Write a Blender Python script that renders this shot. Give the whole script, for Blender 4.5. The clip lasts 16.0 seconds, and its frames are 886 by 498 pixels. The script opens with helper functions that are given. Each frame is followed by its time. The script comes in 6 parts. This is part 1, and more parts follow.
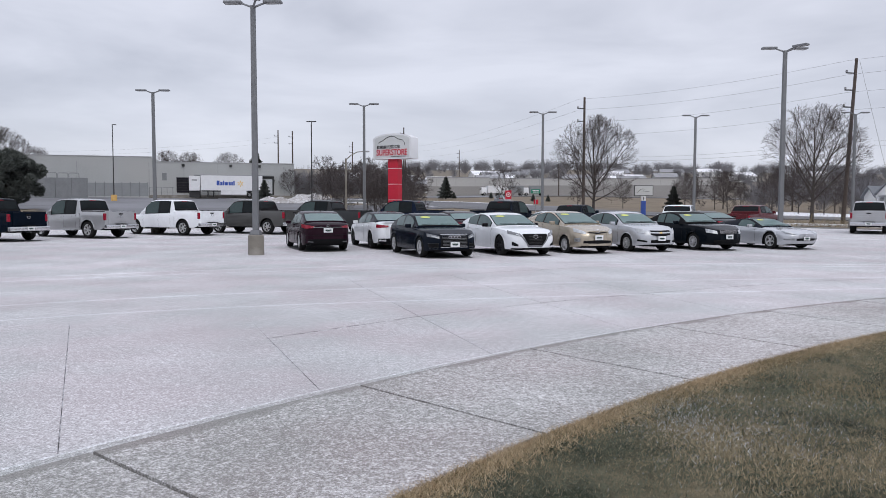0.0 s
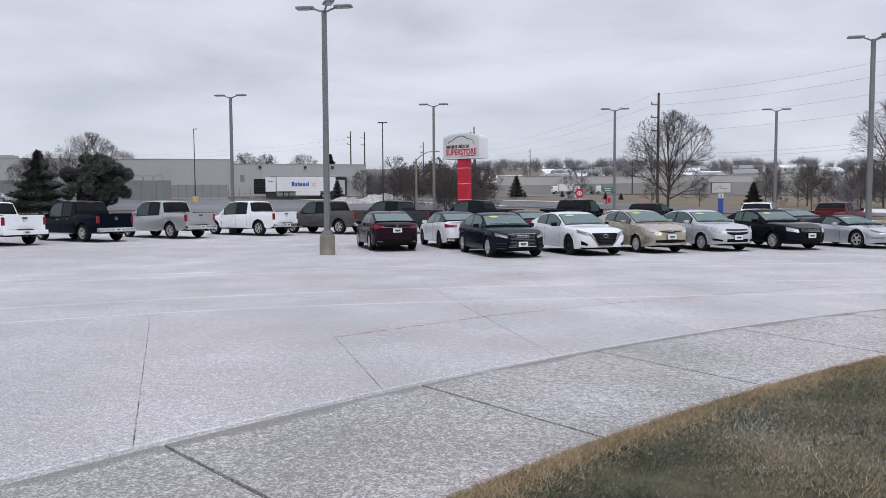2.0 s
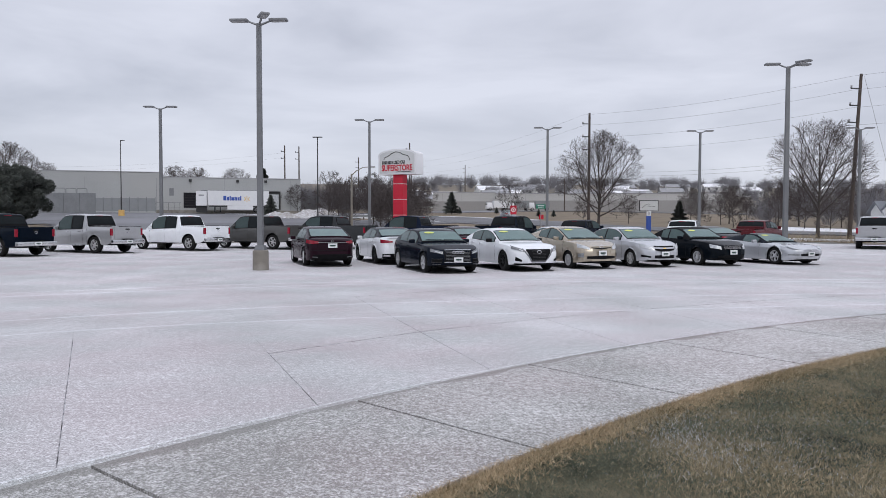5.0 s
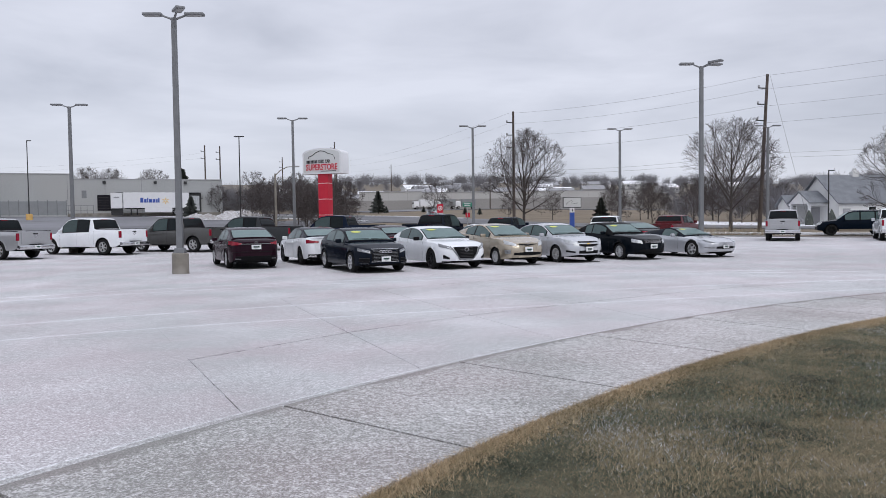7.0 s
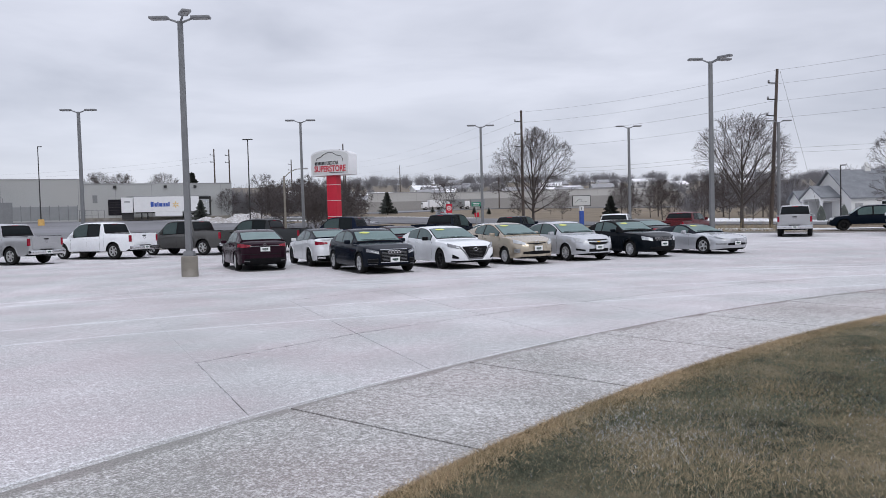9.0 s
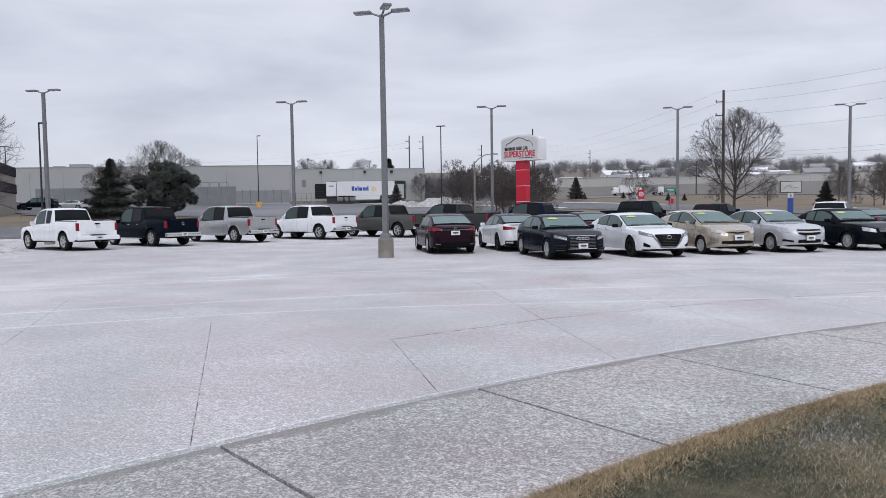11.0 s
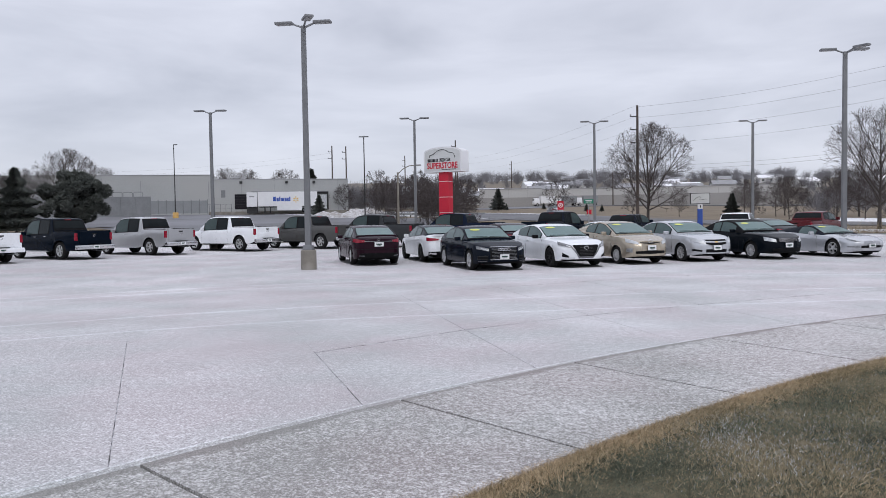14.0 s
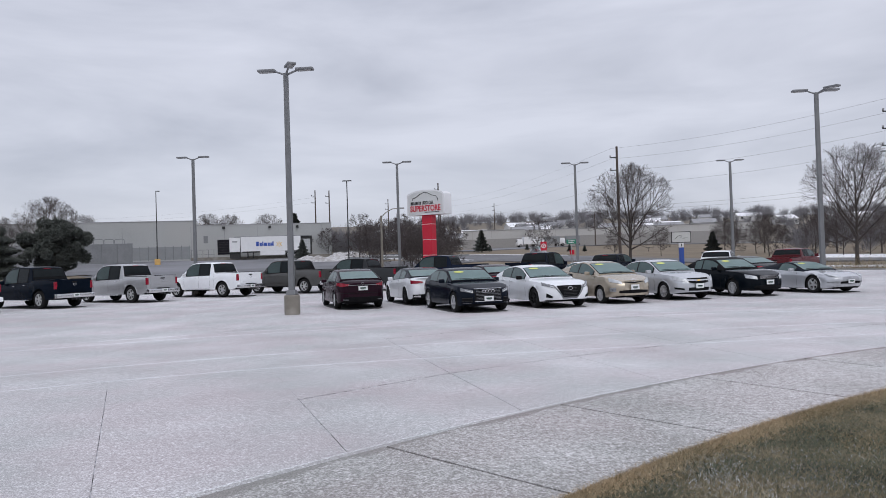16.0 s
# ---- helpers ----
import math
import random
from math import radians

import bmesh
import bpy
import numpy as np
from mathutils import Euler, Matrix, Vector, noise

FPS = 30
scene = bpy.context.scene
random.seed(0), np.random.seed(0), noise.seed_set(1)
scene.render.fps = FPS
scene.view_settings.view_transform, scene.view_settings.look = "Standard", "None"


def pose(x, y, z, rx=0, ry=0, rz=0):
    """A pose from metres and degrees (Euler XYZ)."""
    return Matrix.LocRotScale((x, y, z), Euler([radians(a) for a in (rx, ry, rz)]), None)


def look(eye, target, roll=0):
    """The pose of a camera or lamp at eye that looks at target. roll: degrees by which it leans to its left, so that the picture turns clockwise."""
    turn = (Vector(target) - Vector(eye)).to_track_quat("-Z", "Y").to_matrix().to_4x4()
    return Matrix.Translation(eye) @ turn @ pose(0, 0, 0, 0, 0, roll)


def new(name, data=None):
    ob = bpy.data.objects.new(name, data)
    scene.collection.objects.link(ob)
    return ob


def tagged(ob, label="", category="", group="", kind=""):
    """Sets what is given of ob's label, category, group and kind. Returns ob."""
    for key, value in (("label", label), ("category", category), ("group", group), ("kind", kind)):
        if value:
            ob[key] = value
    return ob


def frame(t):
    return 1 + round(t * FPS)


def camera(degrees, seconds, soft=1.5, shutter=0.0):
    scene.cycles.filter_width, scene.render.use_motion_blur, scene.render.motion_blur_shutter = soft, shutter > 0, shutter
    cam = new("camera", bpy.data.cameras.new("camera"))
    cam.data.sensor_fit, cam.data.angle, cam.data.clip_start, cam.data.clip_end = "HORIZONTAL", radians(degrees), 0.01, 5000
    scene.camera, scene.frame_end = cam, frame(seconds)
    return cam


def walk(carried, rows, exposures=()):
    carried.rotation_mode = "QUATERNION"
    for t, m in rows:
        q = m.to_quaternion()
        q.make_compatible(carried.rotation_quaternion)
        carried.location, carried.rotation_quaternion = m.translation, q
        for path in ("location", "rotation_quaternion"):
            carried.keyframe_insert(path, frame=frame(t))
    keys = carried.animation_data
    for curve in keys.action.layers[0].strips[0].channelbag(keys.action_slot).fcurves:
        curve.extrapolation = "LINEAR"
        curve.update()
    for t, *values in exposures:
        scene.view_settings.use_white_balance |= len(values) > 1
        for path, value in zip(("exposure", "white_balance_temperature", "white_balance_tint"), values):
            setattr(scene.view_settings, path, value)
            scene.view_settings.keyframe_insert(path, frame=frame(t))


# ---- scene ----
cam = camera(62.8, 16.0, soft=0.65)
PATH = [
    (0, (0.276, -0.253, 1.665), (0.172, 1.741, 1.548), 0.1),
    (0.5, (0.373, -0.255, 1.68), (0.22, 1.736, 1.567), 0.1),
    (1, (0.444, -0.25, 1.676), (0.227, 1.735, 1.569), -0.1),
    (1.5, (0.432, -0.259, 1.679), (0.16, 1.72, 1.571), -0.3),
    (2, (0.369, -0.26, 1.684), (0.071, 1.714, 1.565), -0.3),
    (2.5, (0.309, -0.276, 1.674), (0.01, 1.697, 1.542), 0.0),
    (3, (0.229, -0.261, 1.659), (-0.058, 1.713, 1.515), 0.6),
    (3.5, (0.199, -0.289, 1.657), (-0.075, 1.687, 1.518), 1.0),
    (4, (0.241, -0.306, 1.666), (-0.009, 1.675, 1.546), 1.0),
    (4.5, (0.327, -0.317, 1.682), (0.124, 1.67, 1.586), 0.6),
    (5, (0.363, -0.317, 1.682), (0.242, 1.678, 1.606), 0.1),
    (5.2, (0.351, -0.292, 1.671), (0.269, 1.705, 1.599), -0.1),
    (7.3, (0.356, -0.15, 1.651), (0.438, 1.847, 1.571), -0.8),
    (7.5, (0.337, -0.126, 1.627), (0.417, 1.871, 1.551), -0.9),
    (8, (0.349, -0.091, 1.628), (0.421, 1.906, 1.556), -1.1),
    (8.5, (0.38, -0.087, 1.634), (0.45, 1.91, 1.562), -1.3),
    (9, (0.38, -0.072, 1.635), (0.432, 1.925, 1.557), -1.5),
    (9.5, (0.399, -0.072, 1.641), (0.402, 1.926, 1.55), -1.8),
    (10, (0.384, -0.122, 1.632), (0.23, 1.869, 1.534), -1.9),
    (10.2, (0.357, -0.076, 1.632), (0.106, 1.906, 1.532), -1.9),
    (12.3, (0.397, -0.233, 1.689), (-0.124, 1.695, 1.582), -0.5),
    (12.5, (0.393, -0.234, 1.687), (-0.08, 1.707, 1.588), -0.5),
    (13, (0.397, -0.24, 1.693), (0.03, 1.725, 1.606), -0.6),
    (13.5, (0.405, -0.249, 1.691), (0.113, 1.728, 1.606), -0.8),
    (14, (0.412, -0.267, 1.69), (0.161, 1.715, 1.607), -0.9),
    (14.5, (0.411, -0.277, 1.686), (0.18, 1.708, 1.615), -1.1),
    (15, (0.408, -0.283, 1.694), (0.187, 1.704, 1.654), -1.3),
    (15.5, (0.422, -0.293, 1.701), (0.208, 1.695, 1.701), -1.6),
    (16, (0.421, -0.282, 1.702), (0.216, 1.707, 1.734), -1.8),
]
walk(cam, [(t, look(eye, target, roll)) for t, eye, target, roll in PATH], [(0, -0.02, 6400, 9), (5, -0.05, 6400, 9), (9.5, 0.0, 6400, 9), (12.5, -0.07, 6380, 9), (13.5, -0.10, 6380, 9), (14.5, 0.03, 6380, 9), (15.5, -0.17, 6380, 9), (16, -0.14, 6380, 9)])

# ---------------------------------------------------------------- world and light
world = bpy.data.worlds.new("world")
scene.world = world
world.use_nodes = True
wn, wl = world.node_tree.nodes, world.node_tree.links
wn.clear()
w_out, w_bg = wn.new("ShaderNodeOutputWorld"), wn.new("ShaderNodeBackground")
w_sky, w_tc = wn.new("ShaderNodeTexSky"), wn.new("ShaderNodeTexCoord")
w_sky.sky_type, w_sky.sun_disc = "NISHITA", False
w_sky.sun_elevation, w_sky.sun_rotation = radians(38), radians(150)
w_scale = wn.new("ShaderNodeVectorMath"); w_scale.operation = "MULTIPLY"
w_scale.inputs[1].default_value = (1.0, 1.0, 4.2)
w_cloud = wn.new("ShaderNodeTexNoise"); w_cloud.inputs["Scale"].default_value = 2.3
w_cloud.inputs["Detail"].default_value = 5; w_cloud.inputs["Roughness"].default_value = 0.52; w_cloud.inputs["Distortion"].default_value = 0.35
w_ramp = wn.new("ShaderNodeValToRGB")
w_ramp.color_ramp.elements[0].position, w_ramp.color_ramp.elements[0].color = 0.34, (5.7, 5.85, 6.75, 1)
w_ramp.color_ramp.elements[1].position, w_ramp.color_ramp.elements[1].color = 0.64, (8.0, 8.1, 9.1, 1)
w_sep = wn.new("ShaderNodeSeparateXYZ")
w_up = wn.new("ShaderNodeMapRange")
w_up.inputs["From Min"].default_value, w_up.inputs["From Max"].default_value = 0.25, 0.95
w_up.inputs["To Min"].default_value, w_up.inputs["To Max"].default_value = 1.0, 1.75
w_mul = wn.new("ShaderNodeVectorMath"); w_mul.operation = "SCALE"
w_mix = wn.new("ShaderNodeMix"); w_mix.data_type = "RGBA"; w_mix.inputs["Factor"].default_value = 0.9
wl.new(w_tc.outputs["Generated"], w_scale.inputs[0]); wl.new(w_scale.outputs[0], w_cloud.inputs["Vector"])
wl.new(w_cloud.outputs["Fac"], w_ramp.inputs["Fac"]); wl.new(w_tc.outputs["Generated"], w_sep.inputs[0])
wl.new(w_sep.outputs["Z"], w_up.inputs["Value"])
wl.new(w_ramp.outputs["Color"], w_mul.inputs[0]); wl.new(w_up.outputs[0], w_mul.inputs["Scale"])
wl.new(w_sky.outputs["Color"], w_mix.inputs["A"]); wl.new(w_mul.outputs[0], w_mix.inputs["B"])
wl.new(w_mix.outputs["Result"], w_bg.inputs["Color"]); wl.new(w_bg.outputs[0], w_out.inputs["Surface"])
w_bg.inputs["Strength"].default_value = 0.10

sun_data = bpy.data.lights.new("sun", "SUN")
sun_data.energy, sun_data.angle, sun_data.color = 0.6, radians(25), (1.0, 0.97, 0.93)
sun = new("sun", sun_data)
sun.matrix_world = look((20, -30, 40), (0, 20, 0))

# ---------------------------------------------------------------- materials
def nodes_of(name):
    m = bpy.data.materials.new(name)
    m.use_nodes = True
    t = m.node_tree
    return m, t.nodes, t.links, t.nodes["Principled BSDF"]


def pm(name, a, b=None, scale=6.0, rough=0.6, metal=0.0, bump=0.0, fine=60.0, coat=0.0, amount=1.0, spec=0.5, grime=None):
    """A surface that varies between two colours at two scales, with a fine bump. grime: a third colour in broad stains."""
    m, n, l, p = nodes_of(name)
    b = b or tuple(min(1, c * 1.25) for c in a)
    tc = n.new("ShaderNodeTexCoord")
    n1, n2 = n.new("ShaderNodeTexNoise"), n.new("ShaderNodeTexNoise")
    n1.inputs["Scale"].default_value, n1.inputs["Detail"].default_value = scale, 4
    n2.inputs["Scale"].default_value, n2.inputs["Detail"].default_value = fine, 3
    for k in (n1, n2):
        l.new(tc.outputs["Object"], k.inputs["Vector"])
    avg = n.new("ShaderNodeMath"); avg.operation = "MULTIPLY_ADD"
    l.new(n2.outputs["Fac"], avg.inputs[0]); avg.inputs[1].default_value = 0.5
    half = n.new("ShaderNodeMath"); half.operation = "MULTIPLY"; half.inputs[1].default_value = 0.5
    l.new(n1.outputs["Fac"], half.inputs[0]); l.new(half.outputs[0], avg.inputs[2])
    r = n.new("ShaderNodeValToRGB")
    r.color_ramp.elements[0].position, r.color_ramp.elements[1].position = 0.5 - 0.16 * amount, 0.5 + 0.16 * amount
    r.color_ramp.elements[0].color, r.color_ramp.elements[1].color = (*a, 1), (*b, 1)
    l.new(avg.outputs[0], r.inputs["Fac"])
    colour = r.outputs["Color"]
    if grime:
        g = n.new("ShaderNodeTexNoise"); g.inputs["Scale"].default_value, g.inputs["Detail"].default_value = scale * 0.23, 6
        l.new(tc.outputs["Object"], g.inputs["Vector"])
        gr = n.new("ShaderNodeMapRange"); gr.inputs["From Min"].default_value, gr.inputs["From Max"].default_value = 0.52, 0.72
        l.new(g.outputs["Fac"], gr.inputs["Value"])
        mx = n.new("ShaderNodeMix"); mx.data_type = "RGBA"
        l.new(gr.outputs[0], mx.inputs["Factor"]); l.new(colour, mx.inputs["A"]); mx.inputs["B"].default_value = (*grime, 1)
        colour = mx.outputs["Result"]
    l.new(colour, p.inputs["Base Color"])
    p.inputs["Roughness"].default_value, p.inputs["Metallic"].default_value = rough, metal
    p.inputs["Coat Weight"].default_value, p.inputs["Coat Roughness"].default_value = coat, 0.08
    p.inputs["Specular IOR Level"].default_value = spec
    if bump:
        bp = n.new("ShaderNodeBump"); bp.inputs["Strength"].default_value, bp.inputs["Distance"].default_value = bump, 0.01
        l.new(n2.outputs["Fac"], bp.inputs["Height"]); l.new(bp.outputs[0], p.inputs["Normal"])
    return m


def snow_concrete(name, base, snow, cover, grain, bump=0.35, edge=None):
    """Concrete under a thin broken dusting of snow grains. cover: how much of it is white; edge: middle and radius of an arc along which the snow has melted."""
    m, n, l, p = nodes_of(name)
    tc = n.new("ShaderNodeTexCoord")
    g1, g2, g3, g4 = (n.new("ShaderNodeTexNoise") for _ in range(4))
    for k, s, d in ((g1, grain, 2), (g2, grain * 0.30, 3), (g3, 0.5, 5), (g4, 0.06, 3)):
        k.inputs["Scale"].default_value, k.inputs["Detail"].default_value = s, d
        l.new(tc.outputs["Object"], k.inputs["Vector"])
    g1.inputs["Roughness"].default_value, g1.inputs["Detail"].default_value = 0.68, 4
    def madd(x, w, add):
        k = n.new("ShaderNodeMath"); k.operation = "MULTIPLY_ADD"
        l.new(x, k.inputs[0]); k.inputs[1].default_value = w
        if isinstance(add, float):
            k.inputs[2].default_value = add
        else:
            l.new(add, k.inputs[2])
        return k.outputs[0]
    h = madd(g1.outputs["Fac"], 1.0, cover - 0.925)
    h = madd(g2.outputs["Fac"], 0.30, h)
    h = madd(g3.outputs["Fac"], 0.26, h)
    h = madd(g4.outputs["Fac"], 0.30, h)
    if edge:
        cx, cy, radius = edge
        off, flat, far_ = (n.new("ShaderNodeVectorMath") for _ in range(3))
        off.operation, flat.operation, far_.operation = "SUBTRACT", "MULTIPLY", "LENGTH"
        off.inputs[1].default_value, flat.inputs[1].default_value = (cx, cy, 0), (1, 1, 0)
        l.new(tc.outputs["Object"], off.inputs[0]); l.new(off.outputs[0], flat.inputs[0]); l.new(flat.outputs[0], far_.inputs[0])
        wob = n.new("ShaderNodeTexNoise"); wob.inputs["Scale"].default_value, wob.inputs["Detail"].default_value = 1.3, 4
        l.new(tc.outputs["Object"], wob.inputs["Vector"])
        melt = n.new("ShaderNodeMapRange")
        melt.inputs["From Min"].default_value, melt.inputs["From Max"].default_value = radius + 0.07, radius + 0.20
        melt.inputs["To Min"].default_value, melt.inputs["To Max"].default_value = 0.0, -0.24
        l.new(madd(wob.outputs["Fac"], 0.45, far_.outputs["Value"]), melt.inputs["Value"])
        sm = n.new("ShaderNodeMath"); sm.operation = "ADD"
        l.new(h, sm.inputs[0]); l.new(melt.outputs[0], sm.inputs[1])
        h = sm.outputs[0]
    r = n.new("ShaderNodeMapRange")
    r.inputs["From Min"].default_value, r.inputs["From Max"].default_value = 0.41, 0.69
    l.new(h, r.inputs["Value"])
    mx = n.new("ShaderNodeMix"); mx.data_type = "RGBA"
    stain = n.new("ShaderNodeTexNoise"); stain.inputs["Scale"].default_value, stain.inputs["Detail"].default_value = 0.42, 3
    l.new(tc.outputs["Object"], stain.inputs["Vector"])
    sr = n.new("ShaderNodeValToRGB")
    sr.color_ramp.elements[0].position, sr.color_ramp.elements[1].position = 0.40, 0.60
    sr.color_ramp.elements[0].color = (base[0] * 0.95, base[1] * 1.0, base[2] * 1.0, 1)
    sr.color_ramp.elements[1].color = (base[0] * 1.03, base[1] * 0.975, base[2] * 1.0, 1)
    grit, sand = n.new("ShaderNodeTexNoise"), n.new("ShaderNodeMapRange")
    grit.inputs["Scale"].default_value, grit.inputs["Detail"].default_value = grain * 1.7, 3
    sand.inputs["From Min"].default_value, sand.inputs["From Max"].default_value = 0.35, 0.65
    sand.inputs["To Min"].default_value, sand.inputs["To Max"].default_value = 0.68, 1.28
    tone = n.new("ShaderNodeVectorMath"); tone.operation = "SCALE"
    l.new(tc.outputs["Object"], grit.inputs["Vector"]); l.new(grit.outputs["Fac"], sand.inputs["Value"])
    l.new(stain.outputs["Fac"], sr.inputs["Fac"]); l.new(sr.outputs["Color"], tone.inputs[0])
    l.new(sand.outputs[0], tone.inputs["Scale"]); l.new(tone.outputs[0], mx.inputs["A"])
    mx.inputs["B"].default_value = (*snow, 1)
    l.new(r.outputs[0], mx.inputs["Factor"]); l.new(mx.outputs["Result"], p.inputs["Base Color"])
    p.inputs["Roughness"].default_value, p.inputs["Specular IOR Level"].default_value = 0.85, 0.25
    bp = n.new("ShaderNodeBump"); bp.inputs["Strength"].default_value, bp.inputs["Distance"].default_value = bump, 0.008
    l.new(g1.outputs["Fac"], bp.inputs["Height"]); l.new(bp.outputs[0], p.inputs["Normal"])
    return m


def turf_mat(name):
    """Short winter turf: single blades of straw, olive and green, in patches a step or two across."""
    m, n, l, p = nodes_of(name)
    tc = n.new("ShaderNodeTexCoord")
    def nz(scale, detail, rough=0.6):
        k = n.new("ShaderNodeTexNoise")
        k.inputs["Scale"].default_value, k.inputs["Detail"].default_value, k.inputs["Roughness"].default_value = scale, detail, rough
        l.new(tc.outputs["Object"], k.inputs["Vector"])
        return k.outputs["Fac"]
    patch_, blade = nz(1.1, 5, 0.65), nz(150, 3, 0.8)
    s = n.new("ShaderNodeMath"); s.operation = "MULTIPLY_ADD"
    l.new(patch_, s.inputs[0]); s.inputs[1].default_value = 1.3; s.inputs[2].default_value = -0.65
    t = n.new("ShaderNodeMath"); t.operation = "ADD"
    l.new(blade, t.inputs[0]); l.new(s.outputs[0], t.inputs[1])
    r = n.new("ShaderNodeValToRGB")
    stops = [(0.30, (0.022, 0.025, 0.018)), (0.42, (0.060, 0.071, 0.049)), (0.50, (0.100, 0.098, 0.064)), (0.60, (0.17, 0.148, 0.094)), (0.74, (0.29, 0.245, 0.168))]
    while len(r.color_ramp.elements) < len(stops):
        r.color_ramp.elements.new(0.5)
    for e, (at, c) in zip(r.color_ramp.elements, stops):
        e.position, e.color = at, (*c, 1)
    l.new(t.outputs[0], r.inputs[0]); l.new(r.outputs[0], p.inputs["Base Color"])
    p.inputs["Roughness"].default_value, p.inputs["Specular IOR Level"].default_value = 0.95, 0.1
    b = n.new("ShaderNodeBump"); b.inputs["Strength"].default_value, b.inputs["Distance"].default_value = 0.8, 0.02
    l.new(blade, b.inputs["Height"]); l.new(b.outputs[0], p.inputs["Normal"])
    return m


M = {}
M["lot"] = snow_concrete("snow_dusted_concrete", (0.425, 0.406, 0.402), (0.868, 0.856, 0.868), 0.468, 44, 0.25)
M["walkway"] = snow_concrete("snow_flecked_concrete", (0.285, 0.266, 0.25), (0.785, 0.772, 0.768), 0.496, 62, 0.4, edge=(21.66, -13.03, 29.36))
M["track"] = snow_concrete("pressed_snow", (0.48, 0.47, 0.47), (0.87, 0.87, 0.89), 0.508, 60, 0.2)
M["kerb"] = snow_concrete("wet_kerb_concrete", (0.175, 0.165, 0.157), (0.80, 0.795, 0.80), 0.432, 80, 0.3)
M["gutter"] = snow_concrete("thinly_dusted_gutter", (0.36, 0.352, 0.34), (0.85, 0.855, 0.86), 0.448, 70, 0.25)
# snow-free concrete, coloured darker still for the shade beneath vehicles
M["bare"] = pm("bare_shade_dark_concrete", (0.055, 0.054, 0.054), (0.11, 0.108, 0.107), 2.0, 0.85, fine=30, bump=0.2)
M["joint"] = pm("dirt_in_joint", (0.07, 0.065, 0.06), (0.16, 0.15, 0.14), 3, 0.9)
M["slabjoint"] = pm("snow_choked_joint", (0.06, 0.056, 0.052), (0.50, 0.50, 0.52), 1.1, 0.9, fine=7, amount=0.5)
M["snow"] = pm("packed_snow", (0.78, 0.78, 0.80), (0.9, 0.9, 0.92), 5, 0.8, bump=0.3)
M["dirtysnow"] = pm("dirty_snow", (0.24, 0.215, 0.19), (0.70, 0.70, 0.72), 2.6, 0.85, bump=0.8, fine=16, grime=(0.25, 0.22, 0.19), amount=0.9)
M["grass"] = turf_mat("dormant_turf")
M["verge"] = pm("brown_winter_grass", (0.125, 0.098, 0.064), (0.235, 0.185, 0.125), 0.25, 0.95, bump=0.6, fine=6, grime=(0.17, 0.14, 0.11))
M["asphalt"] = pm("worn_asphalt", (0.10, 0.10, 0.105), (0.18, 0.18, 0.19), 0.12, 0.85, bump=0.2, fine=2, grime=(0.26, 0.26, 0.28))
M["hill"] = pm("hillside_grass", (0.13, 0.11, 0.08), (0.20, 0.17, 0.13), 0.02, 0.95, fine=0.4)
M["steel"] = pm("galvanised_steel", (0.155, 0.16, 0.167), (0.215, 0.22, 0.228), 3, 0.5, 0.4, fine=40)
M["lamphead"] = pm("grey_lamp_housing", (0.30, 0.30, 0.31), (0.38, 0.38, 0.39), 3, 0.5, 0.2)
M["luminaire"] = pm("weathered_lamp_housing", (0.17, 0.175, 0.185), (0.24, 0.245, 0.255), 3, 0.5, 0.2)
M["lens"] = pm("dull_lamp_lens", (0.32, 0.33, 0.34), (0.40, 0.41, 0.42), 3, 0.25)
M["footing"] = pm("stained_footing_concrete", (0.17, 0.155, 0.13), (0.29, 0.265, 0.23), 2.5, 0.9, bump=0.5, grime=(0.36, 0.34, 0.31))
M["blackmetal"] = pm("black_painted_metal", (0.02, 0.02, 0.021), (0.035, 0.035, 0.036), 3, 0.5)
M["polewood"] = pm("weathered_pole_wood", (0.062, 0.049, 0.042), (0.12, 0.095, 0.082), 3, 0.9, bump=0.4)
M["wire"] = pm("aluminium_cable", (0.20, 0.20, 0.21), (0.25, 0.25, 0.26), 3, 0.6)
M["bark"] = pm("grey_brown_bark", (0.05, 0.042, 0.038), (0.092, 0.079, 0.072), 4, 0.95, bump=0.4)
M["twig"] = pm("bare_twig_bark", (0.066, 0.056, 0.055), (0.118, 0.102, 0.099), 1.0, 0.95, spec=0.2)
M["needle"] = pm("dark_pine_needles", (0.052, 0.060, 0.057), (0.135, 0.143, 0.126), 1.2, 0.9, spec=0.15)
# far trees' twigs, with distance haze put into their pale cool grey
M["scrub"] = pm("haze_greyed_scrub_twigs", (0.165, 0.163, 0.175), (0.25, 0.245, 0.26), 0.6, 0.95)
M["wallgrey"] = pm("grey_painted_block", (0.375, 0.382, 0.378), (0.44, 0.448, 0.444), 0.25, 0.85, fine=4, grime=(0.42, 0.42, 0.41))
M["walllow"] = pm("grey_fence_panel", (0.19, 0.196, 0.203), (0.24, 0.246, 0.253), 0.6, 0.8, fine=5)
M["walltan"] = pm("tan_painted_panel", (0.46, 0.455, 0.445), (0.53, 0.525, 0.515), 0.1, 0.85, fine=3)
M["walltan2"] = pm("grey_tan_base_band", (0.30, 0.29, 0.28), (0.36, 0.35, 0.34), 0.1, 0.85, fine=3)
M["brown"] = pm("dark_brown_fascia", (0.016, 0.015, 0.019), (0.03, 0.028, 0.033), 1, 0.9, spec=0.1)
M["stucco"] = pm("taupe_stucco", (0.24, 0.215, 0.19), (0.3, 0.27, 0.24), 1, 0.9, fine=20)
M["siding"] = pm("white_vinyl_siding", (0.62, 0.62, 0.61), (0.72, 0.72, 0.71), 0.8, 0.6, fine=9)
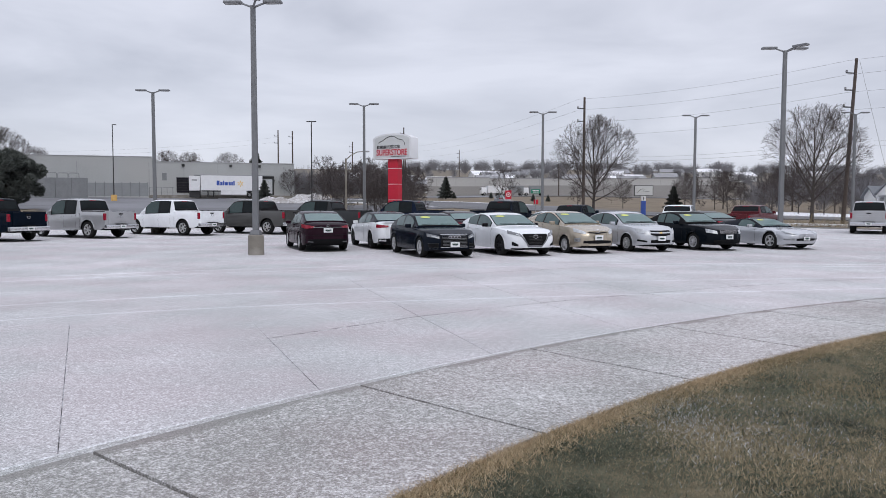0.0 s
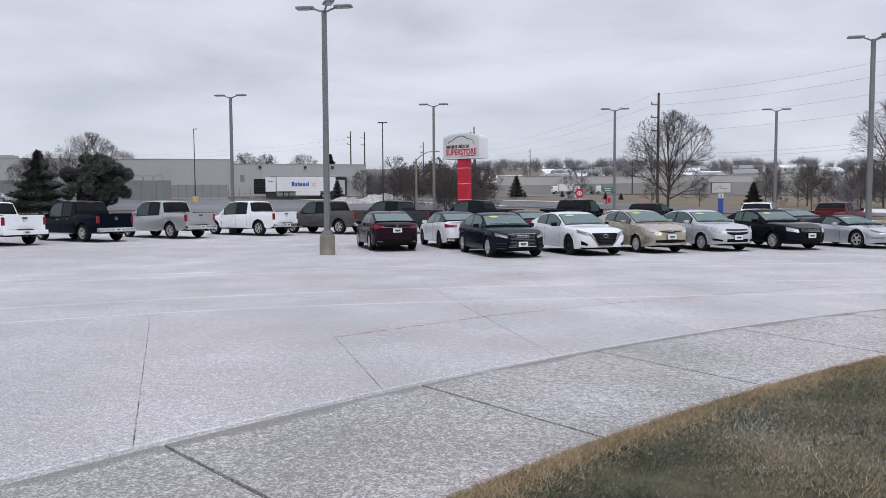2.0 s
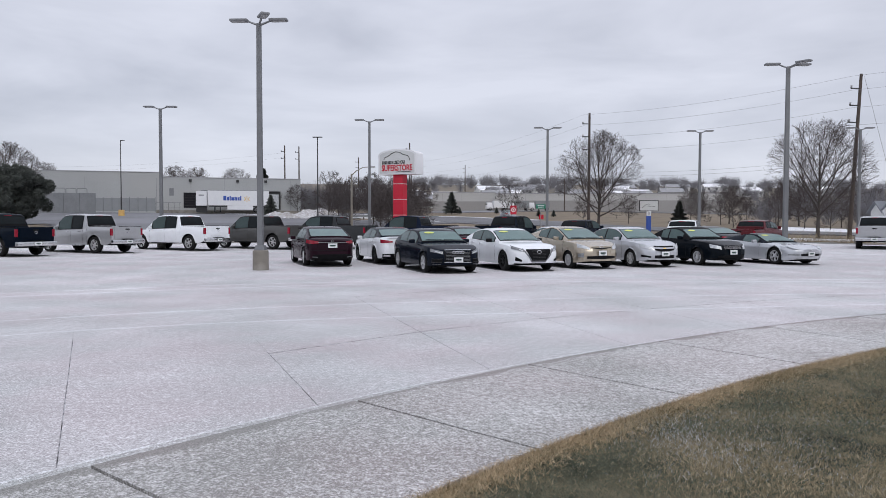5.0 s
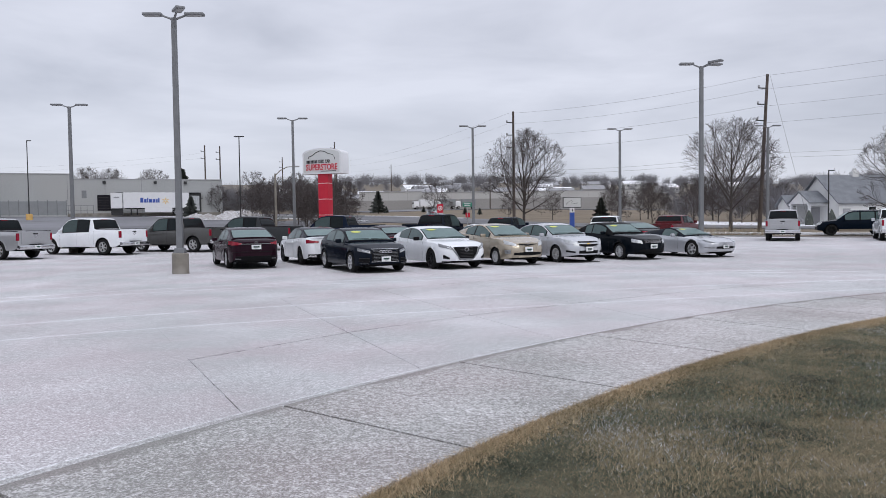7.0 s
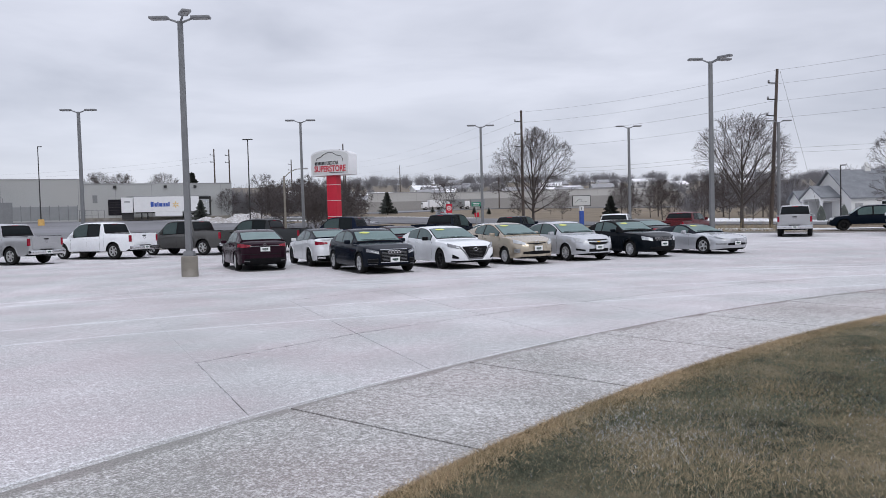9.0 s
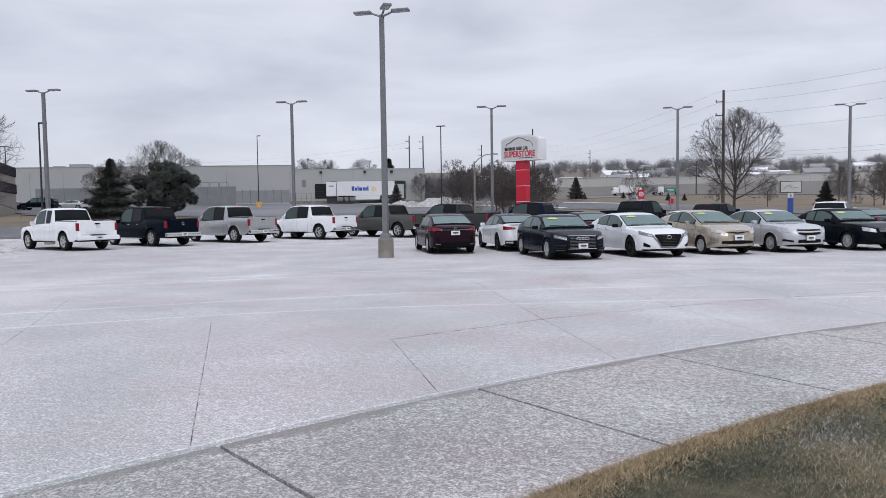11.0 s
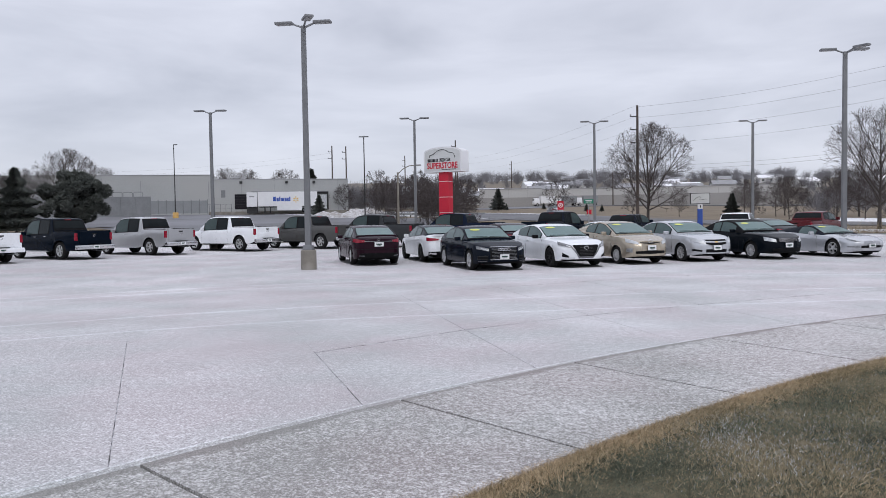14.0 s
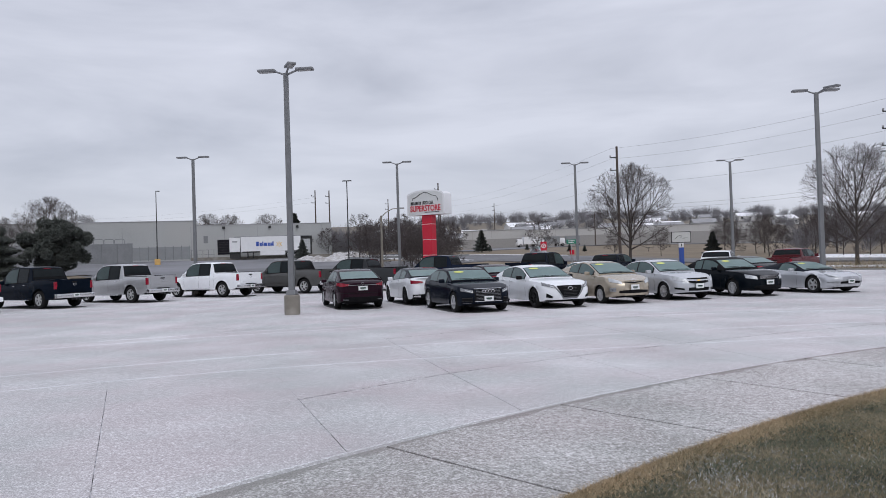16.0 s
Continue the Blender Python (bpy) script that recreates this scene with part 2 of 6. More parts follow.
M["shingle"] = pm("grey_asphalt_shingles", (0.15, 0.16, 0.175), (0.23, 0.24, 0.255), 1.2, 0.9, fine=8, bump=0.3)
M["roofgrey"] = pm("pale_grey_roof", (0.25, 0.25, 0.26), (0.36, 0.36, 0.37), 0.4, 0.9, fine=3)
M["white"] = pm("white_enamel", (0.74, 0.74, 0.75), (0.82, 0.82, 0.83), 1.5, 0.4)
M["signred"] = pm("red_sign_enamel", (0.52, 0.008, 0.03), (0.6, 0.012, 0.04), 2, 0.4)
M["signgrey"] = pm("pale_grey_sign_face", (0.60, 0.61, 0.60), (0.66, 0.67, 0.66), 2, 0.45)
M["black"] = pm("black_vinyl", (0.012, 0.012, 0.013), (0.02, 0.02, 0.021), 4, 0.5)
M["blue"] = pm("blue_enamel", (0.03, 0.08, 0.36), (0.04, 0.10, 0.42), 3, 0.4)
M["yellow"] = pm("amber_vinyl", (0.75, 0.47, 0.05), (0.8, 0.5, 0.06), 3, 0.5)
M["green"] = pm("road_sign_green", (0.02, 0.22, 0.14), (0.03, 0.25, 0.16), 3, 0.5)
M["bollard"] = pm("faded_yellow_concrete", (0.55, 0.33, 0.1), (0.66, 0.42, 0.15), 3, 0.8)
M["steelpanel"] = pm("dull_galvanised_mesh", (0.24, 0.25, 0.255), (0.3, 0.31, 0.315), 1, 0.7, 0.2)


def paint(name, c, rough=0.32, metal=0.0, coat=0.6, spec=0.45):
    """Car paint under a film of winter dirt."""
    return pm(name, c, tuple(min(1, x * 1.12 + 0.001) for x in c), 2.2, rough, metal, fine=14, coat=coat, spec=spec, grime=tuple(0.88 * x + 0.001 for x in c))


M["p_black"] = paint("dusty_black_paint", (0.0050, 0.0082, 0.0150), 0.15, coat=0.0, spec=0.085)
M["p_green"] = paint("dark_green_black_paint", (0.0026, 0.0048, 0.0080), 0.15, coat=0.0, spec=0.09)
M["p_white"] = paint("white_car_paint", (0.80, 0.815, 0.835), 0.22)
M["p_beige"] = paint("beige_metallic_paint", (0.42, 0.365, 0.285), 0.26, 0.6)
M["p_silver"] = paint("silver_metallic_paint", (0.52, 0.535, 0.56), 0.26, 0.4)
M["p_silver2"] = paint("warm_silver_metallic_paint", (0.40, 0.405, 0.415), 0.27, 0.4)
M["p_burg"] = paint("dark_burgundy_paint", (0.017, 0.0050, 0.0105), 0.18, coat=0.0, spec=0.09)
M["p_navy"] = paint("navy_blue_paint", (0.005, 0.010, 0.025), 0.2, coat=0.0, spec=0.10)
M["p_bluegreen"] = paint("blue_black_paint", (0.0026, 0.0060, 0.0125), 0.2, coat=0.0, spec=0.06)
M["p_grey"] = paint("graphite_metallic_paint", (0.085, 0.084, 0.081), 0.26, 0.3, coat=0.2, spec=0.3)
M["p_grey2"] = paint("dark_slate_paint", (0.032, 0.034, 0.036), 0.30, 0.2, coat=0.05, spec=0.2)
M["p_red"] = paint("dark_red_paint", (0.085, 0.006, 0.010), 0.3, coat=0.2, spec=0.3)
M["glass"] = pm("dark_tinted_glass", (0.006, 0.009, 0.010), (0.012, 0.016, 0.018), 2, 0.10, spec=0.14)
M["frost"] = pm("frosted_windscreen_glass", (0.092, 0.155, 0.15), (0.135, 0.21, 0.20), 2.5, 0.3, spec=0.45, fine=20)
M["tint"] = pm("hazy_side_glass", (0.055, 0.09, 0.088), (0.09, 0.135, 0.13), 2.5, 0.22, spec=0.3)
M["tintdark"] = pm("dark_side_glass", (0.036, 0.056, 0.056), (0.060, 0.086, 0.084), 2.5, 0.14, spec=0.25)
M["trim"] = pm("black_plastic_trim", (0.005, 0.005, 0.006), (0.010, 0.010, 0.011), 6, 0.6, spec=0.1)
M["rubber"] = pm("tyre_rubber", (0.010, 0.010, 0.010), (0.02, 0.02, 0.02), 8, 0.85, spec=0.2)
M["alloy"] = pm("alloy_wheel_metal", (0.50, 0.50, 0.51), (0.64, 0.64, 0.65), 8, 0.30, 0.45)
M["alloyblack"] = pm("black_alloy", (0.008, 0.008, 0.009), (0.016, 0.016, 0.017), 8, 0.45, spec=0.2)
M["chrome"] = pm("chrome", (0.6, 0.6, 0.61), (0.7, 0.7, 0.71), 6, 0.18, 1.0)
M["lampclear"] = pm("clear_headlamp_lens", (0.30, 0.315, 0.33), (0.66, 0.68, 0.70), 9, 0.12, spec=0.7)
M["lampdark"] = pm("smoked_headlamp_lens", (0.10, 0.105, 0.11), (0.3, 0.31, 0.32), 14, 0.12, spec=0.7)
M["lampred"] = pm("red_tail_lens", (0.16, 0.004, 0.014), (0.34, 0.010, 0.030), 10, 0.16, spec=0.5)
M["plate"] = pm("white_dealer_plate", (0.72, 0.73, 0.73), (0.8, 0.81, 0.81), 8, 0.5)
M["sticker"] = pm("yellow_window_sticker", (0.62, 0.65, 0.16), (0.7, 0.73, 0.2), 8, 0.6)
M["ink"] = pm("dark_green_ink", (0.02, 0.05, 0.04), (0.03, 0.06, 0.05), 8, 0.6)

# ---------------------------------------------------------------- mesh helpers
def mesh_of(name, verts, faces, mats, smooth=None, idx=None):
    me = bpy.data.meshes.new(name)
    me.from_pydata([tuple(v) for v in verts], [], [tuple(f) for f in faces])
    for m in mats if isinstance(mats, (list, tuple)) else [mats]:
        me.materials.append(m)
    if idx is not None:
        me.polygons.foreach_set("material_index", idx)
    if smooth is not None:
        me.polygons.foreach_set("use_smooth", [True] * len(me.polygons))
        me.set_sharp_from_angle(angle=radians(smooth))
    me.update()
    return me


def add(name, me, parent=None, m=None, label=""):
    ob = new(name, me)
    if parent is not None:
        ob.parent = parent
    if m is not None:
        ob.matrix_basis = m
    if label:
        ob["label"] = label
    return ob


def part(name, bm, material, parent, label="", m=None, smooth=None):
    """Links a bmesh as one mesh object under a thing or a part."""
    me = bpy.data.meshes.new(name)
    bmesh.ops.recalc_face_normals(bm, faces=bm.faces)
    bm.to_mesh(me)
    bm.free()
    me.materials.append(material)
    if smooth:
        me.polygons.foreach_set("use_smooth", [True] * len(me.polygons))
        me.set_sharp_from_angle(angle=radians(smooth))
    return add(name, me, parent, m, label)


def box(sx, sy, sz, at=(0, 0, 0), bevel=0.0, bm=None, turn=None, taper=1.0):
    """A box with its base's middle at `at`, bevelled; taper: how wide its top is against its base."""
    own = bmesh.new()
    bmesh.ops.create_cube(own, size=1)
    for v in own.verts:
        k = taper if v.co.z > 0 else 1.0
        v.co = Vector((v.co.x * sx * k, v.co.y * sy * k, (v.co.z + 0.5) * sz))
    if bevel:
        bmesh.ops.bevel(own, geom=own.edges[:], offset=bevel, segments=2, affect="EDGES", profile=0.6)
    own.transform(Matrix.Translation(at) @ (turn or Matrix()))
    if bm is None:
        return own
    tmp = bpy.data.meshes.new("tmp")
    own.to_mesh(tmp); own.free(); bm.from_mesh(tmp); bpy.data.meshes.remove(tmp)
    return bm


def lathe(profile, n=24, axis="z", closed=True):
    """A bmesh of revolution from (radius, height) pairs."""
    bm = bmesh.new()
    rings = []
    for r, h in profile:
        ring = []
        for i in range(n):
            a = 2 * math.pi * i / n
            c, s = r * math.cos(a), r * math.sin(a)
            ring.append(bm.verts.new((c, s, h) if axis == "z" else (c, h, s)))
        rings.append(ring)
    for a, b in zip(rings, rings[1:]):
        for i in range(n):
            bm.faces.new((a[i], a[(i + 1) % n], b[(i + 1) % n], b[i]))
    if closed:
        bm.faces.new(rings[0]); bm.faces.new(rings[-1])
    return bm


def thing(name, label, category, m=None, group="", kind=""):
    ob = new(name)
    ob.empty_display_size = 0.2
    if m is not None:
        ob.matrix_basis = m
    return tagged(ob, label, category, group, kind)


def tube(points, r0, r1=None, sides=6, verts=None, faces=None):
    """Appends a tapering tube along points to verts and faces."""
    verts, faces = ([], []) if verts is None else (verts, faces)
    r1 = r0 if r1 is None else r1
    base = len(verts)
    for k, p in enumerate(points):
        p = Vector(p)
        d = (Vector(points[min(k + 1, len(points) - 1)]) - Vector(points[max(k - 1, 0)])).normalized()
        u = d.orthogonal().normalized()
        v = d.cross(u)
        r = r0 + (r1 - r0) * k / max(1, len(points) - 1)
        for i in range(sides):
            a = 2 * math.pi * i / sides
            verts.append(p + r * (math.cos(a) * u + math.sin(a) * v))
    for k in range(len(points) - 1):
        for i in range(sides):
            a, b = base + k * sides + i, base + k * sides + (i + 1) % sides
            faces.append((a, b, b + sides, a + sides))
    faces.append(tuple(base + i for i in range(sides))[::-1])
    faces.append(tuple(base + (len(points) - 1) * sides + i for i in range(sides)))
    return verts, faces


def lettering(name, text, size, material, parent, m, depth=0.01, squeeze=1.0, label=""):
    """Raised letters in the built-in font, centred on their place, as a mesh."""
    cu = bpy.data.curves.new("letters", "FONT")
    cu.body, cu.size, cu.align_x, cu.align_y, cu.extrude, cu.resolution_u = text, size, "CENTER", "CENTER", depth, 3
    cu.offset = size * 0.022
    tmp = bpy.data.objects.new("letters", cu)
    scene.collection.objects.link(tmp)
    bpy.context.view_layer.update()
    me = bpy.data.meshes.new_from_object(tmp.evaluated_get(bpy.context.evaluated_depsgraph_get()))
    bpy.data.objects.remove(tmp)
    me.transform(Matrix.Diagonal((squeeze, 1, 1, 1)))
    me.materials.clear(); me.materials.append(material)
    return add(name, me, parent, m, label)

# ---------------------------------------------------------------- ground
def rise(x, y):
    """Height of the land: flat at the lot, then gently uphill, then the far hillside."""
    r = math.hypot(x, y)
    k = 1.0 if r < 1 else 1.0 - (2.0 if r < 150 else max(0.6, 2.0 - (r - 150) / 50)) * max(0.0, min(0.40, x / r - 0.12))
    if y < 5:
        k *= max(0.0, min(1.0, (y + 30) / 35))
    z = 0.0
    if r > 38:
        z = 0.032 * (r - 48) if r > 58 else 0.032 * (r - 38) ** 2 / 40
    if r > 190:
        z = 4.5 + (r - 190) * 0.012
    if r > 260:
        z = 5.34 + (r - 260) * 0.075
    if r > 640:
        z = 33.8 + (r - 640) * 0.008
    return z * k


def lot_end(x):
    """How far the snowy lot reaches, by x."""
    if x > 22:
        return 55.0 - (x - 22) * 0.62
    if x < -8:
        return 54.0 + (x + 8) * 0.5
    return 54.0 + (x + 8) / 30.0


KERB_C, KERB_R, WALK_W = (21.66, -13.03), 29.36, 1.955


def arc(r, deg):
    return KERB_C[0] + r * math.cos(radians(deg)), KERB_C[1] + r * math.sin(radians(deg))


# the land: rings round the place, out to the horizon
gv, gf, gm = [], [], []
radii = [0.5, 3, 6, 10, 15, 20, 25, 30, 35, 40, 45, 50, 56, 62, 70, 80, 90, 100, 115, 130, 150, 175, 200, 230, 260, 300, 360, 430, 520, 640, 800, 1100, 1600, 2400, 3600, 4600]
SEG = 144
for r in radii:
    for i in range(SEG):
        a = 2 * math.pi * i / SEG
        x, y = r * math.cos(a), r * math.sin(a)
        gv.append((x, y, rise(x, y) - 0.06))
for k in range(len(radii) - 1):
    for i in range(SEG):
        gf.append((k * SEG + i, k * SEG + (i + 1) % SEG, (k + 1) * SEG + (i + 1) % SEG, (k + 1) * SEG + i))
        gm.append(1 if radii[k] > 240 else 0)
gf.append(tuple(range(SEG))); gm.append(0)
ground = add("ground", mesh_of("ground", gv, gf, [M["verge"], M["hill"]], 40, gm))
tagged(ground, "brown dormant winter grass rising to a far hillside", "ground", kind="structure")


def sheet(name, material, inside, x0, x1, y0, y1, step, lift, label, category, kind="structure"):
    """A patch of surface that follows the land at a small lift, over the cells whose middle is inside()."""
    v, f, at = [], [], {}
    def vid(i, j):
        if (i, j) not in at:
            x, y = x0 + i * step, y0 + j * step
            at[i, j] = len(v)
            v.append((x, y, rise(x, y) + lift))
        return at[i, j]
    for i in range(int((x1 - x0) / step)):
        for j in range(int((y1 - y0) / step)):
            if inside(x0 + (i + 0.5) * step, y0 + (j + 0.5) * step):
                f.append((vid(i, j), vid(i + 1, j), vid(i + 1, j + 1), vid(i, j + 1)))
    ob = add(name, mesh_of(name, v, f, material, 30))
    return tagged(ob, label, category, kind=kind)


def strip(name, material, line, width, lift, label, category, kind="structure", thick=0.0):
    """A band that runs along a line of points on the land."""
    v, f = [], []
    dense = []
    for (ax, ay), (bx, by) in zip(line, line[1:]):
        n = max(1, int(math.hypot(bx - ax, by - ay) / 3))
        dense += [(ax + (bx - ax) * k / n, ay + (by - ay) * k / n) for k in range(n)]
    dense.append(line[-1])
    for k, (x, y) in enumerate(dense):
        p, q = dense[max(0, k - 1)], dense[min(len(dense) - 1, k + 1)]
        d = math.hypot(q[0] - p[0], q[1] - p[1])
        nx, ny = -(q[1] - p[1]) / d, (q[0] - p[0]) / d
        for s in (0.5, -0.5):
            X, Y = x + nx * width * s, y + ny * width * s
            v.append((X, Y, rise(X, Y) + lift))
            v.append((X, Y, rise(X, Y) + lift - max(thick, 0.15)))
    for k in range(len(dense) - 1):
        a = 4 * k
        f += [(a, a + 2, a + 6, a + 4), (a, a + 4, a + 5, a + 1), (a + 2, a + 3, a + 7, a + 6)]
    ob = add(name, mesh_of(name, v, f, material))
    return tagged(ob, label, category, kind=kind)


# the parking lot, one sheet whose far side is the kerbed edge
lv, lf = [], []
LX = [-46 + 2.0 * i for i in range(60)]
for x in LX:
    far = max(lot_end(x), 12.0)
    for k in range(31):
        y = -14 + (far + 14) * k / 30
        lv.append((x, y, rise(x, y) - 0.008))
for i in range(len(LX) - 1):
    for k in range(30):
        a = i * 31 + k
        lf.append((a, a + 31, a + 32, a + 1))
lot = tagged(add("road_lot", mesh_of("road_lot", lv, lf, M["lot"], 30)), "wide concrete car lot dusted with thin snow", "parking lot", kind="structure")
lot_kerb = strip("kerb_far", M["walkway"], [(x, lot_end(x)) for x in [-44 + 2 * i for i in range(59)] if lot_end(x) > 14], 0.18, 0.09, "pale concrete kerb along the lot's far edge", "kerb", thick=0.25)

# ---------------------------------------------------------------- kerb, walk and turf beside the camera
def arc_band(r0, r1, a0, a1, z0, z1, n, bevel=0.0):
    """A solid band of a ring between two radii and two angles."""
    v, f = [], []
    for k in range(n + 1):
        a = a0 + (a1 - a0) * k / n
        rows = [(r1, z0), (r1, z1 - bevel), (r1 - bevel, z1), (r0 + bevel, z1), (r0, z1 - bevel), (r0, z0)]
        for r, z in rows:
            v.append((*arc(r, a), z))
    for k in range(n):
        for j in range(5):
            a = k * 6 + j
            f.append((a, a + 1, a + 7, a + 6))
    f += [tuple(range(5, -1, -1)), tuple(n * 6 + j for j in range(6))]
    return v, f


SLAB_CUTS = [98.6, 103.2, 107.8, 112.3, 116.9, 121.1, 125.8, 130.48, 135.26, 139.83, 144.27, 148.9, 153.5, 158.1]
kerb = tagged(add("kerb", mesh_of("kerb", *arc_band(KERB_R - 0.155, KERB_R - 0.008, 60, 200, -0.1, 0.105, 110, 0.02), M["kerb"], 40)), "curved damp concrete kerb beside the snowy lot", "kerb", kind="structure")
tagged(add("snow_line", mesh_of("snow_line", *arc_band(KERB_R + 0.415, KERB_R + 0.45, 60, 200, -0.02, 0.009, 110, 0.004), M["track"], 40)), "thin line of drifted snow along the gutter joint", "snow", kind="stuff")
gutter = tagged(add("gutter", mesh_of("gutter", *arc_band(KERB_R + 0.002, KERB_R + 0.42, 60, 200, -0.05, 0.006, 110, 0.002), M["gutter"], 40)), "snow dusted concrete gutter strip along the kerb", "gutter", kind="structure")
walk_bed = tagged(add("pavement", mesh_of("pavement", *arc_band(KERB_R - WALK_W, KERB_R - 0.17, 60, 200, -0.1, 0.09, 110), M["joint"], 40)), "curved concrete footpath flecked with snow", "footpath", kind="structure")

# turf inside the path, a little uneven
tv, tf = [], []
TA = [60 + 1.0 * i for i in range(141)]
TR = [KERB_R - WALK_W - 0.004, KERB_R - WALK_W - 0.05, KERB_R - WALK_W - 0.25] + [KERB_R - WALK_W - 0.5 * k for k in range(1, 40)]
for a in TA:
    for k, r in enumerate(TR):
        x, y = arc(r, a)
        h = 0.02 if k == 0 else 0.10 + 0.012 * noise.noise((x * 0.8, y * 0.8, 0))
        tv.append((x, y, h))
for i in range(len(TA) - 1):
    for k in range(len(TR) - 1):
        a = i * len(TR) + k
        tf.append((a, a + len(TR), a + len(TR) + 1, a + 1))
turf = tagged(add("lawn", mesh_of("lawn", tv, tf, M["grass"], 40)), "patchy half dormant lawn beside the footpath", "lawn", kind="structure")


def patches(x, y, step, seed):
    """Smooth value noise over the plan, 0 to 1, with patches about step metres across."""
    table = np.random.default_rng(seed).random((64, 64))
    total = np.zeros(len(x))
    for k, w in ((1, 0.55), (2.3, 0.28), (5.1, 0.17)):
        u, v = x * k / step + 17.3 * k, y * k / step + 9.1 * k
        i, j = np.floor(u).astype(int), np.floor(v).astype(int)
        a, b = u - i, v - j
        a, b = a * a * (3 - 2 * a), b * b * (3 - 2 * b)
        q = lambda di, dj: table[(i + di) % 64, (j + dj) % 64]
        total += w * ((q(0, 0) * (1 - a) + q(1, 0) * a) * (1 - b) + (q(0, 1) * (1 - a) + q(1, 1) * a) * b)
    return total


def blades(name, count, seed, place, height, width, materials, label):
    """Many single grass blades, each a leaning sliver, as one mesh. materials: (material, share, patch seed)."""
    rng = np.random.default_rng(seed)
    p = place(rng, count)
    n = len(p)
    h = height * rng.uniform(0.4, 1.3, n)
    w = width * rng.uniform(0.6, 1.3, n)
    yaw = rng.uniform(0, 2 * np.pi, n)
    lean = rng.normal(0, 0.8, (n, 2)) * h[:, None]
    side = np.stack([np.cos(yaw), np.sin(yaw)], 1) * w[:, None]
    v = np.zeros((n, 3, 3))
    v[:, 0, :2], v[:, 1, :2] = p[:, :2] - side, p[:, :2] + side
    v[:, 2, :2] = p[:, :2] + lean
    v[:, :2, 2] = p[:, 2:3]
    v[:, 2, 2] = p[:, 2] + h
    share = np.stack([k[1] * np.exp(6.5 * (patches(p[:, 0], p[:, 1], 1.15, k[2]) - 0.5)) for k in materials], 1)
    c = np.cumsum(share / share.sum(1, keepdims=True), 1)
    which = np.minimum((rng.random(n)[:, None] > c).sum(1), len(materials) - 1)
    me = bpy.data.meshes.new(name)
    me.vertices.add(n * 3); me.vertices.foreach_set("co", v.ravel())
    me.loops.add(n * 3); me.polygons.add(n)
    me.loops.foreach_set("vertex_index", np.arange(n * 3, dtype=np.int32))
    me.polygons.foreach_set("loop_start", np.arange(0, n * 3, 3, dtype=np.int32))
    me.polygons.foreach_set("material_index", which.astype(np.int32))
    me.update(calc_edges=True)
    for k in materials:
        me.materials.append(k[0])
    return tagged(add(name, me), label, "grass", kind="stuff")


def blade_mat(name, a, b):
    """Grass blades, each with its own tone between two colours."""
    m, n, l, p = nodes_of(name)
    geo, r = n.new("ShaderNodeNewGeometry"), n.new("ShaderNodeValToRGB")
    r.color_ramp.elements[0].color, r.color_ramp.elements[1].color = (*a, 1), (*b, 1)
    l.new(geo.outputs["Random Per Island"], r.inputs["Fac"]); l.new(r.outputs["Color"], p.inputs["Base Color"])
    p.inputs["Roughness"].default_value, p.inputs["Specular IOR Level"].default_value = 0.8, 0.2
    return m


STRAW = blade_mat("straw_grass_blade", (0.20, 0.16, 0.095), (0.60, 0.50, 0.34))
OLIVE = blade_mat("green_grass_blade", (0.036, 0.048, 0.034), (0.25, 0.275, 0.20))
BROWN = blade_mat("olive_brown_grass_blade", (0.065, 0.050, 0.028), (0.40, 0.325, 0.19))
TAN = blade_mat("tan_grass_blade", (0.34, 0.25, 0.15), (0.66, 0.52, 0.34))
DARK = blade_mat("dark_damp_grass_blade", (0.010, 0.013, 0.011), (0.095, 0.105, 0.085))
RIME = blade_mat("snow_dusted_grass_blade", (0.40, 0.41, 0.40), (0.72, 0.73, 0.74))


def lawn_spots(rng, count):
    a = rng.uniform(113, 149, count)
    r = KERB_R - WALK_W - 6.8 * rng.uniform(0, 1, count) ** 1.1 + 0.02
    x, y = KERB_C[0] + r * np.cos(np.radians(a)), KERB_C[1] + r * np.sin(np.radians(a))
    keep = (np.hypot(x, y) > 2.6) & (y + 0.2 > 1.1 * (x - 0.5))
    return np.stack([x, y, np.full(count, 0.092)], 1)[keep]


def edge_spots(rng, count):
    a = rng.uniform(110, 150, count)
    r = KERB_R - WALK_W + 0.03 - np.abs(rng.normal(0, 0.115, count)) * (0.6 + 0.5 * np.sin(a * 9) ** 2 + 0.5 * np.sin(a * 31) ** 2)
    x, y = KERB_C[0] + r * np.cos(np.radians(a)), KERB_C[1] + r * np.sin(np.radians(a))
    return np.stack([x, y, np.full(count, 0.095)], 1)


blades("grass", 1150000, 3, lawn_spots, 0.024, 0.0025, [(STRAW, 0.32, 1), (OLIVE, 0.50, 2), (BROWN, 0.40, 3), (DARK, 0.14, 4), (RIME, 0.055, 5)], "short half dormant lawn grass, olive and straw coloured")
blades("grass", 150000, 4, edge_spots, 0.034, 0.0027, [(TAN, 0.60, 6), (BROWN, 0.16, 7), (STRAW, 0.34, 8)], "straw coloured grass fringe along the footpath")

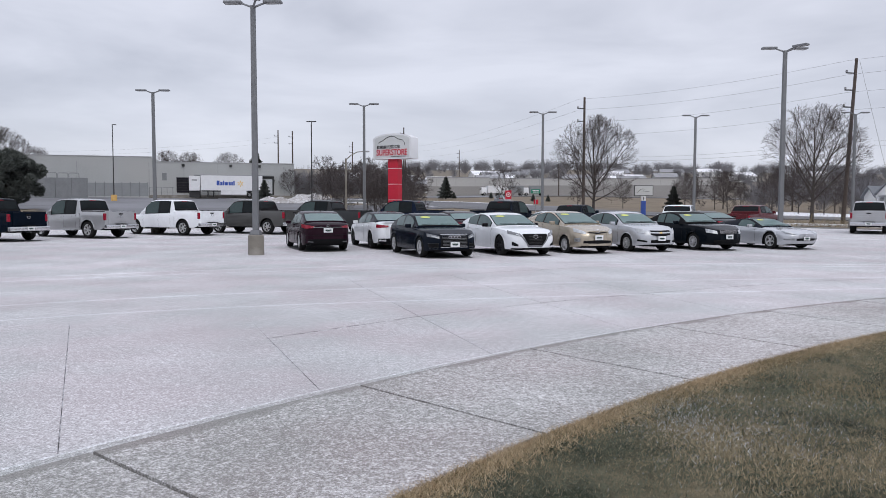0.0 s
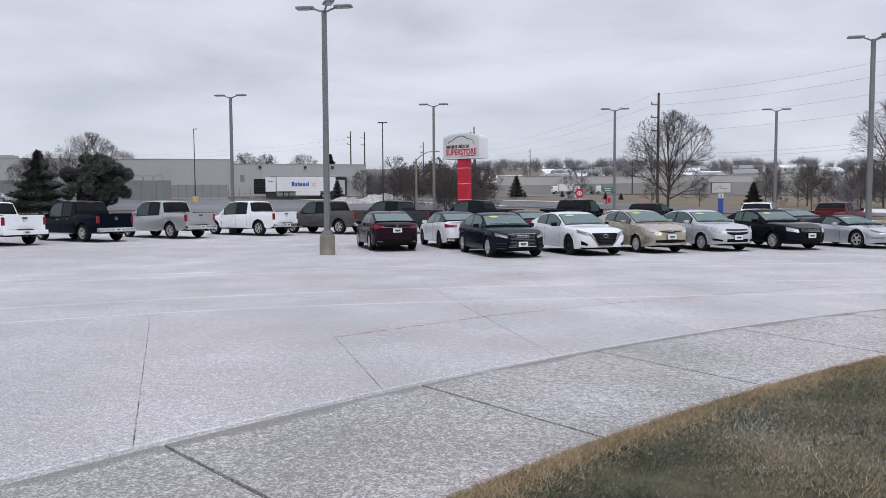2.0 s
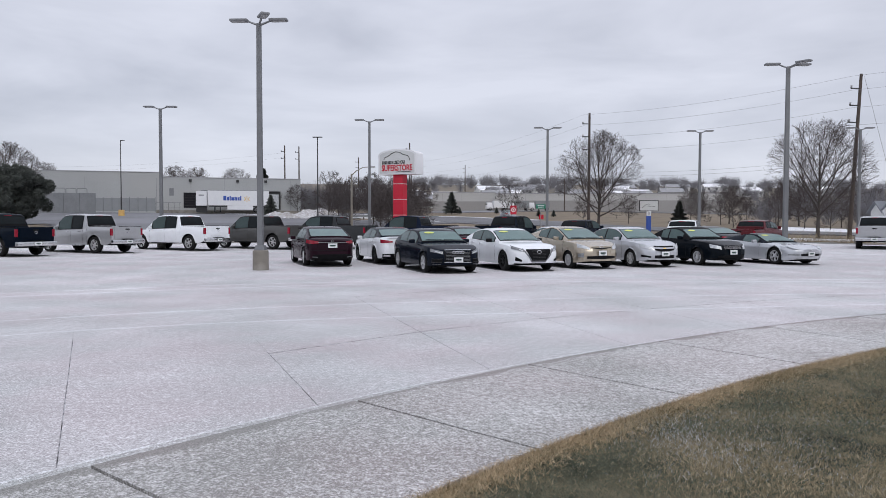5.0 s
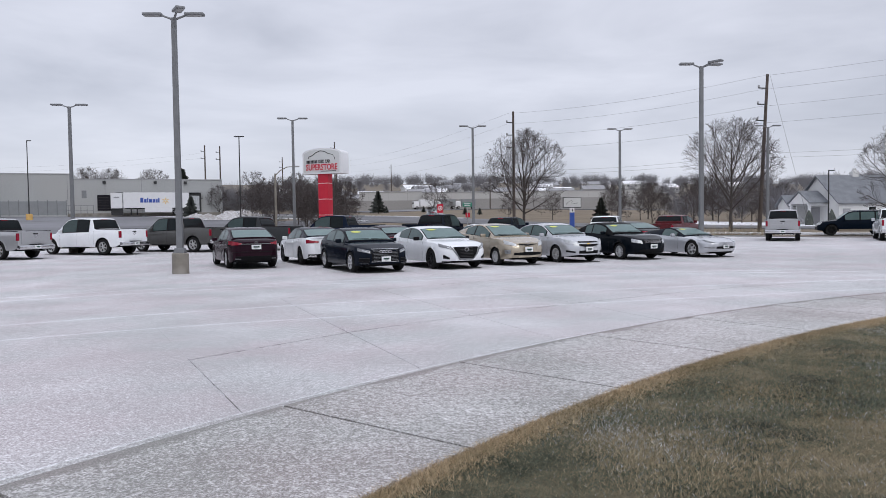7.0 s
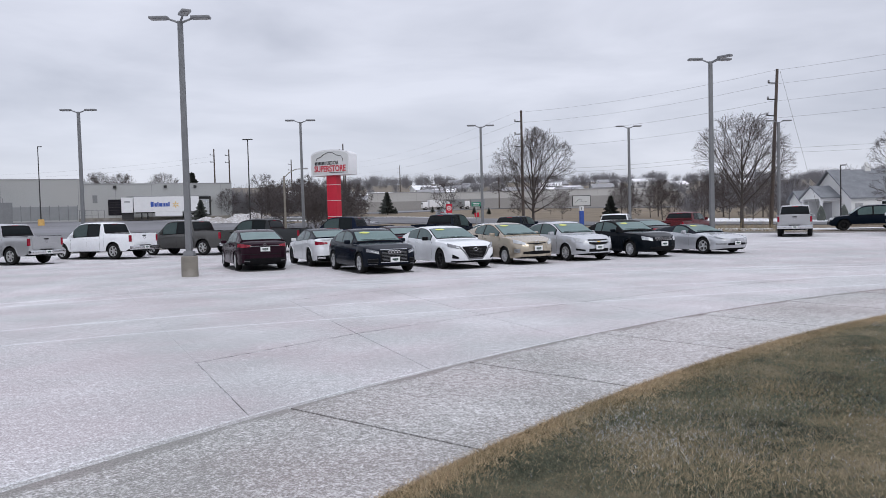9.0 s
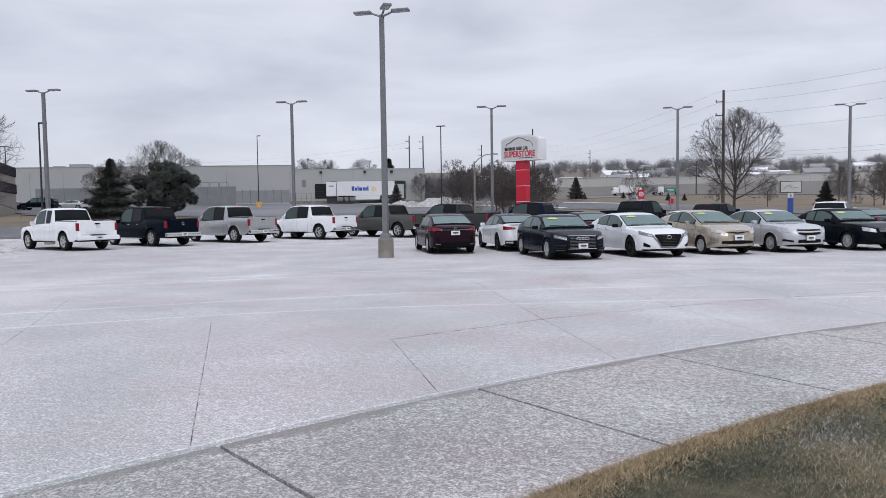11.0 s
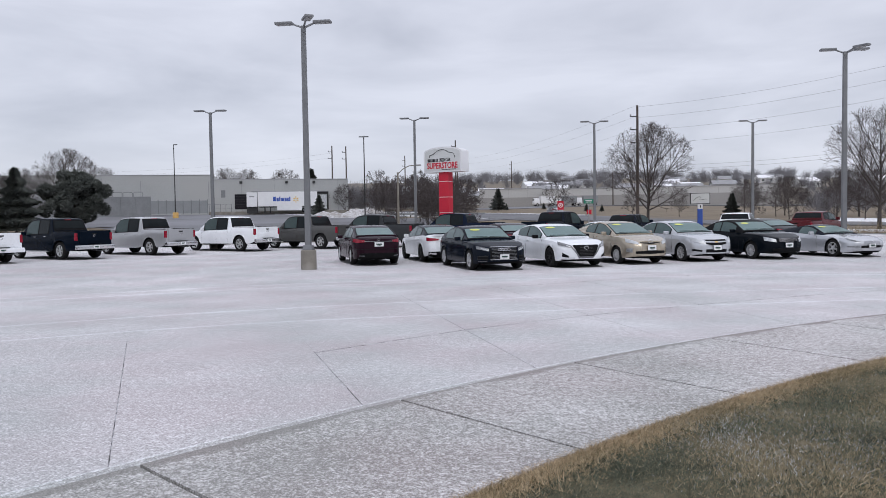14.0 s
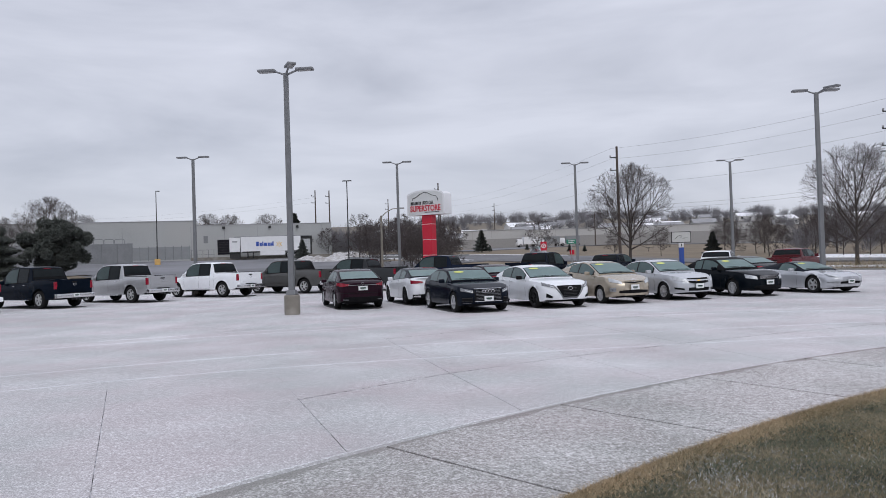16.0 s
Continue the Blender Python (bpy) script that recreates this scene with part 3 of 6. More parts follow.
# ---------------------------------------------------------------- streets and open ground beyond the lot
strip("road_side", M["asphalt"], [(-90, -22), (-66, 10), (-43, 45), (-30, 64), (-21, 80), (-14, 94), (-9, 101)], 17, 0.03, "worn grey asphalt street behind the lot", "street")
strip("road_bend", M["asphalt"], [(-52, 146), (-28, 131), (-9, 117), (1, 101), (7, 92)], 15, 0.04, "wide bend of grey asphalt street beyond the sign", "street")
for d in (-8.0, 8.0):
    strip("snow_edge", M["snow"], [(-50 + 0.5 * d, 145 + 0.85 * d), (-28 + 0.55 * d, 131 + 0.83 * d), (-9 + 0.75 * d, 117 + 0.6 * d), (1 + 0.85 * d, 101 + 0.5 * d)], 0.7, 0.10, "thin ridge of snow along the street's edge", "snow", kind="stuff")
strip("road_store_front", M["asphalt"], [(-14, 160), (6, 186), (40, 196), (90, 190)], 14, 0.04, "grey asphalt apron before the warehouse", "street")
strip("road_cross", M["asphalt"], [(2, 99), (8, 90), (20, 80), (50, 75), (110, 68)], 10, 0.06, "curving grey asphalt street past the sign", "street")
sheet("road_store", M["asphalt"], lambda x, y: y > 34 - 0.75 * (x + 60) + 34 and y < 150 and x < -18 and (x + 75) * 0.86 - (y - 6) * 0.5 < -12 or y > 60 and x > -0.62 * y and x < -20, -130, -18, 30, 152, 2.0, 0.02, "pale worn asphalt yard behind the store", "yard")
strip("snow_strip", M["snow"], [(24, 61.5), (34, 57.5), (48, 51), (66, 42)], 2.2, 0.06, "snow covered strip of ground beyond the kerb", "snow", kind="stuff")
strip("snow_strip", M["snow"], [(35, 92), (44, 89), (58, 84)], 16, 0.10, "snow covered strip of ground by the trees", "snow", kind="stuff")

# tyre tracks pressed into the snow of the lot
def track(points, width):
    dense = []
    for (ax, ay), (bx, by) in zip(points, points[1:]):
        n = 8
        dense += [(ax + (bx - ax) * k / n, ay + (by - ay) * k / n) for k in range(n)]
    dense.append(points[-1])
    sm = [dense[0]] + [tuple(sum(dense[min(len(dense) - 1, max(0, i + d))][c] for d in range(-5, 6)) / 11 for c in (0, 1)) for i in range(1, len(dense) - 1)] + [dense[-1]]
    v, f = [], []
    for k, (x, y) in enumerate(sm):
        p, q = sm[max(0, k - 1)], sm[min(len(sm) - 1, k + 1)]
        d = math.hypot(q[0] - p[0], q[1] - p[1]) or 1
        nx, ny = -(q[1] - p[1]) / d, (q[0] - p[0]) / d
        w = width * (0.75 + 0.5 * noise.noise((x * 1.3, y * 1.3, 3)))
        v += [(x + nx * w * u, y + ny * w * u, rise(x, y) + z) for u, z in ((0.6, -0.012), (0.35, 0.003), (-0.35, 0.003), (-0.6, -0.012))]
    for k in range(len(sm) - 1):
        f += [(4 * k + j, 4 * k + j + 1, 4 * k + j + 5, 4 * k + j + 4) for j in range(3)]
    return tagged(add("tyre_track", mesh_of("tyre_track", v, f, M["track"])), "faint pressed snow tyre track across the lot", "tyre track", group="tyre tracks on the lot", kind="stuff")


for pts, w in [([(-22, 4), (-16, 11), (-10.3, 15.1), (-4.9, 18.4), (1.1, 20.1), (9, 21.0), (22, 20)], 0.22),
               ([(-22, 5.4), (-16, 12.2), (-10.4, 16.2), (-5.0, 19.3), (1.0, 20.9), (9, 21.8), (22, 21)], 0.18),
               ([(-20, 1), (-13, 7.5), (-7.8, 11.4), (-4.6, 13.3), (0, 15.2), (7, 17), (16, 18.6), (24, 18.4)], 0.20),
               ([(-19, 0), (-12, 6.2), (-6.7, 9.9), (-4.7, 11.1), (-2, 12.2), (5, 14.2), (14, 16.4), (24, 17)], 0.16)]:
    track(pts, w)

# the big concrete slabs of the lot, in fanned strips with open joints
slab_lines = [((-14.4, 10.2), 125), ((-10.5, 8.4), 123.5), ((-6.56, 6.44), 122), ((-2.567, 4.41), 119.5), ((-1.17, 6.17), 116), ((0.354, 8.03), 111), ((2.3, 9.7), 110), ((4.4, 11.2), 109), ((6.6, 12.6), 108), ((9.0, 13.9), 107), ((11.5, 14.8), 106)]


def on_line(i, s):
    (x, y), a = slab_lines[i]
    return x + s * math.cos(radians(a)), y + s * math.sin(radians(a))


def slab(corners, gap=0.0055, cross=0.024, top=0.0, depth=0.03):
    c = Vector((sum(p[0] for p in corners) / 4, sum(p[1] for p in corners) / 4))
    ring = []
    for k in range(4):
        p, q, o = Vector(corners[k]), Vector(corners[(k + 1) % 4]), Vector(corners[k - 1])
        a, b = (gap, cross) if k % 2 == 0 else (cross, gap)
        ring.append(p + (q - p).normalized() * a + (o - p).normalized() * b)
    v = [(p.x, p.y, top - depth) for p in ring] + [(p.x, p.y, top - 0.004) for p in ring]
    for p in ring:
        d = p - c
        q = c + d * (1 - 0.006 / d.length)
        v.append((q.x, q.y, top))
    f = [(8, 9, 10, 11)]
    for k in range(4):
        n = (k + 1) % 4
        f += [(k, n, 4 + n, 4 + k), (4 + k, 4 + n, 8 + n, 8 + k)]
    return v, f


for i in range(len(slab_lines) - 1):
    cuts = [-9.0, -3.0, 2.82, 8.2, 13.8] if i >= 4 else [-9.0, -2.5, 6.6 + 0.3 * i, 13.5]
    if i == 4:
        cuts[1] = -3.2
    for a, b in zip(cuts, cuts[1:]):
        wide = 0.024 if i >= 4 else 0.010
        b += 0.06 if b == cuts[-1] else 0
        add("slab", mesh_of("slab", *slab([on_line(i, a), on_line(i + 1, a), on_line(i + 1, b), on_line(i, b)], cross=wide), M["lot"]), lot)

far = [on_line(i, 13.8 if i >= 4 else 13.5) for i in range(len(slab_lines))]
near = [on_line(i, -9.0) for i in range(len(slab_lines))]
ends = [on_line(i, (6.5, 6.5, 6.5, 6.0, 2.9)[i] if i < 5 else 8.2) for i in range(len(slab_lines))]
jv = [(x, y, -0.005) for x, y in near + ends]
n_ = len(near)
tagged(add("joint_filler", mesh_of("joint_filler", jv, [(k, k + 1, n_ + k + 1, n_ + k) for k in range(n_ - 1)], M["slabjoint"])), "dark dirt filling the joints of the slabs", "joint filler", kind="structure")
jv = [(x, y, -0.0015) for x, y in ends + far]
tagged(add("joint_filler", mesh_of("joint_filler", jv, [(k, k + 1, n_ + k + 1, n_ + k) for k in range(n_ - 1)], M["lot"])), "snow drifted into the joints of the slabs", "joint filler", kind="structure")

# paving slabs of the footpath
for a, b in zip(SLAB_CUTS, SLAB_CUTS[1:]):
    g = math.degrees(0.016 / KERB_R)
    add("paving_slab", mesh_of("paving_slab", *arc_band(KERB_R - WALK_W + 0.004, KERB_R, a + g, b - g, 0.015, 0.12, 6, 0.012), M["walkway"], 40), walk_bed)

# ---------------------------------------------------------------- lamps and poles
def lamp_post(x, y, heads, base_h=0.68, turn=0.0, height=8.55, label=""):
    z = rise(x, y)
    t = thing("lamp_post", label or "tall square steel lamp post with flat twin heads", "lamp post", pose(x, y, z, 0, 0, turn), "lamp posts of the lot")
    part("footing", lathe([(0.27, -0.1), (0.27, base_h - 0.03), (0.24, base_h)], 20), M["footing"], t, "stained round concrete footing", smooth=40)
    part("base_cover", box(0.36, 0.36, 0.17, (0, 0, base_h), 0.02, taper=0.8), M["steel"], t)
    part("pole", box(0.19, 0.19, height - base_h - 0.28, (0, 0, base_h + 0.15), 0.015, taper=0.78), M["steel"], t)
    for a in heads:
        m = Matrix.Rotation(radians(a), 4, "Z")
        v, f = tube([(0.03, 0, height - 0.19), (0.10, 0, height - 0.16), (0.42, 0, height - 0.04)], 0.045, 0.032, 6)
        arm = add("arm", mesh_of("arm", v, f, M["luminaire"]), t, m)
        bm = box(0.62, 0.30, 0.085, (0.68, 0, height - 0.065), 0.03)
        head = part("head", bm, M["luminaire"], t, m=m)
        part("lens", box(0.46, 0.22, 0.012, (0.70, 0, height - 0.074)), M["lens"], head)
    return t


lamp_post(-7.44, 24.3, (0, 180, -60), label="tall steel lamp post with three heads on concrete footing")
lamp_post(13.38, 32.3, (10, 180, -50), label="tall steel lamp post with three heads behind silver coupe")
for x, y in [(-19.24, 42.4), (-7.6, 48.6), (4.75, 53.3), (16.36, 55.7), (27.4, 54.4), (-30.2, 34.2)]:
    lamp_post(x, y, (0, 180), base_h=0.5, turn=4, height=8.55 - min(0.4, rise(x, y)))


def dark_lamp(x, y, top, head=0.0, twin=False, block=True):
    z = rise(x, y)
    t = thing("street_lamp", "slim black street lamp post on a yellow concrete block" if block else "slim black street lamp post", "street lamp", pose(x, y, z), "black street lamps")
    part("pole", lathe([(0.09, 0), (0.06, top - z)], 10), M["blackmetal"], t, smooth=40)
    bm = box(0.6, 0.3, 0.11, (0.30, 0, top - z - 0.05), 0.03)
    if twin:
        box(0.6, 0.3, 0.11, (-0.30, 0, top - z - 0.05), 0.03, bm)
    part("head", bm, M["blackmetal"], t, m=Matrix.Rotation(radians(head), 4, "Z"))
    if block:
        part("footing", lathe([(0.45, -0.2), (0.45, 0.85), (0.38, 0.95)], 14), M["bollard"], t, "faded yellow concrete footing", smooth=40)
    return t


dark_lamp(-57.2, 111, 14.3)
dark_lamp(-20.9, 90, 12.2, twin=True, block=False)
dark_lamp(-46.0, 51.3, 9.3, head=20, block=False)
dark_lamp(46.5, 79, 6.6, head=0, block=False)
dark_lamp(-79.2, 82, 11.0, twin=True, block=False)

# a galvanised street light with a curved arm
sl = thing("street_light", "pale metal street light with a curved arm", "street light", pose(-13.6, 74, rise(-13.6, 74)))
part("pole", lathe([(0.13, 0), (0.09, 5.7)], 10), M["footing"], sl, smooth=40)
v, f = tube([(0, 0, 5.5), (0.5, 0, 6.0), (1.2, 0, 6.35), (1.9, 0, 6.4)], 0.05, 0.04, 6)
add("arm", mesh_of("arm", v, f, M["footing"]), sl)
part("head", box(0.7, 0.25, 0.14, (2.1, 0, 6.33), 0.04), M["lamphead"], sl)


def utility_pole(x, y, top, arms=3, lean=0.0, label="weathered wooden power pole"):
    z = rise(x, y)
    t = thing("utility_pole", label, "power pole", pose(x, y, z, 0, lean, 0), "wooden power poles")
    part("mast", lathe([(0.19, -0.2), (0.12, top - z)], 10), M["polewood"], t, smooth=40)
    for k in range(arms):
        h = top - z - 1.3 - 1.45 * k
        part("bracket", box(0.75, 0.09, 0.10, (-0.42, 0, h), 0.02), M["blackmetal"], t)
        part("insulator", lathe([(0.06, 0), (0.11, 0.05), (0.06, 0.1), (0.1, 0.16), (0.04, 0.2)], 8), M["lamphead"], t, m=pose(-0.74, 0, h + 0.1), smooth=40)
    return t


utility_pole(12.0, 84, 14.1)
utility_pole(31.65, 64.5, 14.4, lean=2.8, label="tall leaning wooden power pole with insulators")
for x, y, top in [(-42.0, 150, 17.5), (-39.5, 152, 17.5), (-33.5, 190, 18.5), (-18.5, 180, 18.5), (-7.6, 262, 21.9), (-15.6, 149, 17.8), (22.5, 210, 14.0)]:
    utility_pole(x, y, top, arms=2)


def wire(a, b, sag, r=0.010):
    pts = []
    for k in range(13):
        u = k / 12
        pts.append((a[0] + (b[0] - a[0]) * u, a[1] + (b[1] - a[1]) * u, a[2] + (b[2] - a[2]) * u - 4 * sag * u * (1 - u)))
    v, f = tube(pts, r, r, 4)
    return tagged(add("power_cable", mesh_of("power_cable", v, f, M["wire"])), "thin sagging overhead power cable", "cable", group="overhead cables")


for h1, h2, h3 in [(13.9, 14.2, 15.5), (12.7, 13.0, 14.2), (11.3, 11.5, 12.6), (9.8, 10.0, 11.0), (7.4, 7.3, 7.6), (7.0, 6.9, 7.1)]:
    wire((11.4, 84, h1), (31.6, 64.5, h2), 0.5)
    wire((31.6, 64.5, h2), (62, 35, h3), 0.5)
    wire((11.4, 84, h1), (-18.5, 180, h1 + 2.5), 1.2, 0.008)
wire((32.6, 64.5, 14.2), (37.5, 67, 1.2), 0.0, 0.012)
for k in range(2):
    wire((-100, 145, 12.2 + 0.7 * k), (-42.0, 150, 15 + k), 1.0)

# ---------------------------------------------------------------- the dealer's pylon sign
sx, sy = -5.52, 49.0
sign = thing("pylon_sign", "white arched pylon sign on a red panelled post", "sign", pose(sx, sy, rise(sx, sy), 0, 0, -25))
part("post", box(0.735, 0.555, 4.75, (-0.05, 0, 0)), M["white"], sign)
for k in range(5):
    part("panel", box(0.76, 0.58, 1.03, (-0.05, 0, -0.1 + 1.06 * k), 0.015), M["signred"], sign)
SW, ST = 2.98, 0.98
prof = [(-SW / 2, 0)] + [(SW / 2 * math.sin(u), 1.34 + 0.36 * math.cos(u) ** 1.0) for u in [math.pi / 2 * (k / 8 - 1) for k in range(17)]] + [(SW / 2, 0)]
z0 = 4.85 - rise(sx, sy)
bm = bmesh.new()
rows = [[bm.verts.new((x, y, z0 + z)) for x, z in prof] for y in (-ST / 2, ST / 2)]
n = len(prof)
for i in range(n):
    bm.faces.new((rows[0][i], rows[0][(i + 1) % n], rows[1][(i + 1) % n], rows[1][i]))
bm.faces.new(rows[0]); bm.faces.new(rows[1][::-1])
bmesh.ops.bevel(bm, geom=[e for e in bm.edges if len(e.link_faces) == 2 and e.calc_face_angle(0) > 0.8], offset=0.03, segments=2, affect="EDGES")
part("cabinet", bm, M["white"], sign, smooth=40)
bm = bmesh.new()
inner = [(x * 0.92, 0.10 + z * 0.90 - 0.02) for x, z in prof]
fr = [bm.verts.new((x, -ST / 2 - 0.012, z0 + z)) for x, z in inner]
bk = [bm.verts.new((x, -ST / 2 + 0.01, z0 + z)) for x, z in inner]
bm.faces.new(fr)
for i in range(n):
    bm.faces.new((fr[i], fr[(i + 1) % n], bk[(i + 1) % n], bk[i]))
face = part("face", bm, M["signgrey"], sign, "pale grey sign face")
fy = -ST / 2 - 0.02
lettering("lettering", "SUPERSTORE", 0.56, M["signred"], face, pose(0.0, fy, z0 + 0.42, 90), squeeze=0.75, label="red block capitals")
lettering("lettering", "USED CAR", 0.31, M["black"], face, pose(0.20, fy, z0 + 0.80, 90), squeeze=0.62, label="black capitals")
bm = bmesh.new()
for k, w in enumerate((0.09, 0.07, 0.08, 0.07, 0.08, 0.08, 0.06, 0.07)):
    box(w, 0.012, 0.21, (-1.12 + 0.108 * k, fy, z0 + 0.70), bm=bm)
part("wordmark_bars", bm, M["black"], face)
bm = bmesh.new()
for k in range(10):
    box(0.09, 0.012, 0.05, (0.0 + 0.115 * k, fy, z0 + 0.14), bm=bm)
part("wordmark_bars", bm, M["black"], face)
v, f = tube([(-1.02, fy, z0 + 1.02), (-1.0, fy, z0 + 1.14), (-0.72, fy, z0 + 1.22), (-0.45, fy, z0 + 1.40), (-0.1, fy, z0 + 1.52), (0.25, fy, z0 + 1.47), (0.5, fy, z0 + 1.32), (0.85, fy, z0 + 1.24), (1.0, fy, z0 + 1.05), (1.0, fy, z0 + 0.92)], 0.026, 0.02, 5)
add("swoosh", mesh_of("swoosh", v, f, M["black"]), face, label="black outline of a car roof")

# a smaller board on a blue post, and road signs
bs = thing("board_sign", "pale framed board sign above a blue post", "sign", pose(15.4, 68.5, rise(15.4, 68.5)))
part("post", box(0.42, 0.3, 1.75, (0, 0, -0.1), 0.02), M["blue"], bs, "blue metal post")
part("header", box(0.42, 0.3, 0.42, (0, 0, 1.66), 0.02), M["white"], bs)
part("frame", box(1.75, 0.22, 1.02, (0, 0, 2.10), 0.02), M["blackmetal"], bs)
bface = part("board", box(1.63, 0.05, 0.90, (0, -0.10, 2.16)), M["signgrey"], bs)
v, f = tube([(-0.6, -0.135, 2.42), (-0.3, -0.135, 2.70), (-0.05, -0.135, 2.78), (0.05, -0.135, 2.68), (-0.1, -0.135, 2.55), (0.2, -0.135, 2.5), (0.55, -0.135, 2.55)], 0.02, 0.015, 5)
add("emblem", mesh_of("emblem", v, f, M["black"]), bface)
part("number_bars", box(0.07, 0.02, 0.25, (0, -0.16, 1.75)), M["black"], bs)


def post_sign(x, y, w, h, z, material, label, name="road_sign"):
    t = thing(name, label, "sign", pose(x, y, rise(x, y)))
    part("post", lathe([(0.035, -0.1), (0.035, z + h)], 8), M["lamphead"], t)
    return t, part("plate", box(w, 0.03, h, (0, -0.05, z), 0.008), material, t)


t, p = post_sign(6.1, 78, 1.0, 0.45, 2.1, M["green"], "green street name sign on a thin post")
part("name_bars", box(0.7, 0.012, 0.07, (0, -0.075, 2.38)), M["white"], p)
part("name_bars", box(0.6, 0.012, 0.07, (0, -0.075, 2.22)), M["white"], p)
t, p = post_sign(6.3, 80, 0.5, 0.5, 0.9, M["signred"], "small red stop sign on a thin post")
t, p = post_sign(2.75, 66.0, 0.55, 0.80, 1.75, M["signred"], "red roadside panel with a white ring mark")
for r0, r1, mm in ((0.21, 0.14, M["white"]), (0.07, 0.0, M["white"])):
    bm = lathe([(r1, 0), (r0, 0), (r0, 0.01), (r1, 0.01)], 24, "y", closed=False)
    part("ring_mark", bm, mm, p, m=pose(0, -0.082, 2.17))
t = thing("road_sign", "small white diamond sign beside the pylon", "sign", pose(-6.0, 55.5, rise(-6.0, 55.5)))
part("post", lathe([(0.03, -0.1), (0.03, 1.9)], 8), M["lamphead"], t)
part("plate", box(0.5, 0.03, 0.5, (0, -0.05, -0.25), 0.008), M["white"], t, m=pose(0, 0, 1.6, 0, 45, 0))

# ---------------------------------------------------------------- vehicles
class Profile:
    """A smoothed line through (s, value) pairs."""
    def __init__(self, pts, soft=0.06):
        xs, ys = np.array([p[0] for p in pts], float), np.array([p[1] for p in pts], float)
        self.x = np.arange(xs[0] - 0.5, xs[-1] + 0.5, 0.01)
        y = np.interp(self.x, xs, ys)
        if soft:
            k = np.exp(-0.5 * (np.arange(-int(3 * soft / 0.01), int(3 * soft / 0.01) + 1) * 0.01 / soft) ** 2)
            pad = len(k) // 2
            y = np.convolve(np.pad(y, pad, mode="edge"), k / k.sum(), "valid")
        self.y = y
    def __call__(self, s):
        return float(np.interp(s, self.x, self.y))


WHEELS = {}


def wheel_meshes(R, width, rim, spokes, style):
    key = (R, width, rim, spokes, style)
    if key in WHEELS:
        return WHEELS[key]
    h = width / 2
    bm = lathe([(R * rim, -h * 0.85), (R * rim + 0.02, -h), (R - 0.035, -h), (R - 0.008, -h * 0.72), (R, -h * 0.3), (R, h * 0.3), (R - 0.008, h * 0.72), (R - 0.035, h), (R * rim + 0.02, h), (R * rim, h * 0.85)], 32, "y", closed=False)
    bmesh.ops.recalc_face_normals(bm, faces=bm.faces)
    tyre = bpy.data.meshes.new("tyre"); bm.to_mesh(tyre); bm.free()
    tyre.materials.append(M["rubber"])
    tyre.polygons.foreach_set("use_smooth", [True] * len(tyre.polygons)); tyre.set_sharp_from_angle(angle=radians(35))
    r = R * rim
    bm = lathe([(r, h * 0.9), (r - 0.025, h * 0.86), (r - 0.03, h * 0.2), (r - 0.03, -h * 0.5), (0.001, -h * 0.5)], 32, "y", closed=False)
    back = len(bm.faces)
    hub = lathe([(0.075, h * 0.3), (0.07, h * 0.82), (0.05, h * 0.88), (0.001, h * 0.88)], 16, "y", closed=False)
    tmp = bpy.data.meshes.new("tmp"); hub.to_mesh(tmp); hub.free(); bm.from_mesh(tmp); bpy.data.meshes.remove(tmp)
    for k in range(spokes):
        a = 2 * math.pi * k / spokes
        wide = 0.030 if spokes > 7 else 0.058
        pair = (-0.12, 0.12) if style == "split" else (0.0,)
        for da in pair:
            m = Matrix.Rotation(a, 4, "Y") @ Matrix.Translation((r * 0.52, h * 0.62, 0)) @ Matrix.Rotation(da * 1.6, 4, "Y")
            sp = box(r * 0.95, 0.05, wide, (0, 0, -wide / 2), 0.008)
            sp.transform(m)
            tmp = bpy.data.meshes.new("tmp"); sp.to_mesh(tmp); sp.free(); bm.from_mesh(tmp); bpy.data.meshes.remove(tmp)
    bmesh.ops.recalc_face_normals(bm, faces=bm.faces)
    rim_me = bpy.data.meshes.new("rim"); bm.to_mesh(rim_me); bm.free()
    rim_me.materials.append(M["alloyblack"] if style == "black" else M["alloy"]); rim_me.materials.append(M["trim"])
    rim_me.polygons.foreach_set("material_index", [1 if 64 <= i < back else 0 for i in range(len(rim_me.polygons))])
    rim_me.polygons.foreach_set("use_smooth", [True] * len(rim_me.polygons)); rim_me.set_sharp_from_angle(angle=radians(35))
    WHEELS[key] = tyre, rim_me
    return WHEELS[key]


def grid_mesh(name, fn, us, vs, material, closed_back=0.0):
    v = [fn(a, b) for a in us for b in vs]
    nv = len(vs)
    f = [(i * nv + j, (i + 1) * nv + j, (i + 1) * nv + j + 1, i * nv + j + 1) for i in range(len(us) - 1) for j in range(nv - 1)]
    return mesh_of(name, v, f, material, 50)


def lin(a, b, n):
    return [a + (b - a) * k / (n - 1) for k in range(n)]


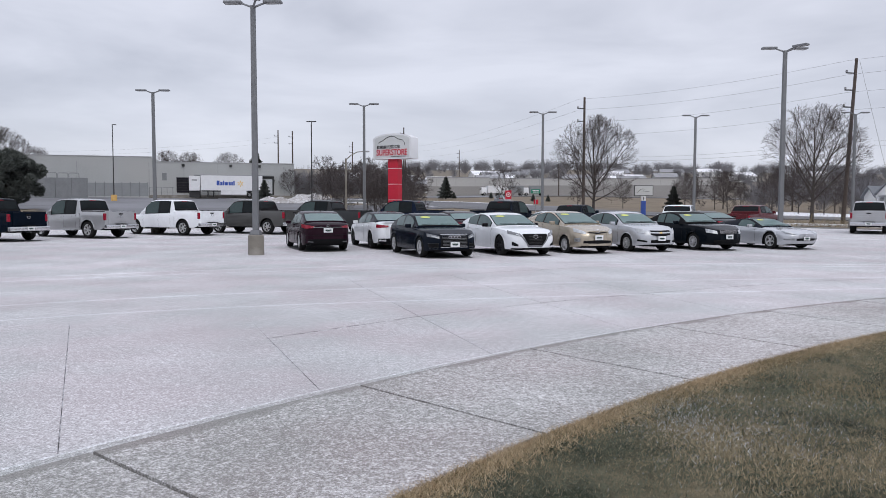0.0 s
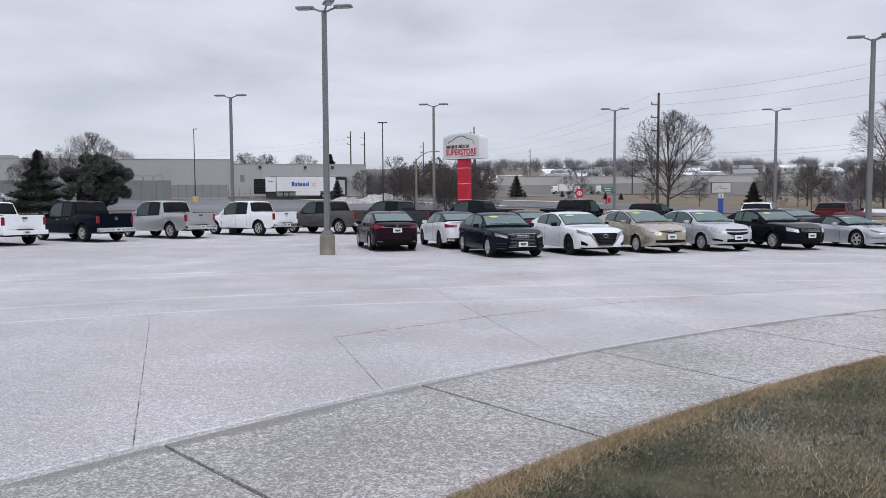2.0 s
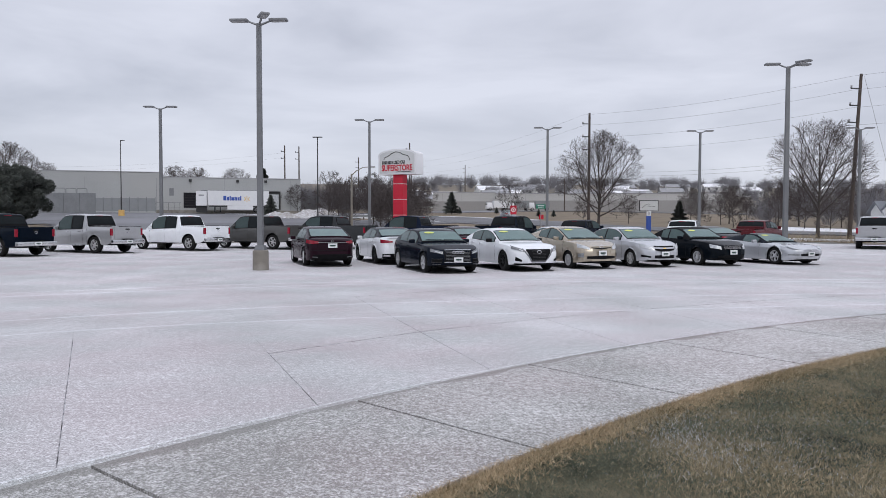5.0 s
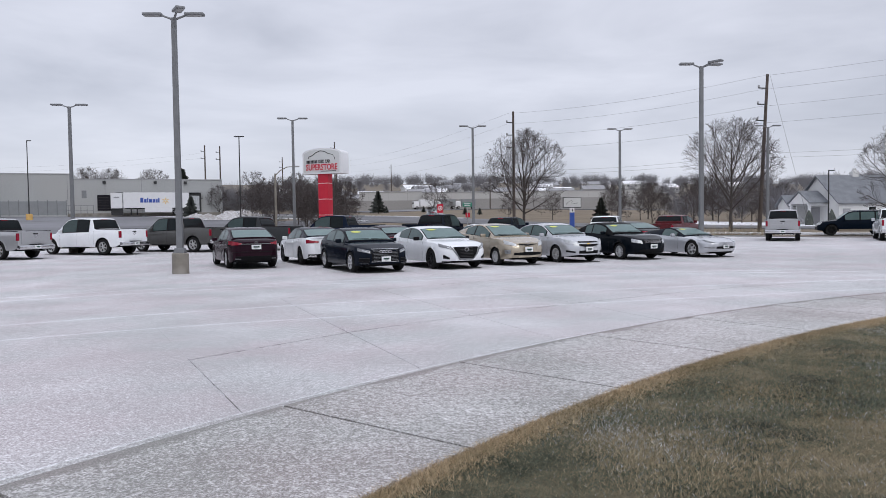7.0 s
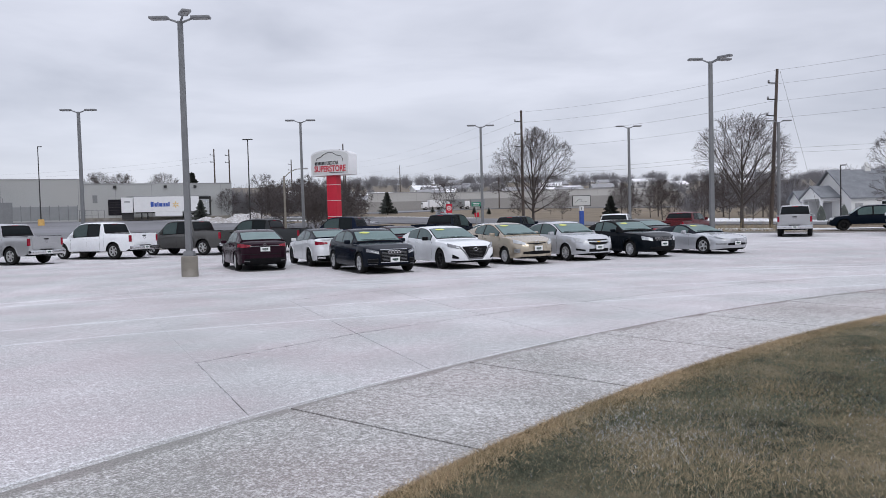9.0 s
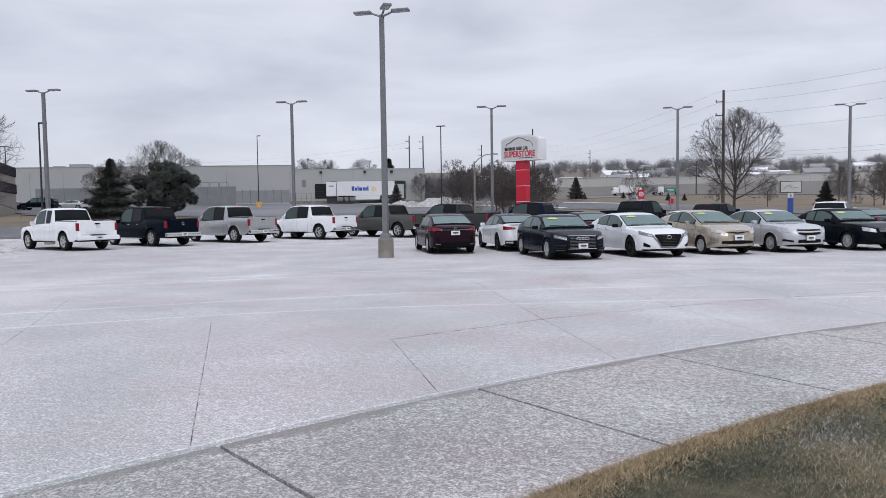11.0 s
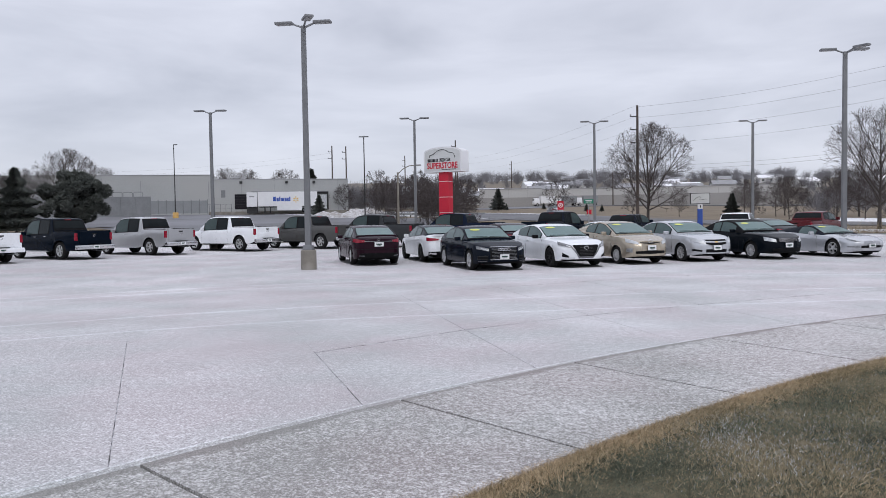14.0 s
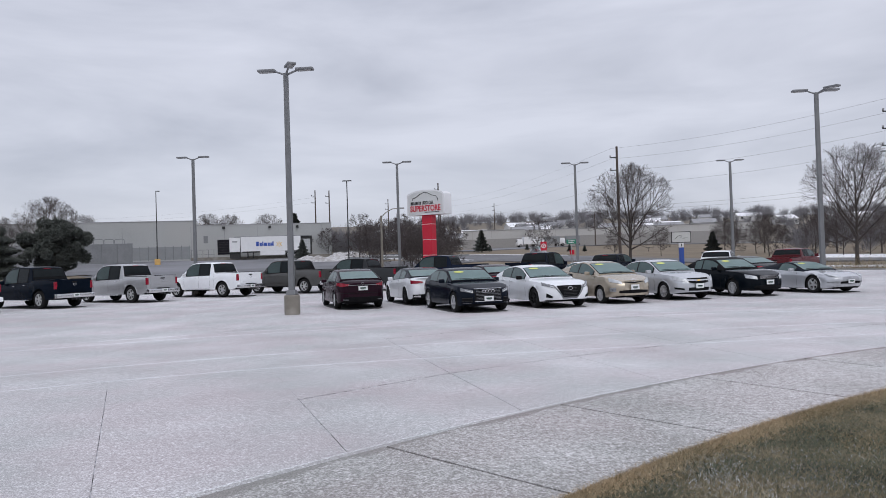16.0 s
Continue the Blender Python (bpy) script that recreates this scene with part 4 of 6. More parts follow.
def vehicle(c, m, name, label, category, mat, group=""):
    """A car from its side and plan lines. s runs from the nose to the tail; the car looks along +x."""
    L, W, wb, fo, R = c["L"], c["W"], c["wb"], c["fo"], c["R"]
    sill = c.get("sill", 0.23)
    X = lambda s: fo + wb / 2 - s
    bed = c.get("bed")
    if "nose" in c:
        ends = [(0, c["nose"]), (0.10, max(0.84, c["nose"] + 0.05)), (0.32, 0.965), (0.8, 0.99), (L * 0.45, 1), (L - 0.7, 0.985), (L - 0.25, 0.965), (L - 0.06, 0.95), (L, c["tailw"])]
    else:
        ends = [(-0.02, 0.30), (0.03, 0.56), (0.08, 0.70), (0.17, 0.815), (0.30, 0.90), (0.5, 0.965), (0.85, 0.99), (L * 0.45, 1), (L - 0.8, 0.975), (L - 0.45, 0.935), (L - 0.2, 0.86), (L - 0.08, 0.76), (L, 0.58)]
    plan = Profile([(s, k * W / 2) for s, k in ends], 0.035)
    def tuck(s, z):
        """How far the rounded bumpers draw back at height z."""
        if bed:
            return 0.22 * max(0, z - 0.75) ** 2 * math.exp(-(s / 0.4) ** 2)
        zc = 0.50
        a = (1.05 if z > zc else 1.3) * (z - zc) ** 2 * math.exp(-(s / 0.42) ** 2)
        b = (0.36 if z > zc else 1.3) * (z - zc) ** 2 * math.exp(-((L - s) / 0.40) ** 2)
        return a - b
    deck = Profile(c["deck"], c.get("soft", 0.07))
    belt = Profile(c["belt"], 0.10)
    roof = Profile(c["roof"], c.get("rsoft", 0.12))
    fl = Profile([(0, sill + 0.06), (0.35, sill), (L - 0.4, sill), (L, sill + 0.13)], 0.05)
    top = max(p[1] for p in c["roof"])
    s0, s1 = c["roof"][0][0], c["roof"][-1][0]
    ws, rs = c["ws"], c["rs"]
    wheels = [fo, fo + wb]
    AR = R + c.get("gap", 0.055)
    def bottom(s):
        z = fl(s)
        for w in wheels:
            d = AR * AR - (s - w) ** 2
            if d > 0:
                z = max(z, R + math.sqrt(d))
        return z
    st = sorted(set([round(x, 3) for x in lin(0, L, 46)] + [0.012, 0.028, 0.048, 0.072, 0.10, 0.14, 0.19, 0.25, 0.32, 0.40, L - 0.015, L - 0.035, L - 0.06, L - 0.09, L - 0.13, L - 0.18, L - 0.25, L - 0.34] + [round(w + AR * k, 3) for w in wheels for k in (-1.001, -0.97, -0.9, -0.78, -0.6, -0.4, -0.2, 0, 0.2, 0.4, 0.6, 0.78, 0.9, 0.97, 1.001)] + ([bed[0] - 0.002, bed[0], bed[1], bed[1] + 0.002] if bed else [])))
    st = [s for s in st if 0 <= s <= L]
    half = []
    for s in st:
        w, zb, ze, zd = plan(s), bottom(s), belt(s), deck(s)
        ze = min(ze, zd + 0.0) if s < s0 - 0.25 or s > s1 + 0.1 else ze
        lv = sill
        def lev(k, z):
            return max(z, zb + 0.012 * k)
        h = ze - lv
        inbed = bed and bed[0] <= s <= bed[1]
        z_in = c["bedfloor"] if inbed else zd
        pts = [(w * 0.86, zb - 0.0), (w * 0.968, lev(0, zb)), (w * 0.992, lev(1, lv + 0.12 * h)), (w * 0.984, lev(2, lv + 0.42 * h)), (w * 1.0, lev(3, lv + 0.74 * h)), (w * 0.978, lev(4, lv + 0.84 * h)), (w * 0.950, lev(5, ze - 0.012))]
        if bed and s > bed[0] - 0.3:
            pts += [(w * 0.94, max(ze, zb + 0.07)), (w * 0.86, max(ze, zb + 0.07)), (w * 0.855, z_in), (w * 0.4, z_in)]
        else:
            pts += [(w * 0.90, max(ze + 0.25 * (zd - ze), zb + 0.07)), (w * 0.78, max(ze + 0.7 * (zd - ze), zb + 0.08)), (w * 0.55, max(ze + 0.93 * (zd - ze), zb + 0.08)), (w * 0.3, max(zd, zb + 0.08))]
        pts.append((0, max(z_in, zb + 0.08)))
        half.append(pts)
    k = len(half[0])
    ring = 2 * k - 1
    v, f, idx = [], [], []
    for s, pts in zip(st, half):
        x = X(s)
        row = [(x - tuck(s, z), -y, z) for y, z in pts] + [(x - tuck(s, z), y, z) for y, z in pts[-2::-1]]
        v += row
    for i in range(len(st) - 1):
        for j in range(ring - 1):
            a = i * ring + j
            f.append((a, a + 1, a + ring + 1, a + ring))
            js = min(j, ring - 2 - j)
            idx.append(1 if (bed and bed[0] <= st[i] and st[i + 1] <= bed[1] and js >= 8) or js == 0 else 0)
    f.append(tuple(range(ring))); idx.append(0)
    f.append(tuple((len(st) - 1) * ring + j for j in range(ring - 1, -1, -1))); idx.append(0)
    car = thing(name, label, category, m, group)
    add("body", mesh_of("body", v, f, [mat, M["trim"]], 32, idx), car)
    part("underbody", box(L - 0.5, W * 0.66, max(0.3, R * 1.25), (X(L / 2), 0, sill - 0.02)), M["trim"], car, "black underside")
    for w in wheels:
        part("wheel_well", box(2 * AR + 0.1, W * 0.80, 0.30, (X(w), 0, R * 1.05)), M["trim"], car)
    # cabin
    cw = c.get("cw", 0.74) * W / 2
    def cab(s, q):
        zb = belt(s) - 0.01
        zr = max(roof(s), zb + 0.004)
        hgt = min(1.0, (zr - zb) / (top - zb))
        yb = plan(s) * 0.925
        yt = yb + (cw - yb) * hgt ** 0.9
        ze = zb + (zr - 0.045 * hgt - zb) * q
        return (yb + (yt - yb) * (q ** 1.15), ze)
    cs = [s0 + (s1 - s0) * i / 34 for i in range(35)]
    v, f = [], []
    for s in cs:
        zr = max(roof(s), belt(s) - 0.006)
        pts = [cab(s, 0), cab(s, 0.5), cab(s, 1.0)]
        ye, ze = pts[-1]
        pts += [(ye * 0.965, ze + 0.6 * (zr - ze)), (ye * 0.86, ze + 0.86 * (zr - ze)), (ye * 0.5, zr + 0.006), (0, zr + 0.012)]
        v += [(X(s), -y, z) for y, z in pts] + [(X(s), y, z) for y, z in pts[-2::-1]]
    for i in range(len(cs) - 1):
        for j in range(12):
            a = i * 13 + j
            f.append((a, a + 1, a + 14, a + 13))
    f += [tuple(range(13)), tuple(34 * 13 + j for j in range(12, -1, -1))]
    add("cabin", mesh_of("cabin", v, f, c.get("roofmat", mat), 35), car)
    def over(s, u):
        zr = max(roof(s), belt(s) - 0.006)
        ye, ze = cab(s, 1.0)
        y = u * ye
        au = abs(u)
        z = zr + 0.012 - 0.006 * min(1, au / 0.5) if au < 0.5 else (zr + 0.006 + (ze + 0.86 * (zr - ze) - zr - 0.006) * (au - 0.5) / 0.36 if au < 0.86 else ze + (0.86 - 0.26 * (au - 0.86) / 0.105) * (zr - ze))
        return y, z
    def glass(a, b, frost, nm, wide=1.0, lift=0.012):
        sl = (roof(b) - roof(a)) / (b - a)
        nrm = Vector((sl, 0, 1)).normalized() * lift
        def fn(s, u):
            y, z = over(s, u)
            return (X(s) + nrm.x, y, z + nrm.z)
        return add(nm, grid_mesh(nm, fn, lin(a, b, 9), [wide * u for u in (-0.92, -0.86, -0.7, -0.5, -0.25, 0, 0.25, 0.5, 0.7, 0.86, 0.92)], frost), car)
    screen = glass(s0 + 0.07, ws - 0.04, M["frost"] if c.get("frost", True) else M["glass"], "windscreen")
    glass(s0 + 0.015, ws + 0.005, M["trim"], "screen_border", 1.045, 0.007)
    glass(rs + 0.07, s1 - 0.06, c.get("rearglass", M["frost"]), "rear_window", 0.97)
    glass(rs + 0.03, s1 - 0.02, M["trim"], "rear_screen_border", 1.03, 0.007)
    for u0, u1 in ((-0.75, -0.05), (0.05, 0.8)):
        pts = [over(s0 + 0.10 + 0.03 * abs(u), u) for u in lin(u0, u1, 6)]
        vv, ff = tube([(X(s0 + 0.10 + 0.03 * abs(u)) + 0.012, y, z + 0.024) for u, (y, z) in zip(lin(u0, u1, 6), pts)], 0.010, 0.007, 4)
        add("wiper", mesh_of("wiper", vv, ff, M["trim"]), car)
    for side in (1, -1):
        if c.get("surround", True):
            def fn(s, q, side=side):
                y, z = cab(s, q)
                return (X(s), side * (y + 0.004), z)
            add("window_surround", grid_mesh("window_surround", fn, lin(c["win"][0][0] - 0.07, c["win"][-1][1] + 0.05, 12), [0.0, 0.35, 0.65, 0.97], M["trim"]), car)
        for wi, (a, b) in enumerate(c["win"]):
            def fn(s, q, side=side):
                y, z = cab(s, q)
                return (X(s), side * (y + 0.008), z)
            add("side_window", grid_mesh("side_window", fn, lin(a, b, 8), [0.06, 0.35, 0.65, 0.93], M["tint"] if not bed else (M["tintdark"] if wi == 0 else M["glass"])), car)
        def side_y(s, z):
            h = belt(s) - sill
            q = (z - sill) / h
            return plan(s) * float(np.interp(q, [0, 0.12, 0.42, 0.74, 0.84, 1.0], [0.968, 0.992, 0.984, 1.0, 0.978, 0.950]))
        for w in wheels:
            pts = []
            for a in lin(8, 172, 15):
                s, z = w + (AR + 0.006) * math.cos(radians(a)), R + (AR + 0.006) * math.sin(radians(a))
                pts.append((X(s) - tuck(s, z), side * (side_y(s, z) + 0.002), z))
            vv, ff = tube(pts, 0.020 if bed else 0.013, None, 5)
            add("arch_lip", mesh_of("arch_lip", vv, ff, mat, 60), car)
        for s in c.get("seams", []):
            pts = [(X(s), side * (side_y(s, z) + 0.001), z) for z in lin(sill + 0.10, belt(s) - 0.03, 6)]
            vv, ff = tube(pts, 0.0035, 0.0035, 4)
            add("door_seam", mesh_of("door_seam", vv, ff, M["trim"]), car)
        for s in c.get("handles", []):
            z = belt(s) - 0.13
            part("door_handle", box(0.17, 0.045, 0.028, (X(s), side * (side_y(s, z) + 0.012), z), 0.01), c.get("handlemat", mat), car)
        sm = ws - (ws - s0) * 0.40
        zm = belt(sm)
        part("mirror", box(0.11, 0.20, 0.13 if not bed else 0.19, (X(sm), side * (plan(sm) * 0.95 + 0.12), zm - 0.005), 0.03), c.get("mirrormat", mat), car, smooth=50)
        lo = c.get("cladding")
        if lo:
            def fn(s, q, side=side):
                z = sill - 0.01 + (0.12) * q
                return (X(s), side * (side_y(s, max(z, sill)) + 0.012), z)
            add("sill_trim", grid_mesh("sill_trim", fn, lin(fo + AR + 0.03, fo + wb - AR - 0.03, 8), [0, 0.5, 1], lo), car)
    # wheels
    tyre, rim = wheel_meshes(R, c.get("tw", 0.23), c.get("rim", 0.68), c.get("spokes", 10), c.get("style", "plain"))
    for w in wheels:
        for side in (1, -1):
            ob = add("wheel", tyre, car, pose(X(w), side * (W / 2 - c.get("tw", 0.23) / 2 - 0.02), R, 0, 23 * w, 0 if side > 0 else 180))
            add("rim", rim, ob)
    # nose and tail pieces laid onto the body
    run = np.arange(0, 1.2, 0.005)
    def inverse(line):
        val = np.maximum.accumulate([line(s) for s in run]) + run * 1e-5
        return lambda a: float(np.interp(a, val, run))
    inv_plan, inv_plan_r = inverse(lambda s: plan(s) * 0.985), inverse(lambda s: plan(L - s) * 0.985)
    inv_deck, inv_deck_r = inverse(deck), inverse(lambda s: deck(L - s))
    def front(y, z, d=0.012):
        s = max(inv_plan(abs(y)), inv_deck(z))
        return (X(s) - tuck(s, z) + d, y * (1 + 0.4 * d), z)
    def rear(y, z, d=0.012):
        s = L - max(inv_plan_r(abs(y)), inv_deck_r(z))
        return (X(s) - tuck(s, z) - d, y * (1 + 0.4 * d), z)
    def patch(nm, y0, y1, z0, z1, z0b, z1b, material, fn, d=0.012, mirror=True, nz=4, ny=7, lab=""):
        """A piece from y0 (heights z0..z1) to y1 (heights z0b..z1b), on both sides or once."""
        for side in ((1, -1) if mirror else (1,)):
            vs = []
            for y in lin(y0, y1, ny):
                u = (y - y0) / (y1 - y0)
                for q in lin(0, 1, nz):
                    a, b = z0 + (z0b - z0) * u, z1 + (z1b - z1) * u
                    vs.append(fn(side * y, a + (b - a) * q, d))
            ff = [(i * nz + j, (i + 1) * nz + j, (i + 1) * nz + j + 1, i * nz + j + 1) for i in range(ny - 1) for j in range(nz - 1)]
            inner = [(x - (0.03 if fn is front else -0.03), y, z) for x, y, z in vs]
            nn = len(vs)
            rimv = [i * nz for i in range(ny)] + [(ny - 1) * nz + j for j in range(1, nz)] + [i * nz + nz - 1 for i in range(ny - 2, -1, -1)] + [j for j in range(nz - 2, 0, -1)]
            ff += [(rimv[i], rimv[(i + 1) % len(rimv)], nn + rimv[(i + 1) % len(rimv)], nn + rimv[i]) for i in range(len(rimv))]
            add(nm, mesh_of(nm, vs + inner, ff, material, 40), car, label=lab)
    def plate(at, fn_front, w=0.34, hgt=0.17):
        x = at[0]
        p = part("plate", box(0.02, w, hgt, (x + (0.012 if fn_front else -0.012), at[1], at[2]), 0.004), M["plate"], car, "white dealer plate")
        for dz, ww, hh in ((0.06, 0.62, 0.05), (0.035, 0.4, 0.012)):
            part("plate_bars", box(0.006, w * ww, hh, (x + (0.026 if fn_front else -0.026), at[1], at[2] + dz)), M["ink"], p)
    c["detail"](car, patch, plate, front, rear, dict(X=X, L=L, W=W, roof=roof, belt=belt, deck=deck, plan=plan, over=over, mat=mat, cab=c.get("cab", 0)))
    if c.get("sticker"):
        sk = ws - 0.16
        y, z = over(sk, c.get("sticky", -0.45))
        sl = (roof(ws - 0.05) - roof(s0 + 0.1)) / (ws - s0 - 0.15)
        bm = lathe([(0.001, 0.0), (0.5, 0.0)], 20, closed=False)
        bm.transform(Matrix.Translation((X(sk) + 0.022 * sl, y, z + 0.02)) @ Matrix.Rotation(math.atan(sl), 4, "Y") @ Matrix.Diagonal((0.13, 0.36, 1, 1)))
        part("price_sticker", bm, M["sticker"], screen, "yellow oval window sticker")
    return car


def sedan_spec(L, W, H, wb, fo, R, hood, cowl, tail, boot, ws, rs, s0=None, s1=None, **kw):
    """The side lines of a saloon: heights of hood edge, cowl and boot lid, and where the roof begins and ends."""
    s0 = s0 or ws - 0.75
    s1 = s1 or rs + 0.75
    c = dict(L=L, W=W, wb=wb, fo=fo, R=R,
             deck=[(0, hood - 0.06), (0.12, hood), (0.55, hood + 0.11), (s0, cowl), (s1, boot), (L - 0.22, tail), (L - 0.05, tail - 0.03), (L, tail - 0.12)],
             belt=[(0, hood - 0.08), (0.6, hood + 0.08), (s0 + 0.2, cowl - 0.045), (s1 - 0.3, boot - 0.04), (L - 0.25, tail - 0.05), (L, tail - 0.15)],
             roof=[(s0, cowl - 0.01), (ws, H - 0.075), (ws + 0.35, H - 0.015), ((ws + rs) / 2 - 0.05, H), (rs - 0.25, H - 0.035), (rs, H - 0.085), (s1, boot - 0.005)],
             ws=ws, rs=rs, win=[(s0 + 0.42, (ws + rs) / 2 - 0.02), ((ws + rs) / 2 + 0.06, rs + 0.16)],
             seams=[s0 + 0.22, (ws + rs) / 2 + 0.02, rs + 0.12], handles=[(ws + rs) / 2 - 0.16, rs - 0.02], sticker=True)
    c.update(kw)
    return c


def bar_grille(car, X, y, z0, z1, n, material, fn):
    for k in range(n):
        z = z0 + (z1 - z0) * (k + 0.5) / n
        pts = [fn(yy, z, 0.022) for yy in lin(-y, y, 7)]
        v, f = tube(pts, 0.007, 0.007, 4)
        add("grille_bar", mesh_of("grille_bar", v, f, material), car)


def emblem(car, fn, z, r, material, y=0.0):
    x, yy, zz = fn(y, z, 0.03)
    v, f = tube([(x, yy + r * math.cos(a), zz + r * 0.75 * math.sin(a)) for a in lin(0, 2 * math.pi, 15)], 0.011, 0.011, 5)
    add("badge", mesh_of("badge", v, f, material), car, label="plain bright badge ring")


def d_barred_saloon(car, patch, plate, front, rear, k):
    patch("grille", -0.46, 0.46, 0.36, 0.76, 0.36, 0.76, M["trim"], front, 0.008, False, ny=11)
    bar_grille(car, 0, 0.41, 0.39, 0.75, 8, M["steel"], front)
    for z in (0.36, 0.765):
        v, f = tube([front(y, z, 0.024) for y in lin(-0.46, 0.46, 9)], 0.012, 0.012, 5)
        add("grille_frame", mesh_of("grille_frame", v, f, M["chrome"]), car)
    for y in (-0.15, -0.05, 0.05, 0.15):
        emblem(car, front, 0.68, 0.055, M["chrome"], y)
    patch("headlight", 0.50, 0.82, 0.625, 0.715, 0.70, 0.80, M["lampdark"], front, 0.018, nz=5, ny=12)
    patch("lamp_line", 0.52, 0.72, 0.64, 0.67, 0.71, 0.735, M["lampclear"], front, 0.026, ny=12)
    patch("air_intake", 0.52, 0.80, 0.33, 0.50, 0.36, 0.47, M["trim"], front, 0.010)
    for z in (0.36, 0.47):
        patch("intake_trim", 0.53, 0.80, z, z + 0.010, z, z + 0.010, M["blackmetal"], front, 0.022)
    plate((front(0, 0.45)[0] + 0.02, 0, 0.37), True, 0.31, 0.155)
    patch("fog_strip", 0.55, 0.78, 0.30, 0.31, 0.30, 0.31, M["steel"], front, 0.02)


def d_v_grille_saloon(car, patch, plate, front, rear, k):
    patch("grille", -0.25, 0.25, 0.37, 0.755, 0.37, 0.755, M["trim"], front, 0.020, False)
    patch("grille_side", 0.25, 0.45, 0.37, 0.755, 0.70, 0.755, M["trim"], front, 0.020)
    patch("grille_frame", -0.25, 0.25, 0.315, 0.372, 0.315, 0.372, M["steel"], front, 0.024, False)
    patch("grille_frame", 0.25, 0.54, 0.315, 0.372, 0.70, 0.78, M["steel"], front, 0.024)
    bar_grille(car, 0, 0.24, 0.40, 0.74, 7, M["blackmetal"], front)
    emblem(car, front, 0.66, 0.075, M["chrome"])
    patch("headlight", 0.52, 0.84, 0.66, 0.745, 0.76, 0.875, M["lampdark"], front, 0.018, ny=12)
    patch("lamp_line", 0.56, 0.66, 0.69, 0.725, 0.725, 0.765, M["lampclear"], front, 0.026)
    patch("fog_recess", 0.60, 0.77, 0.34, 0.40, 0.37, 0.50, M["trim"], front, 0.014)
    patch("lower_lip", 0.0, 0.78, 0.24, 0.262, 0.26, 0.28, M["trim"], front, 0.02)


def d_hatchback(car, patch, plate, front, rear, k):
    patch("upper_grille", 0.0, 0.40, 0.70, 0.75, 0.755, 0.775, M["trim"], front, 0.012)
    emblem(car, front, 0.80, 0.075, M["chrome"])
    patch("headlight", 0.46, 0.78, 0.69, 0.78, 0.77, 0.91, M["lampclear"], front, 0.02, ny=12)
    patch("air_intake", 0.0, 0.56, 0.36, 0.49, 0.38, 0.46, M["trim"], front, 0.012)
    patch("fog_recess", 0.66, 0.78, 0.42, 0.58, 0.44, 0.55, M["lampdark"], front, 0.014)
    plate((front(0, 0.52)[0] + 0.02, 0, 0.49), True, 0.32, 0.17)


def d_compact(car, patch, plate, front, rear, k):
    patch("grille", 0.0, 0.42, 0.56, 0.79, 0.64, 0.80, M["trim"], front, 0.012)
    patch("grille_divider", 0.0, 0.44, 0.68, 0.735, 0.70, 0.745, k["mat"], front, 0.022)
    patch("lower_grille", 0.0, 0.42, 0.33, 0.46, 0.34, 0.45, M["trim"], front, 0.012)
    patch("badge", 0.0, 0.055, 0.69, 0.725, 0.69, 0.725, M["yellow"], front, 0.03)
    patch("headlight", 0.48, 0.81, 0.65, 0.79, 0.73, 0.88, M["lampclear"], front, 0.02, ny=12)
    patch("fog_recess", 0.56, 0.80, 0.36, 0.42, 0.40, 0.47, M["trim"], front, 0.014)
    plate((front(0, 0.5)[0] + 0.02, 0, 0.42), True, 0.32, 0.17)


def d_soft_top(car, patch, plate, front, rear, k):
    patch("grille", 0.0, 0.42, 0.63, 0.78, 0.66, 0.77, M["trim"], front, 0.010)
    bar_grille(car, 0, 0.40, 0.65, 0.78, 4, M["chrome"], front)
    patch("headlight", 0.50, 0.80, 0.63, 0.75, 0.69, 0.83, M["lampclear"], front, 0.022, ny=12)
    patch("air_intake", 0.0, 0.6, 0.30, 0.42, 0.31, 0.40, M["trim"], front, 0.012)
    plate((front(0, 0.5)[0] + 0.02, 0, 0.44), True, 0.33, 0.17)
    patch("lower_lip", 0.0, 0.78, 0.24, 0.275, 0.26, 0.29, M["trim"], front, 0.02)


def d_coupe(car, patch, plate, front, rear, k):
    patch("air_intake", 0.0, 0.46, 0.34, 0.44, 0.35, 0.43, M["trim"], front, 0.012)
    patch("side_intake", 0.52, 0.82, 0.36, 0.44, 0.38, 0.43, M["lampdark"], front, 0.012)
    patch("headlight", 0.52, 0.80, 0.585, 0.665, 0.66, 0.745, M["lampclear"], front, 0.016, nz=6, ny=12)
    emblem(car, front, 0.58, 0.05, M["chrome"])
    plate((front(0, 0.4)[0] + 0.02, 0, 0.36), True, 0.31, 0.14)


def d_plain(car, patch, plate, front, rear, k):
    patch("headlight", 0.50, 0.82, 0.66, 0.78, 0.72, 0.84, M["lampclear"], front, 0.018)
    patch("grille", 0.0, 0.42, 0.5, 0.72, 0.5, 0.72, M["trim"], front, 0.012)
    patch("tail_light", 0.45, 0.84, 0.82, 0.95, 0.80, 0.98, M["lampred"], rear, 0.018)


